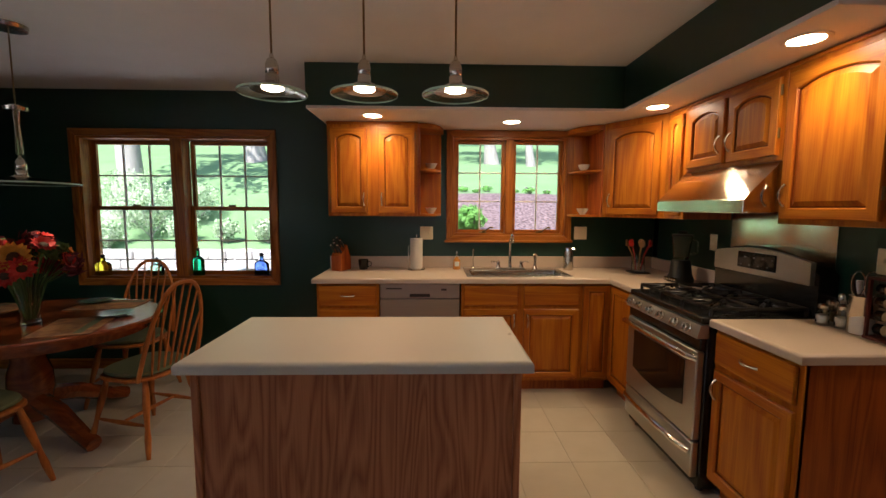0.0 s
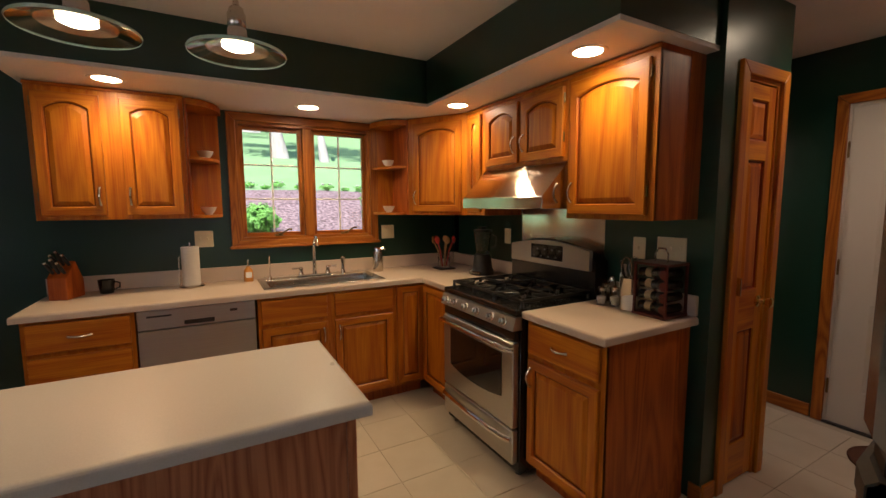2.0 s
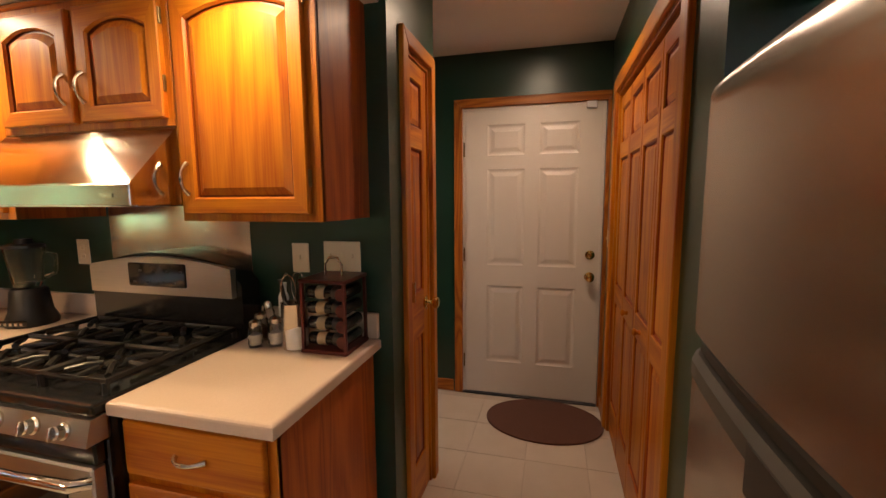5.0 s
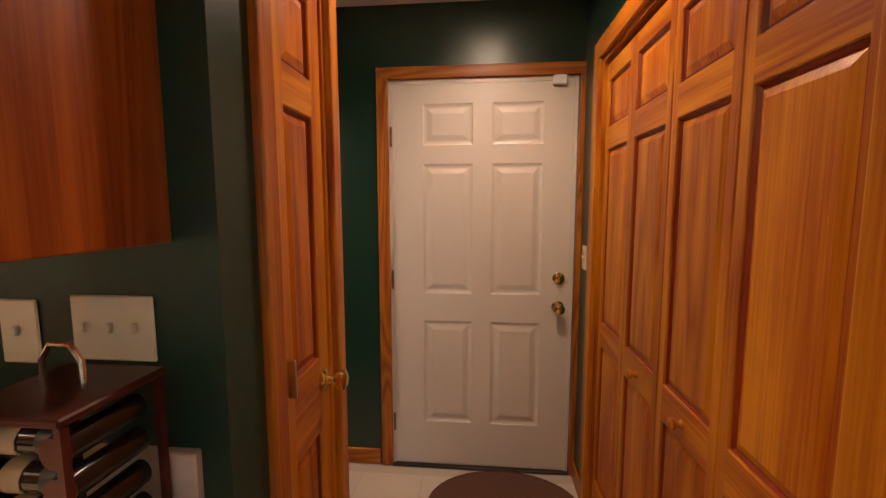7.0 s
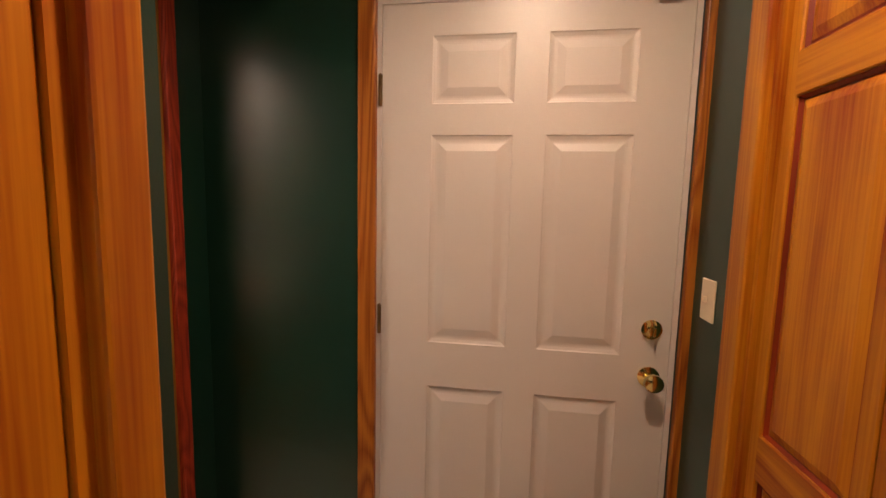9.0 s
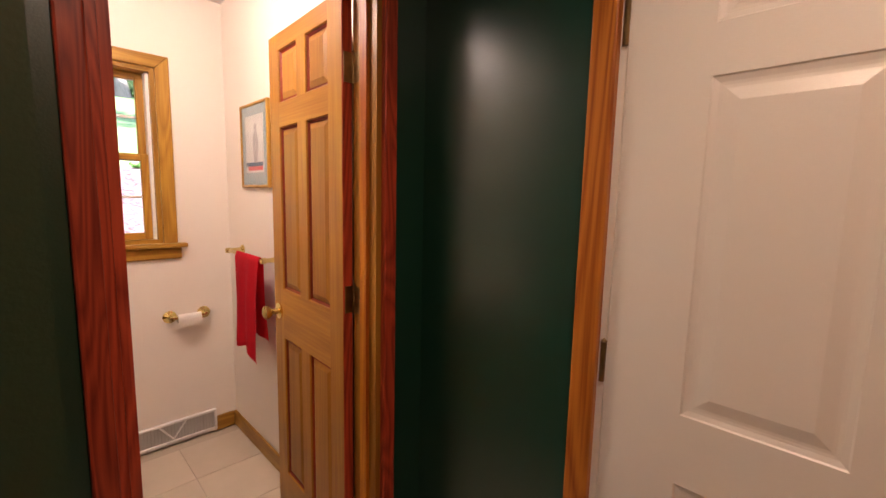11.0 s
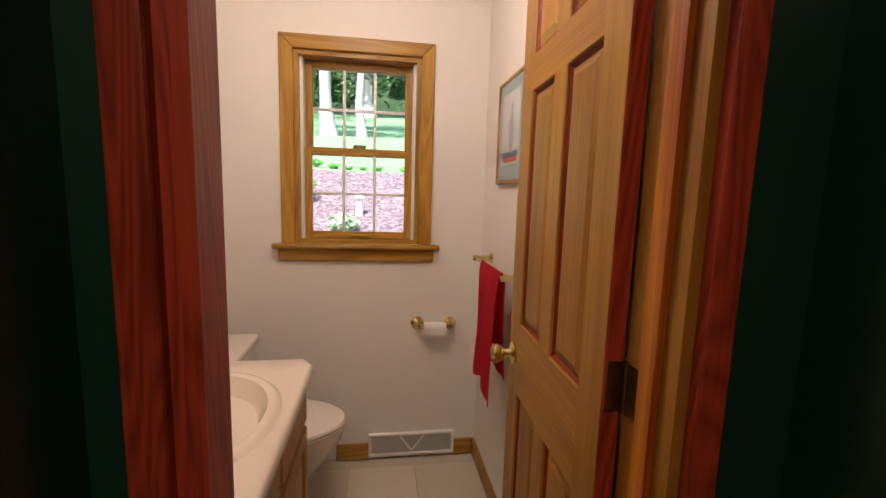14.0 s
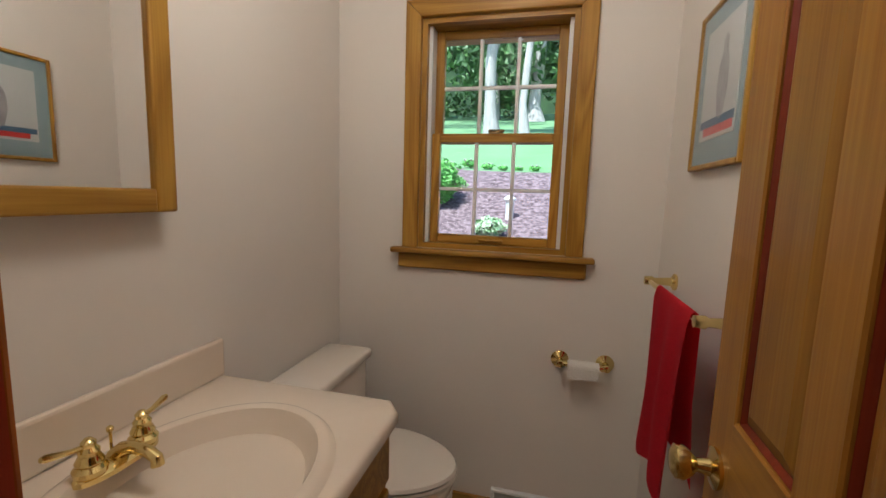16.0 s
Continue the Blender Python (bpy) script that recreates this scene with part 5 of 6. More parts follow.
# ---------------------------------------------------------------- sink and things on the worktop
sk = thing("kitchen_sink", "stainless steel drop-in kitchen sink with one wide bowl", "sink", pose(0.99, 3.3625, CT))
bm = cells([-0.415, -0.37, 0.37, 0.415], [-0.225, -0.18, 0.12, 0.225], lambda x, y: abs(x) > 0.37 or y > 0.12 or y < -0.18, 0.001, 0.007, "xyz", 0.003, 2)
part("rim", bm, steel, sk)
for sx in (0,):
    bm = bmesh.new()
    rr = lambda k, z: [(a * (0.37 - k), -0.03 + b * (0.15 - k), z) for a, b in ((-1, -1), (1, -1), (1, 1), (-1, 1))]
    loops(bm, [rr(0, 0.004), rr(0.004, -0.01), rr(0.02, -0.15), rr(0.05, -0.17)], (False, True))
    bmesh.ops.bevel(bm, geom=[e for e in bm.edges if len(e.link_faces) == 2], offset=0.012, segments=2, affect="EDGES", profile=0.5)
    part("bowl", bm, steel, sk, smooth=True)
    part("drain", lathe([(0, -0.167), (0.04, -0.167), (0.042, -0.164), (0.03, -0.166), (0, -0.166)], 16, at=pose(sx * 0.19, -0.03, 0)), chrome, sk)

fc = thing("kitchen_faucet", "chrome bridge faucet with tall gooseneck spout and two levers", "faucet", pose(0.98, 3.535, CT + 0.007))
part("deck_plate", box(-0.13, 0.13, -0.022, 0.022, 0.0, 0.014, 0.006, seg=2), chrome, fc)
part("spout", tube([(0, 0, 0.01), (0, 0, 0.12), (0, 0, 0.22), (0, -0.02, 0.275), (0, -0.07, 0.30), (0, -0.12, 0.275), (0, -0.13, 0.235)], 0.011, 10, taper=[0.02, 0.014, 0.011, 0.010, 0.010, 0.010, 0.012]), chrome, fc, smooth=True)
for sx in (-1, 1):
    part("valve", lathe([(0, 0.01), (0.024, 0.012), (0.018, 0.03), (0.013, 0.05), (0.016, 0.058), (0.008, 0.07), (0, 0.072)], 16, at=pose(sx * 0.1, 0, 0)), chrome, fc, smooth=True)
    part("lever", tube([(sx * 0.1, 0, 0.06), (sx * 0.13, -0.005, 0.066), (sx * 0.165, -0.01, 0.064)], 0.005, 8, taper=[0.006, 0.005, 0.007]), chrome, fc, smooth=True)
sp = thing("side_sprayer", "chrome sink sprayer in its holder", "faucet", pose(1.20, 3.535, CT + 0.007))
part("holder", lathe([(0, 0), (0.024, 0), (0.02, 0.012), (0.015, 0.03), (0, 0.03)], 16), chrome, sp, smooth=True)
part("head", lathe([(0, 0.03), (0.014, 0.03), (0.012, 0.07), (0.018, 0.10), (0.019, 0.125), (0.01, 0.135), (0, 0.135)], 16), nickel, sp, smooth=True)
wf = thing("water_tap", "slim chrome drinking water tap", "faucet", pose(0.66, 3.54, CT + 0.007))
part("base", lathe([(0, 0), (0.018, 0), (0.012, 0.02), (0, 0.025)], 14), chrome, wf, smooth=True)
part("spout", tube([(0, 0, 0.02), (0, 0, 0.14), (0.0, -0.02, 0.17), (0.0, -0.045, 0.165)], 0.005, 8), chrome, wf, smooth=True)

sd = thing("soap_dispenser", "brushed steel cylinder soap dispenser with chrome pump", "soap dispenser", pose(1.49, 3.53, CT))
part("body", lathe([(0, 0), (0.042, 0), (0.044, 0.006), (0.042, 0.15), (0.038, 0.16), (0, 0.162)], 24), nickel, sd, smooth=True)
part("pump", lathe([(0, 0.16), (0.036, 0.162), (0.034, 0.185), (0.02, 0.198), (0, 0.20)], 20), chrome, sd, smooth=True)
part("nozzle", tube([(0, 0, 0.185), (0.03, -0.03, 0.19), (0.045, -0.045, 0.18)], 0.007, 8), chrome, sd, smooth=True)

hs = thing("hand_soap", "clear pump bottle of orange hand soap", "soap bottle", pose(0.52, 3.56, CT))
part("bottle", lathe([(0, 0), (0.03, 0), (0.032, 0.008), (0.03, 0.08), (0.014, 0.10), (0.012, 0.11), (0, 0.11)], 20), material("orange_soap", (0.55, 0.20, 0.03), 0.15, second=(0.65, 0.28, 0.06), scale=20, coat=0.6), hs, smooth=True)
part("label", box(-0.02, 0.02, -0.0335, -0.029, 0.03, 0.07, 0.002), white_vinyl, hs)
part("pump", tube([(0, 0, 0.10), (0, 0, 0.15), (0, -0.03, 0.153)], 0.006, 8), nickel, hs)

paper = material("paper_towel", (0.74, 0.71, 0.66), 0.95, second=(0.70, 0.67, 0.62), scale=40, bump=0.6, bump_scale=120)
pt = thing("paper_towel_holder", "steel stand with a roll of white paper towel", "paper towel", pose(0.17, 3.53, CT))
part("base", lathe([(0, 0), (0.075, 0), (0.078, 0.006), (0.07, 0.012), (0, 0.013)], 28), nickel, pt, smooth=True)
part("roll", lathe([(0.02, 0.014), (0.052, 0.014), (0.053, 0.02), (0.053, 0.265), (0.052, 0.27), (0.02, 0.27), (0.02, 0.014)], 28), paper, pt, smooth=True)
part("post", tube([(0, 0, 0.01), (0, 0, 0.30)], 0.006, 8), nickel, pt)
part("arm", tube([(-0.068, 0, 0.01), (-0.068, 0, 0.2), (-0.06, 0, 0.21)], 0.004, 6), nickel, pt)

kb = thing("knife_block", "slanted wooden knife block holding black-handled knives", "knife block", pose(-0.47, 3.50, CT, 0, 0, -20))
bm = bmesh.new()
side = lambda x: [(x, -0.07, 0), (x, 0.08, 0), (x, 0.08, 0.10), (x, 0.02, 0.22), (x, -0.07, 0.13)]
loops(bm, [side(-0.05), side(0.05)], (True, True))
bmesh.ops.bevel(bm, geom=list(bm.edges), offset=0.003, segments=1, affect="EDGES")
part("block", bm, oak_side, kb)
for i in range(3):
    for j in range(2):
        p = Vector((-0.03 + i * 0.03, -0.045 + j * 0.045, 0.155 + j * 0.04))
        q = p + Vector((0, -0.055, 0.065 + 0.02 * (i % 2)))
        k = part("knife_handle", tube([p, (p + q) / 2, q], 0.009, 8, taper=[0.008, 0.010, 0.009]), black_plastic, kb, smooth=True)
        part("rivet", lathe([(0, 0), (0.011, 0), (0.009, 0.006), (0, 0.008)], 10), nickel, k, at=Matrix.Translation(q) @ pose(0, 0, 0, 40, 0, 0))
mug = thing("mug", "small dark ceramic cup on the worktop", "cup", pose(-0.29, 3.56, CT))
part("cup", lathe([(0, 0), (0.034, 0), (0.042, 0.05), (0.044, 0.085), (0.04, 0.085), (0.036, 0.01), (0, 0.01)], 20), black_enamel, mug, smooth=True)
part("handle", tube([(0.04, 0, 0.07), (0.068, 0, 0.06), (0.066, 0, 0.03), (0.036, 0, 0.022)], 0.005, 6), black_enamel, mug)

# crock of utensils
clear_ware = glass("clear_jar", (0.96, 0.97, 0.96), 0.02)
spoon_wood = material("spoon_wood", (0.46, 0.28, 0.12), 0.6, second=(0.36, 0.20, 0.08), scale=6, stretch=(1, 1, 0.1))
red_plastic = material("red_plastic", (0.45, 0.02, 0.015), 0.35, second=(0.38, 0.016, 0.012), scale=9)
uc = thing("utensil_jar", "glass jar of wooden spoons and red spatulas", "utensil jar", pose(2.03, 3.38, CT + 0.014) @ Matrix.Diagonal((1.1, 1.1, 0.88, 1)))
part("jar", lathe([(0, 0), (0.045, 0), (0.048, 0.01), (0.046, 0.14), (0.048, 0.145), (0.044, 0.145), (0.043, 0.012), (0, 0.012)], 24), clear_ware, uc, smooth=True)
for k in range(7):
    a = k * 0.9
    c, s = math.cos(a), math.sin(a)
    bm = tube([(0.02 * c, 0.02 * s, 0.015), (0.045 * c, 0.045 * s, 0.16), (0.075 * c, 0.075 * s, 0.24)], 0.005, 6)
    bmesh.ops.create_uvsphere(bm, u_segments=10, v_segments=6, radius=0.03, matrix=Matrix.Translation((0.085 * c, 0.085 * s, 0.265)) @ Matrix.Rotation(a, 4, "Z") @ Matrix.Diagonal((0.3, 0.8, 1.15, 1)))
    part("spoon" if k % 2 else "spatula", bm, spoon_wood if k % 2 else red_plastic, uc, smooth=True)
tr = thing("trivet", "small flat metal trivet under the utensil jar", "trivet", pose(2.02, 3.36, CT))
part("plate", box(-0.075, 0.075, -0.075, 0.075, 0.0, 0.008, 0.003), nickel, tr)
part("rail", box(-0.07, 0.07, -0.07, 0.07, 0.008, 0.0135, 0.002), black_iron, tr)

bl2 = thing("blender", "black blender with a clear glass jug", "blender", pose(2.14, 2.96, CT, 0, 0, -75))
part("base", lathe([(0, 0), (0.09, 0), (0.092, 0.02), (0.075, 0.06), (0.065, 0.15), (0.055, 0.16), (0, 0.16)], 20), black_plastic, bl2, smooth=True)
part("control_plate", box(-0.06, 0.06, -0.096, -0.08, 0.008, 0.035, 0.006), black_enamel, bl2)
for k in range(5):
    part("button", box(-0.05 + k * 0.022, -0.038 + k * 0.022, -0.099, -0.095, 0.015, 0.027, 0.002), nickel, bl2)
part("jug", lathe([(0, 0.165), (0.045, 0.165), (0.05, 0.18), (0.068, 0.33), (0.069, 0.335), (0.064, 0.335), (0.045, 0.185), (0, 0.18)], 20), clear_ware, bl2, smooth=True)
part("jug_handle", tube([(0.06, 0.02, 0.31), (0.105, 0.03, 0.30), (0.10, 0.03, 0.22), (0.055, 0.02, 0.20)], 0.009, 8), clear_ware, bl2)
part("lid", lathe([(0, 0.375), (0.03, 0.372), (0.034, 0.352), (0.07, 0.348), (0.071, 0.334), (0, 0.334)], 20), black_plastic, bl2, smooth=True)

# spice rack, whisks, shakers
rk_wood = wood("rack_wood", (0.10, 0.016, 0.012), (0.05, 0.009, 0.007), "x", spread=0.05)
cork = material("spice_label", (0.34, 0.25, 0.15), 0.8, second=(0.28, 0.20, 0.11), scale=14)
sr = thing("spice_rack", "dark red wooden spice rack with four tiers of jars", "spice rack", pose(2.19, 1.513, CT, 0, 0, -90) @ Matrix.Diagonal((0.80, 1, 0.97, 1)))
part("base", box(-0.11, 0.11, -0.09, 0.09, 0.0, 0.014, 0.003), rk_wood, sr)
part("top", box(-0.11, 0.11, -0.09, 0.09, 0.255, 0.268, 0.003), rk_wood, sr)
for sx in (-1, 1):
    for sy in (-1, 1):
        part("post", box(sx * 0.10 - 0.006, sx * 0.10 + 0.006, sy * 0.08 - 0.006, sy * 0.08 + 0.006, 0.014, 0.255), rk_wood, sr)
part("handle", tube([(-0.04, 0, 0.265), (-0.04, 0, 0.31), (-0.02, 0, 0.335), (0.02, 0, 0.335), (0.04, 0, 0.31), (0.04, 0, 0.265)], 0.005, 8), nickel, sr, smooth=True)
for k in range(4):
    z = 0.045 + k * 0.057
    j = part("spice_jar", tube([(-0.088, -0.045, z), (0.03, -0.045, z)], 0.023, 12), black_enamel, sr, smooth=True)
    part("jar_label", tube([(-0.045, -0.045, z), (-0.005, -0.045, z)], 0.0245, 12), cork, j, "tan paper label", smooth=True)
    part("lid", tube([(0.03, -0.045, z), (0.058, -0.045, z)], 0.024, 12), black_plastic, j, smooth=True)
    j2 = part("spice_jar", tube([(0.082, -0.07, z), (0.082, 0.05, z)], 0.022, 12), black_enamel, sr, smooth=True)
    part("lid", tube([(0.082, -0.082, z), (0.082, -0.07, z)], 0.023, 12), rk_wood, j2, smooth=True)
wp = thing("utensil_pitcher", "steel pitcher holding wire whisks and black tongs", "utensil jar", pose(2.15, 1.652, CT))
part("pitcher", lathe([(0, 0), (0.046, 0), (0.049, 0.005), (0.046, 0.16), (0.049, 0.165), (0.044, 0.163), (0.043, 0.008), (0, 0.008)], 20), nickel, wp, smooth=True)
for k in range(4):
    a = k * 1.57
    tilt = Vector((0.03 * math.cos(a), 0.03 * math.sin(a), 0.0))
    loop_ = [tilt + Vector((math.cos(a + 1.57) * 0.03 * math.sin(t_), math.sin(a + 1.57) * 0.03 * math.sin(t_), 0.215 - 0.055 * math.cos(t_))) for t_ in [i * math.pi / 8 for i in range(16)]]
    part("whisk", tube(loop_, 0.002, 5, closed=True), black_iron if k % 2 else nickel, wp)
part("tongs", tube([(0.0, 0.01, 0.02), (-0.01, 0.03, 0.17), (-0.02, 0.04, 0.25)], 0.008, 6), black_plastic, wp)
part("salt_fill", lathe([(0, 0.006), (0.041, 0.006), (0.0415, 0.07), (0.03, 0.085), (0, 0.09)], 18, at=pose(-0.012, -0.012, 0)), china, wp, "white china shaker in front", smooth=True)
ws = thing("white_bottle", "slim white bottle on the worktop", "bottle", pose(2.235, 1.755, CT))
part("bottle", lathe([(0, 0), (0.02, 0), (0.021, 0.01), (0.02, 0.16), (0.012, 0.18), (0.012, 0.2), (0, 0.2)], 16), white_vinyl, ws, smooth=True)
part("cap", lathe([(0, 0.2), (0.013, 0.2), (0.013, 0.215), (0, 0.216)], 12), white_vinyl, ws)
for x, y, r, h in ((2.12, 1.80, 0.026, 0.10), (2.15, 1.735, 0.028, 0.11), (2.19, 1.83, 0.03, 0.11), (2.24, 1.83, 0.024, 0.14)):
    s = thing("spice_shaker", "clear glass shaker with a metal cap", "shaker", pose(x, y, CT), group="shakers")
    part("glass_body", lathe([(0, 0), (r, 0), (r, 0.006), (r * 0.92, h * 0.7), (r * 0.7, h * 0.8), (r * 0.66, h * 0.8), (r * 0.85, 0.01), (0, 0.008)], 16), clear_ware, s, smooth=True)
    part("filling", lathe([(0, 0.009), (r * 0.82, 0.01), (r * 0.8, h * 0.45), (0, h * 0.45)], 14), china if r < 0.029 else cork, s)
    part("cap", lathe([(r * 0.75, h * 0.78), (r * 0.76, h * 0.92), (r * 0.4, h), (0, h * 1.01)], 16), nickel, s, smooth=True)

# bowls on the corner shelves
for x, z in ((0.295, 1.773), (0.295, UZ0 + 0.018), (1.60, 1.773), (1.60, UZ0 + 0.018)):
    b = tagged(part("bowl", lathe([(0, 0), (0.022, 0), (0.024, 0.006), (0.042, 0.03), (0.050, 0.052), (0.047, 0.052), (0.038, 0.03), (0.02, 0.01), (0, 0.009)], 20), china, None, at=pose(x, KY - 0.14, z), smooth=True), "small white china bowl on the corner shelf", "bowl", "bowls on the shelves")


def plate(gangs, at, kind_, label):
    """Wall plate with toggles or sockets, out along -y."""
    root = thing("wall_plate", label, "wall switch" if kind_ == "switch" else "socket", at, group="wall plates")
    w = 0.04 * gangs + 0.035
    part("cover", box(-w / 2, w / 2, -0.006, 0, -0.058, 0.058, 0.003), ivory, root)
    for i in range(gangs):
        x = (i - (gangs - 1) / 2) * 0.046
        if kind_ == "switch":
            part("toggle", box(x - 0.004, x + 0.004, -0.017, -0.006, -0.006, 0.012, 0.002), ivory, root)
        else:
            for z in (-0.02, 0.02):
                part("socket", box(x - 0.013, x + 0.013, -0.008, -0.006, z - 0.011, z + 0.011, 0.003), ivory, root)
    return root


plate(2, pose(0.255, KY, 1.23), "switch", "ivory two-gang switch plate on the green wall")
plate(2, pose(1.64, KY, 1.235), "socket", "ivory two-gang socket plate beside the window")
plate(1, pose(RX, 2.86, 1.22, 0, 0, -90), "socket", "ivory socket plate behind the blender")
plate(1, pose(RX, 1.72, 1.225, 0, 0, -90), "switch", "ivory single switch plate on the range wall")
plate(3, pose(RX, 1.54, 1.235, 0, 0, -90), "switch", "ivory three-gang switch plate on the range wall")
plate(1, pose(3.72, HY, 1.19, 0, 0, 180), "switch", "white switch plate beside the entry door")

# ---------------------------------------------------------------- dining corner
TX, TY, TZ = -2.22, 2.55, 0.755
tb = thing("dining_table", "oval oak pedestal dining table", "table", pose(TX, TY, 0))
bm = bmesh.new()
ell = lambda k, z: [((0.75 + k) * math.cos(a), (0.62 + k) * math.sin(a), z) for a in [2 * math.pi * i / 48 for i in range(48)]]
loops(bm, [ell(-0.02, TZ - 0.034), ell(0, TZ - 0.028), ell(0, TZ - 0.008), ell(-0.012, TZ)], (True, True))
part("tabletop", bm, table_wood, tb)
bm = bmesh.new()
loops(bm, [ell(-0.08, TZ - 0.09), ell(-0.08, TZ - 0.034), ell(-0.105, TZ - 0.034), ell(-0.105, TZ - 0.09)], (False, False))
part("apron", bm, table_wood, tb)
part("pedestal", lathe([(0, TZ - 0.036), (0.22, TZ - 0.036), (0.2, TZ - 0.07), (0.10, 0.64), (0.085, 0.5), (0.11, 0.42), (0.115, 0.3), (0.09, 0.2), (0.10, 0.12), (0, 0.12)], 20), table_wood, tb, smooth=True)
for k in range(4):
    a = k * math.pi / 2 - 0.36
    c, s = math.cos(a), math.sin(a)
    part("foot", tube([(0.08 * c, 0.08 * s, 0.24), (0.25 * c, 0.25 * s, 0.19), (0.46 * c, 0.46 * s, 0.08), (0.56 * c, 0.56 * s, 0.045)], 0.05, 8, taper=[0.055, 0.055, 0.045, 0.045]), table_wood, tb, smooth=True)

cushion = material("green_cushion", (0.10, 0.115, 0.055), 0.95, second=(0.14, 0.15, 0.08), scale=90, bump=0.6, bump_scale=200)
ch = thing("windsor_chair", "bow-back Windsor chair in oak with a green seat pad", "chair", pose(-1.48, 2.53, 0, 0, 0, -105), group="dining chairs")
bm = bmesh.new()
sl = lambda k, z: [((0.215 + k) * math.copysign(abs(math.cos(a)) ** 0.7, math.cos(a)), (0.205 + k) * math.copysign(abs(math.sin(a)) ** 0.7, math.sin(a)), z) for a in [2 * math.pi * i / 32 for i in range(32)]]
loops(bm, [sl(-0.03, 0.425), sl(0, 0.437), sl(0, 0.447), sl(-0.01, 0.455)], (True, True))
part("seat", bm, chair_wood, ch)
bm = bmesh.new()
loops(bm, [sl(-0.03, 0.456), sl(-0.015, 0.468), sl(-0.02, 0.482), sl(-0.06, 0.49)], (True, True))
part("seat_pad", bm, cushion, ch, "green fabric seat pad", smooth=True)
for sx in (-1, 1):
    for sy in (-1, 1):
        p0, p1 = Vector((sx * 0.14, sy * 0.14, 0.43)), Vector((sx * 0.215, sy * 0.22, 0.0))
        pts = [p0.lerp(p1, f) for f in (0, 0.15, 0.3, 0.45, 0.6, 0.75, 0.9, 1)]
        part("leg", tube(pts, 0.015, 10, taper=[0.013, 0.018, 0.021, 0.017, 0.013, 0.018, 0.015, 0.011]), chair_wood, ch, smooth=True)
    part("stretcher", tube([(sx * 0.182, -0.185, 0.18), (sx * 0.182, 0, 0.18), (sx * 0.182, 0.185, 0.18)], 0.01, 8, taper=[0.008, 0.014, 0.008]), chair_wood, ch, smooth=True)
part("stretcher", tube([(-0.18, 0, 0.18), (0, 0, 0.18), (0.18, 0, 0.18)], 0.01, 8, taper=[0.008, 0.014, 0.008]), chair_wood, ch, smooth=True)
bow = lambda a: Vector((0.205 * math.copysign(abs(math.cos(a)) ** 0.75, math.cos(a)), 0.165 + 0.15 * math.sin(a) ** 0.9, 0.45 + 0.56 * math.sin(a)))
part("bow", tube([bow(math.pi * i / 20) for i in range(21)], 0.0125, 8), chair_wood, ch, smooth=True)
for i in range(7):
    x = -0.15 + i * 0.05
    a = math.acos(max(-1, min(1, math.copysign((abs(x * 1.12) / 0.205) ** (1 / 0.75), x))))
    part("spindle", tube([(x * 0.8, 0.17, 0.45), (x * 0.95, 0.22, 0.65), bow(a)], 0.007, 6, taper=[0.006, 0.009, 0.006]), chair_wood, ch, smooth=True)
for x, y, r in ((-1.98, 3.12, 4), (-1.98, 1.95, 162), (-2.95, 2.5, 92)):
    copy_thing(ch, pose(x, y, 0, 0, 0, r))

mat_cloth = material("woven_placemat", (0.34, 0.17, 0.06), 0.9, second=(0.20, 0.09, 0.035), scale=16, amount=0.2, bump=0.6, bump_scale=160)
teal = material("teal_ceramic", (0.02, 0.07, 0.075), 0.2, second=(0.03, 0.09, 0.09), scale=9, coat=0.5)
for x, y, r in ((-1.78, 2.38, -70), (-1.98, 2.92, 8), (-2.4, 2.2, 172), (-2.65, 2.75, 80)):
    m = thing("placemat", "woven rust-coloured placemat on the dining table", "placemat", pose(x, y, TZ, 0, 0, r), group="placemats")
    part("cloth", box(-0.21, 0.21, -0.15, 0.15, 0.0, 0.005, 0.002), mat_cloth, m)
    part("band", box(-0.19, 0.19, 0.06, 0.10, 0.005, 0.0065), cushion, m)
for x, y in ((-1.72, 2.62), (-2.25, 2.12), (-2.12, 2.98)):
    p = tagged(part("napkin_plate", lathe([(0, 0.0), (0.06, 0.0), (0.10, 0.014), (0.105, 0.018), (0.10, 0.019), (0.06, 0.006), (0, 0.005)], 28), teal, None, at=pose(x, y, TZ + 0.0055), smooth=True), "dark teal ceramic plate on the dining table", "plate", "plates")

vs = thing("flower_vase", "clear glass vase of red and orange silk flowers", "vase", pose(-2.07, 2.43, TZ))
part("vase", lathe([(0, 0), (0.045, 0), (0.047, 0.008), (0.042, 0.06), (0.06, 0.2), (0.078, 0.235), (0.074, 0.235), (0.055, 0.2), (0.037, 0.06), (0.04, 0.02), (0, 0.018)], 24), clear_ware, vs, "clear flared glass vase", smooth=True)
petal = {"red": material("petal_red", (0.52, 0.020, 0.012), 0.7, second=(0.34, 0.010, 0.008), scale=30), "orange": material("petal_orange", (0.62, 0.19, 0.012), 0.7, second=(0.5, 0.10, 0.008), scale=30),
         "yellow": material("petal_yellow", (0.62, 0.30, 0.03), 0.7, second=(0.5, 0.2, 0.02), scale=30), "wine": material("petal_wine", (0.12, 0.006, 0.015), 0.7, second=(0.08, 0.004, 0.01), scale=30)}
seed_head = material("flower_centre", (0.035, 0.018, 0.008), 0.9, second=(0.06, 0.03, 0.012), scale=90, bump=0.8, bump_scale=300)
frng = random.Random(11)


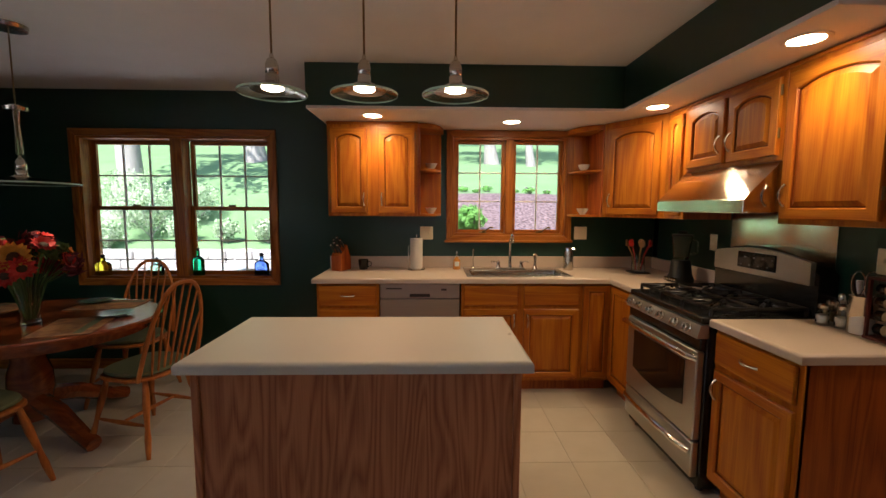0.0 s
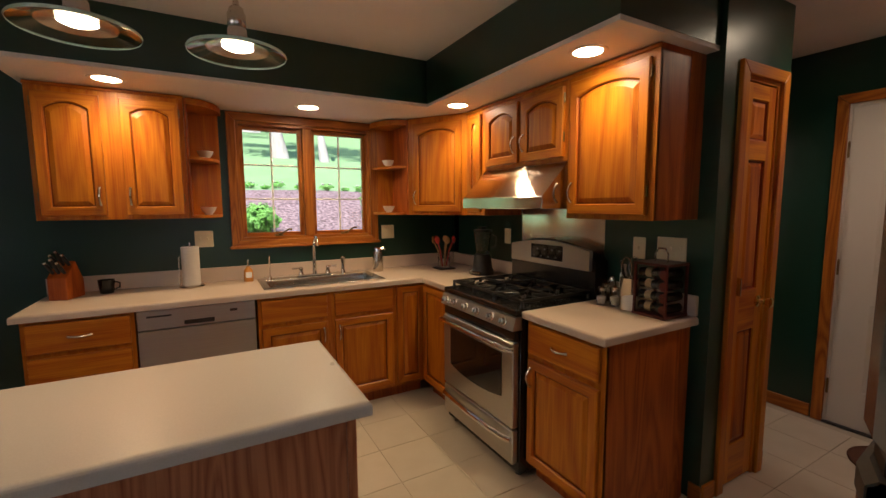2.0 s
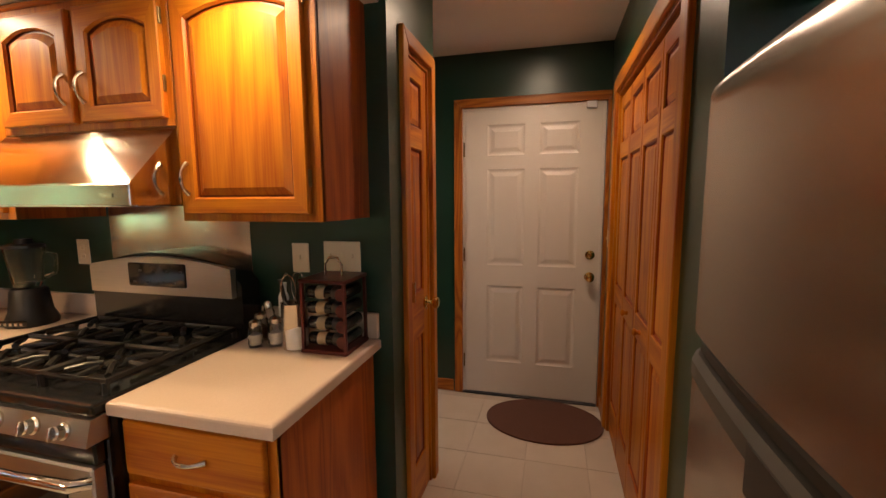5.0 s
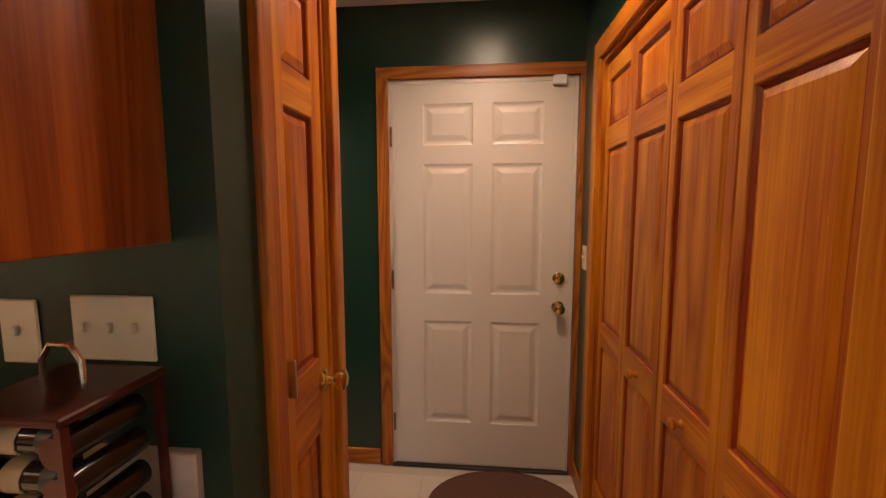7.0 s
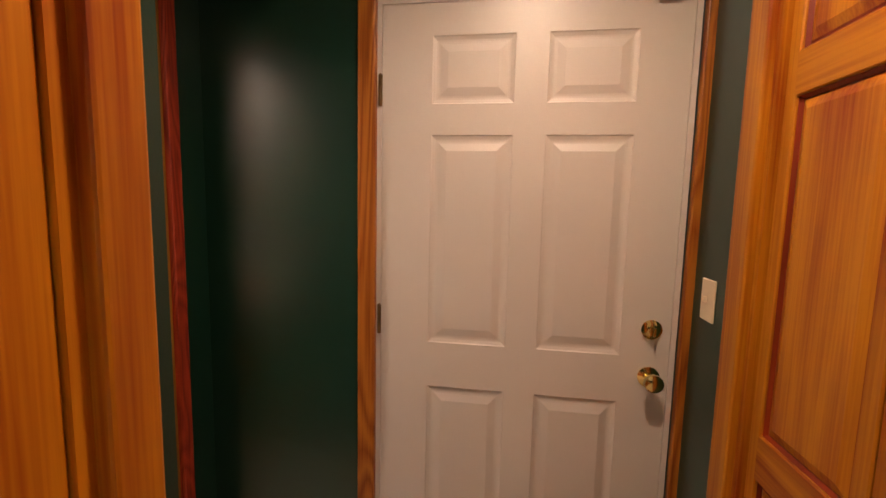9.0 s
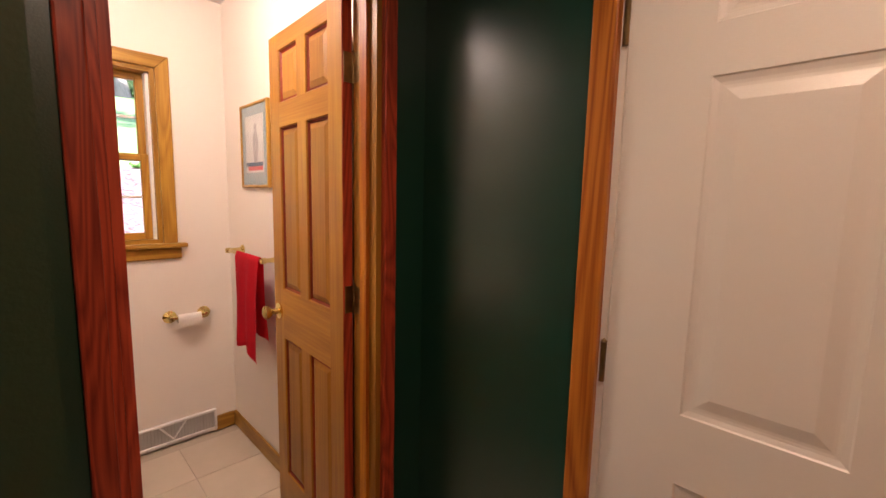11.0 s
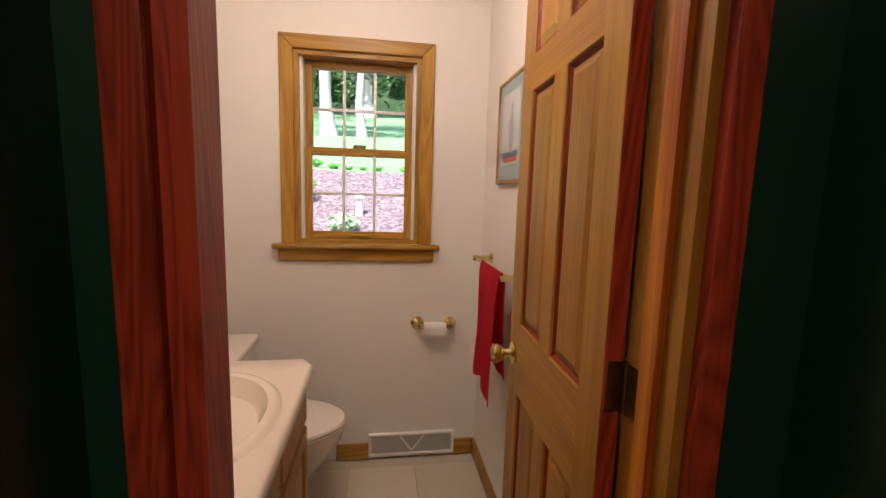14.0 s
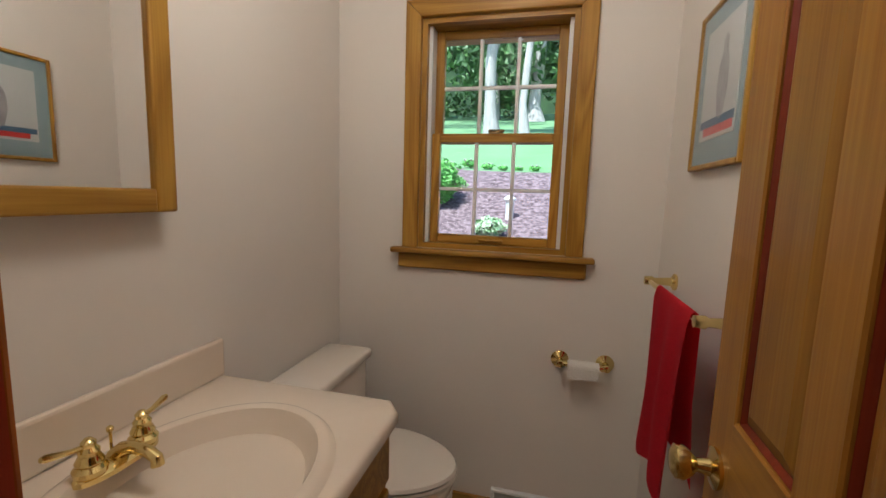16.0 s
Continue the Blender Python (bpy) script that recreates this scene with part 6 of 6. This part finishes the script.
def bloom(at, r, mat, rows=2, n=13):
    bm = bmesh.new()
    for row in range(rows):
        for i in range(n):
            a = 2 * math.pi * (i + 0.5 * row) / n + frng.uniform(-0.08, 0.08)
            c, s, L, up_ = math.cos(a), math.sin(a), r * (1 - 0.22 * row), 0.25 * r + row * 0.2 * r
            w = r * 0.22
            pts = [(0.25 * r * c, 0.25 * r * s, 0), (0.65 * L * c - w * s, 0.65 * L * s + w * c, up_ * 0.6), (L * c, L * s, up_ * frng.uniform(0.5, 1.2)), (0.65 * L * c + w * s, 0.65 * L * s - w * c, up_ * 0.6)]
            bm.faces.new([bm.verts.new(p) for p in pts])
    f = part("flower", bm, mat, vs, at=at)
    part("flower_centre", lathe([(0, -0.004), (r * 0.34, 0), (r * 0.3, r * 0.12), (0, r * 0.18)], 14), seed_head, f, smooth=True)
    return f


stems = bmesh.new()
for k in range(60):
    u, v = frng.uniform(0, 2 * math.pi), math.sqrt(frng.random())
    el = math.radians(90 - 95 * v)
    R = frng.uniform(0.17, 0.225)
    p = Vector((math.cos(u) * math.cos(el) * R * 1.15, math.sin(u) * math.cos(el) * R, 0.32 + math.sin(el) * R * 0.95))
    if k < 46:
        kind_ = frng.choice(["red", "orange", "orange", "wine", "red", "red", "yellow", "red"])
        bloom(Matrix.Translation(p) @ (p - Vector((0, 0, 0.26))).to_track_quat("Z", "Y").to_matrix().to_4x4(), frng.uniform(0.045, 0.075), petal[kind_])
    else:
        bm = leaf_cloud(bmesh.new(), p, 0.06, 22, 0.03)
        part("foliage", bm, leaf_mat if k % 2 else petal["wine"], vs)
    tube([p, (p.x * 0.4, p.y * 0.4, 0.24), (p.x * 0.1, p.y * 0.1, 0.03)], 0.002, 5, stems)
sunp = Vector((0.10, -0.17, 0.42))
bloom(Matrix.Translation(sunp) @ Vector((0.5, -0.8, 0.25)).to_track_quat("Z", "Y").to_matrix().to_4x4(), 0.085, petal["yellow"], 2, 17)
part("foliage", stems, leaf_mat, vs)

# coloured bottles on the dining window sill
for x, r, h, col, word in ((-2.63, 0.058, 0.135, (0.80, 0.72, 0.05), "yellow"), (-2.16, 0.05, 0.11, (0.45, 0.80, 0.62), "pale green"), (-1.79, 0.043, 0.19, (0.03, 0.60, 0.30), "green"), (-1.23, 0.055, 0.15, (0.12, 0.25, 0.85), "blue")):
    b = thing("glass_bottle", word + " coloured glass bottle on the window sill", "bottle", pose(x, KY + 0.05, DW[2] + 0.02) @ Matrix.Diagonal((1.18, 0.72, 1.15, 1)), group="sill bottles")
    part("body", lathe([(0, 0), (r, 0), (r * 1.02, 0.01), (r, h * 0.6), (r * 0.75, h * 0.72), (r * 0.3, h * 0.8), (r * 0.26, h * 0.95), (r * 0.34, h), (0, h)], 20), glass(word.replace(" ", "_") + "_bottle", col, 0.02), b, smooth=True)
    part("stopper", lathe([(0, h), (r * 0.24, h), (r * 0.3, h + 0.02), (0, h + 0.03)], 10), black_plastic, b)

# oval mat by the entry door
rug = thing("door_mat", "oval brown braided mat by the entry door", "rug", pose(3.535, 0.79, 0))
bm = bmesh.new()
el2 = lambda k, z: [((0.27 + k) * math.cos(a), (0.37 + k) * math.sin(a), z) for a in [2 * math.pi * i / 48 for i in range(48)]]
loops(bm, [el2(0, 0.001), el2(0, 0.007), el2(-0.01, 0.011)], (False, True))
part("mat", bm, rug_mat, rug)
bm = bmesh.new()
tube([p for p in el2(-0.004, 0.009)], 0.006, 6, bm, closed=True)
part("edging", bm, rug_mat, rug)

# ---------------------------------------------------------------- bathroom
vn = thing("bathroom_vanity", "oak vanity cabinet under a moulded basin top", "vanity", pose(BX + 0.003, 2.135, 0))
VW, VD = 0.755, 0.50
part("body", box(0, VD, 0.0, VW, 0.09, 0.80), bath_oak, vn)
part("toe_kick", box(0, VD - 0.06, 0.01, VW - 0.01, 0.0, 0.09), oak_side, vn)
for i in range(2):
    d = panel_front(vn, 0.345, 0.50, pose(VD, 0.025 + i * 0.36, 0.12, 0, 0, 90), 0.0, 0.05, 0.05, 0.02, [bath_oak, bath_oak_x])
    pull(d, 0.31 if i == 0 else 0.035, 0.40)
    part("drawer_front", box(VD, VD + 0.02, 0.025 + i * 0.36, 0.37 + i * 0.36, 0.645, 0.775, 0.005), bath_oak_x, vn)
# moulded top with an oval basin
tp = thing("vanity_top", "cream cultured marble vanity top with moulded oval basin", "sink", pose(BX + 0.003, 2.135, 0))
bm = bmesh.new()
n = 48
cxx, cyy = 0.29, 0.385
TW, TD = 0.765, 0.545
angles = [2 * math.pi * i / n for i in range(n)]


def edge_pt(a, x0, x1, y0, y1):
    c, s = math.cos(a), math.sin(a)
    f = min(((x1 - cxx) / c if c > 1e-9 else (x0 - cxx) / c if c < -1e-9 else 9), ((y1 - cyy) / s if s > 1e-9 else (y0 - cyy) / s if s < -1e-9 else 9))
    return cxx + c * f, cyy + s * f


oval = lambda rx, ry, z, dx=0.0: [(cxx + dx + rx * math.cos(a), cyy + ry * math.sin(a), z) for a in angles]
rect = lambda k, z: [(*edge_pt(a, 0, TD - k, 0, TW - k), z) for a in angles]
loops(bm, [rect(0.008, 0.80), rect(0, 0.808), rect(0, 0.828), rect(0.004, 0.836), rect(0.012, 0.84), oval(0.225, 0.275, 0.84), oval(0.215, 0.265, 0.849), oval(0.205, 0.255, 0.852), oval(0.19, 0.24, 0.848),
           oval(0.175, 0.225, 0.82), oval(0.15, 0.19, 0.765), oval(0.10, 0.13, 0.725), oval(0.03, 0.03, 0.715)], (True, True))
part("top", bm, cultured, tp, smooth=True)
part("upstand", box(0, 0.02, 0, TW - 0.005, 0.841, 0.945, 0.007, seg=2), cultured, tp)
part("drain", lathe([(0, 0.72), (0.024, 0.72), (0.026, 0.717), (0, 0.717)], 18, at=pose(cxx, cyy, 0)), brass, tp)
part("overflow", box(cxx + 0.166, cxx + 0.172, cyy + 0.05, cyy + 0.075, 0.80, 0.812, 0.002), black_plastic, tp)

bf = thing("basin_faucet", "polished brass centreset basin faucet with two levers", "faucet", pose(BX + 0.12, 2.515, 0.845) @ Matrix.Scale(0.9, 4))
bm = bmesh.new()
pl = lambda k, z: [((0.028 + k) * math.cos(a), (0.085 + k) * math.copysign(abs(math.sin(a)) ** 0.8, math.sin(a)), z) for a in [2 * math.pi * i / 28 for i in range(28)]]
loops(bm, [pl(0.002, -0.004), pl(0.002, 0.006), pl(-0.006, 0.014), pl(-0.014, 0.016)], (True, True))
part("base_plate", bm, brass, bf, smooth=True)
for sy in (-1, 1):
    v = part("valve", lathe([(0, 0.01), (0.028, 0.012), (0.029, 0.022), (0.022, 0.03), (0.024, 0.036), (0.017, 0.05), (0.018, 0.058), (0.012, 0.066), (0.013, 0.074), (0.006, 0.082), (0, 0.083)], 20), brass, bf, at=pose(0, sy * 0.055, 0), smooth=True)
    part("lever", tube([(0, 0, 0.066), (-0.005, sy * 0.03, 0.070), (-0.01, sy * 0.065, 0.078), (-0.01, sy * 0.072, 0.08)], 0.006, 8, taper=[0.006, 0.005, 0.008, 0.005]), brass, v, smooth=True)
part("spout", tube([(-0.005, 0, 0.010), (0.015, 0, 0.030), (0.045, 0, 0.038), (0.08, 0, 0.034), (0.098, 0, 0.025), (0.10, 0, 0.010)], 0.012, 12, taper=[0.019, 0.015, 0.013, 0.012, 0.012, 0.013]), brass, bf, smooth=True)
part("lift_rod", tube([(-0.018, 0, 0.012), (-0.018, 0, 0.06)], 0.003, 6), brass, bf)
part("lift_knob", lathe([(0, 0.058), (0.006, 0.062), (0.007, 0.07), (0, 0.076)], 12, at=pose(-0.018, 0, 0)), brass, bf, smooth=True)

mi = thing("mirror", "mirrored wall cabinet door in a wide golden oak frame", "mirror", pose(BX, 0, 0))
my0, my1, mz0, mz1 = 2.10, 2.735, 1.298, 2.10
fw = 0.05
part("glass", box(0.002, 0.044, my0 + fw - 0.01, my1 - fw + 0.01, mz0 + fw - 0.01, mz1 - fw + 0.01), mirror_mat, mi, "silvered mirror glass")
for a, b, c, d, m in ((my0, my0 + fw, mz0, mz1, bath_oak), (my1 - fw, my1, mz0, mz1, bath_oak), (my0 + fw, my1 - fw, mz0, mz0 + fw, trim_wood_y), (my0 + fw, my1 - fw, mz1 - fw, mz1, trim_wood_y)):
    part("frame_board", box(0.001, 0.055, a, b, c, d, 0.005, seg=2), bath_oak if m is bath_oak else bath_oak_y, mi)

to = thing("toilet", "cream two-piece toilet with closed lid", "toilet", pose(BX, 3.27, 0))
part("tank", box(0.02, 0.195, -0.20, 0.20, 0.36, 0.695, 0.022, seg=3), china, to, smooth=True)
part("tank_lid", box(0.012, 0.21, -0.212, 0.212, 0.696, 0.733, 0.012, seg=3), china, to, smooth=True)
part("flush_lever", tube([(0.206, -0.15, 0.64), (0.222, -0.15, 0.64), (0.224, -0.09, 0.632)], 0.006, 8), brass, to)


def egg(cx_, rx, ry, z, blunt=0.0):
    pts = []
    for i in range(36):
        a = 2 * math.pi * i / 36
        c, s = math.cos(a), math.sin(a)
        pts.append((cx_ + rx * c * (1.0 if c > 0 else 0.72), ry * s * (1 - 0.12 * max(c, 0)), z))
    return pts


bm = bmesh.new()
loops(bm, [egg(0.30, 0.16, 0.10, 0.0), egg(0.30, 0.16, 0.10, 0.03), egg(0.30, 0.14, 0.085, 0.12), egg(0.33, 0.19, 0.12, 0.22), egg(0.36, 0.235, 0.165, 0.33), egg(0.36, 0.25, 0.18, 0.375), egg(0.36, 0.245, 0.178, 0.385)], (True, True))
part("bowl", bm, china, to, smooth=True)
part("pedestal_back", box(0.03, 0.22, -0.10, 0.10, 0.0, 0.365, 0.03, seg=2), china, to, smooth=True)
bm = bmesh.new()
loops(bm, [egg(0.36, 0.25, 0.182, 0.387), egg(0.36, 0.256, 0.188, 0.394), egg(0.36, 0.254, 0.186, 0.404)], (True, True))
part("seat", bm, china, to, smooth=True)
bm = bmesh.new()
loops(bm, [egg(0.36, 0.25, 0.183, 0.407), egg(0.36, 0.256, 0.188, 0.412), egg(0.36, 0.25, 0.182, 0.422), egg(0.36, 0.21, 0.15, 0.428)], (True, True))
part("lid", bm, china, to, smooth=True)

tpo = thing("toilet_roll_holder", "brass wall holder with a toilet roll", "toilet roll", pose(3.51, BY, 0.735))
for sx in (-1, 1):
    part("mount", lathe([(0, 0), (0.033, 0), (0.034, 0.006), (0.022, 0.012), (0.012, 0.018), (0.010, 0.05), (0.014, 0.056), (0.012, 0.066), (0, 0.068)], 18, at=pose(sx * 0.083, 0, 0, 90, 0, 0)), brass, tpo, smooth=True)
part("roller", tube([(-0.083, -0.055, 0), (0.083, -0.055, 0)], 0.009, 10), brass, tpo)
part("roll", tube([(-0.056, -0.055, -0.004), (0.056, -0.055, -0.004)], 0.022, 20), paper, tpo, smooth=True)
part("loose_sheet", box(-0.055, 0.055, -0.078, -0.076, -0.045, -0.004), paper, tpo)

tw = thing("towel_rail", "brass towel rail on the bathroom wall", "towel rail", pose(3.75, 3.155, 1.105))
for sy in (-1, 1):
    part("bracket", lathe([(0, 0), (0.026, 0), (0.027, 0.006), (0.014, 0.014), (0.010, 0.062), (0.015, 0.070), (0.013, 0.090), (0, 0.092)], 16, at=pose(0, sy * 0.235, 0, 0, -90, 0)), brass, tw, smooth=True)
part("bar", tube([(-0.078, -0.235, 0), (-0.078, 0.235, 0)], 0.008, 10), brass, tw)
tl = thing("towel", "red terry towel folded over the rail", "towel", pose(3.734, 3.10, 1.105))
bm = bmesh.new()
rows = []
prof = [(-0.045 + 0.012, -0.40), (-0.048, -0.2), (-0.05, -0.02), (-0.055, 0.008), (-0.062, 0.014), (-0.07, 0.008), (-0.077, -0.02), (-0.083, -0.12), (-0.088, -0.25), (-0.09, -0.40), (-0.09, -0.46), (-0.088, -0.495)]
for px, pz in prof:
    line = []
    for i in range(25):
        v = i / 24
        y = -0.15 + 0.30 * v * (1 + 0.04 * math.sin(pz * 9))
        fold = 0.010 * math.sin(v * 15 + pz * 3) * min(1, abs(pz) * 5) + 0.012 * noise.noise((v * 3, pz * 4, 1)) * min(1, abs(pz) * 4)
        sag = (0.06 * v ** 2 - 0.02 * math.sin(v * 9)) * min(1, max(0, (-pz - 0.38) / 0.1)) if px < -0.07 else 0
        line.append(bm.verts.new((px + (fold if px < -0.062 else fold * 0.3), y + 0.012 * pz, pz + sag)))
    rows.append(line)
for a, b in zip(rows, rows[1:]):
    for i in range(24):
        bm.faces.new((a[i], a[i + 1], b[i + 1], b[i]))
bmesh.ops.solidify(bm, geom=bm.faces, thickness=0.005)
cloth = part("cloth", bm, red_cloth, tl, smooth=True)

pc = thing("framed_picture", "abstract picture in a thin gold wood frame", "picture", pose(3.75, 0, 0))
y0, y1, z0, z1 = 2.98, 3.32, 1.442, 1.855
art_bg = material("picture_paper", (0.47, 0.47, 0.45), 0.8, second=(0.41, 0.41, 0.39), scale=5)
art_mat = material("picture_mount", (0.20, 0.26, 0.27), 0.85, second=(0.24, 0.30, 0.31), scale=30)
f2 = 0.014
part("mount", box(-0.012, -0.003, y0 + f2, y1 - f2, z0 + f2, z1 - f2), art_mat, pc)
art = part("print", box(-0.014, -0.012, y0 + 0.06, y1 - 0.06, z0 + 0.075, z1 - 0.06), art_bg, pc)
part("dark_shape", lathe([(0, -0.1), (0.02, -0.09), (0.034, -0.03), (0.03, 0.03), (0.014, 0.06), (0.017, 0.085), (0, 0.10)], 16, at=pose(-0.0155, (y0 + y1) / 2 - 0.02, (z0 + z1) / 2 + 0.01) @ Matrix.Diagonal((0.01, 1, 1, 1))), material("faded_grey_ink", (0.20, 0.19, 0.19), 0.6, second=(0.33, 0.32, 0.31), scale=20), art)
part("red_band", box(-0.0152, -0.014, y0 + 0.07, y1 - 0.09, z0 + 0.085, z0 + 0.105), red_plastic, art)
part("blue_band", box(-0.0152, -0.014, y0 + 0.065, y1 - 0.065, z0 + 0.105, z0 + 0.125), material("blue_ink", (0.05, 0.10, 0.16), 0.8), art)
for a, b, c, d in ((y0, y0 + f2, z0, z1), (y1 - f2, y1, z0, z1), (y0 + f2, y1 - f2, z0, z0 + f2), (y0 + f2, y1 - f2, z1 - f2, z1)):
    part("frame_board", box(-0.02, -0.001, a, b, c, d, 0.003), bath_oak, pc)
gp = part("glazing", box(-0.0175, -0.016, y0 + f2, y1 - f2, z0 + f2, z1 - f2), pane_glass, pc)
gp.visible_shadow = False

vt = thing("wall_register", "grey metal baseboard air register with a V pattern", "air vent", pose(3.41, BY, 0))
grey_metal = material("grey_metal", (0.42, 0.42, 0.41), 0.45, 0.3, second=(0.48, 0.48, 0.47), scale=12)
part("backing", box(-0.215, 0.215, -0.012, 0, 0.03, 0.135), grey_metal, vt)
for a, b, c, d in ((-0.225, 0.225, 0.016, 0.032), (-0.225, 0.225, 0.128, 0.142), (-0.225, -0.21, 0.032, 0.128), (0.21, 0.225, 0.032, 0.128)):
    part("frame", box(a, b, -0.022, 0, c, d, 0.003), white_vinyl, vt)
for sx in (-1, 1):
    part("chevron", tube([(0.0, -0.014, 0.04), (sx * 0.065, -0.014, 0.128)], 0.006, 5), white_vinyl, vt)
for k in range(26):
    x = -0.2 + k * 0.016
    part("slat", box(x, x + 0.004, -0.017, -0.012, 0.033, 0.127), grey_metal, vt)

# ---------------------------------------------------------------- floor tiles
TS = 0.33
fl = bpy.data.objects["floor"]


def tile_mesh(bm, x, y, s=TS - 0.0028):
    lo, hi, c = s / 2, s / 2 - 0.0015, 0.0
    a = [bm.verts.new((x + i * lo, y + j * lo, -0.006)) for i, j in ((-1, -1), (1, -1), (1, 1), (-1, 1))]
    b = [bm.verts.new((x + i * lo, y + j * lo, -0.002)) for i, j in ((-1, -1), (1, -1), (1, 1), (-1, 1))]
    d = [bm.verts.new((x + i * hi, y + j * hi, 0.0)) for i, j in ((-1, -1), (1, -1), (1, 1), (-1, 1))]
    for p, q in ((a, b), (b, d)):
        for k in range(4):
            bm.faces.new((p[k], p[(k + 1) % 4], q[(k + 1) % 4], q[k]))
    bm.faces.new(d)


bm = bmesh.new()
tile_mesh(bm, 0, 0)
one = mesh_of(bm, "tile", tile_mat)
rest = bmesh.new()
count = 0
for i in range(-12, 12):
    for j in range(-10, 10):
        x, y = 0.12 + (i + 0.5) * TS, 0.22 + (j + 0.5) * TS
        if x - TS / 2 < WX - 0.1 or x + TS / 2 > EX + 0.02 + TS / 2 or y - TS / 2 < SY or y > OUT:
            continue
        if x > -1.6 and y > -0.3 and count < 290:
            t = new("tile", one)
            t.parent, t.location = fl, (x, y, 0)
            count += 1
        else:
            tile_mesh(rest, x, y)
ob = tagged(part("tiles", rest, tile_mat, fl), kind="stuff")
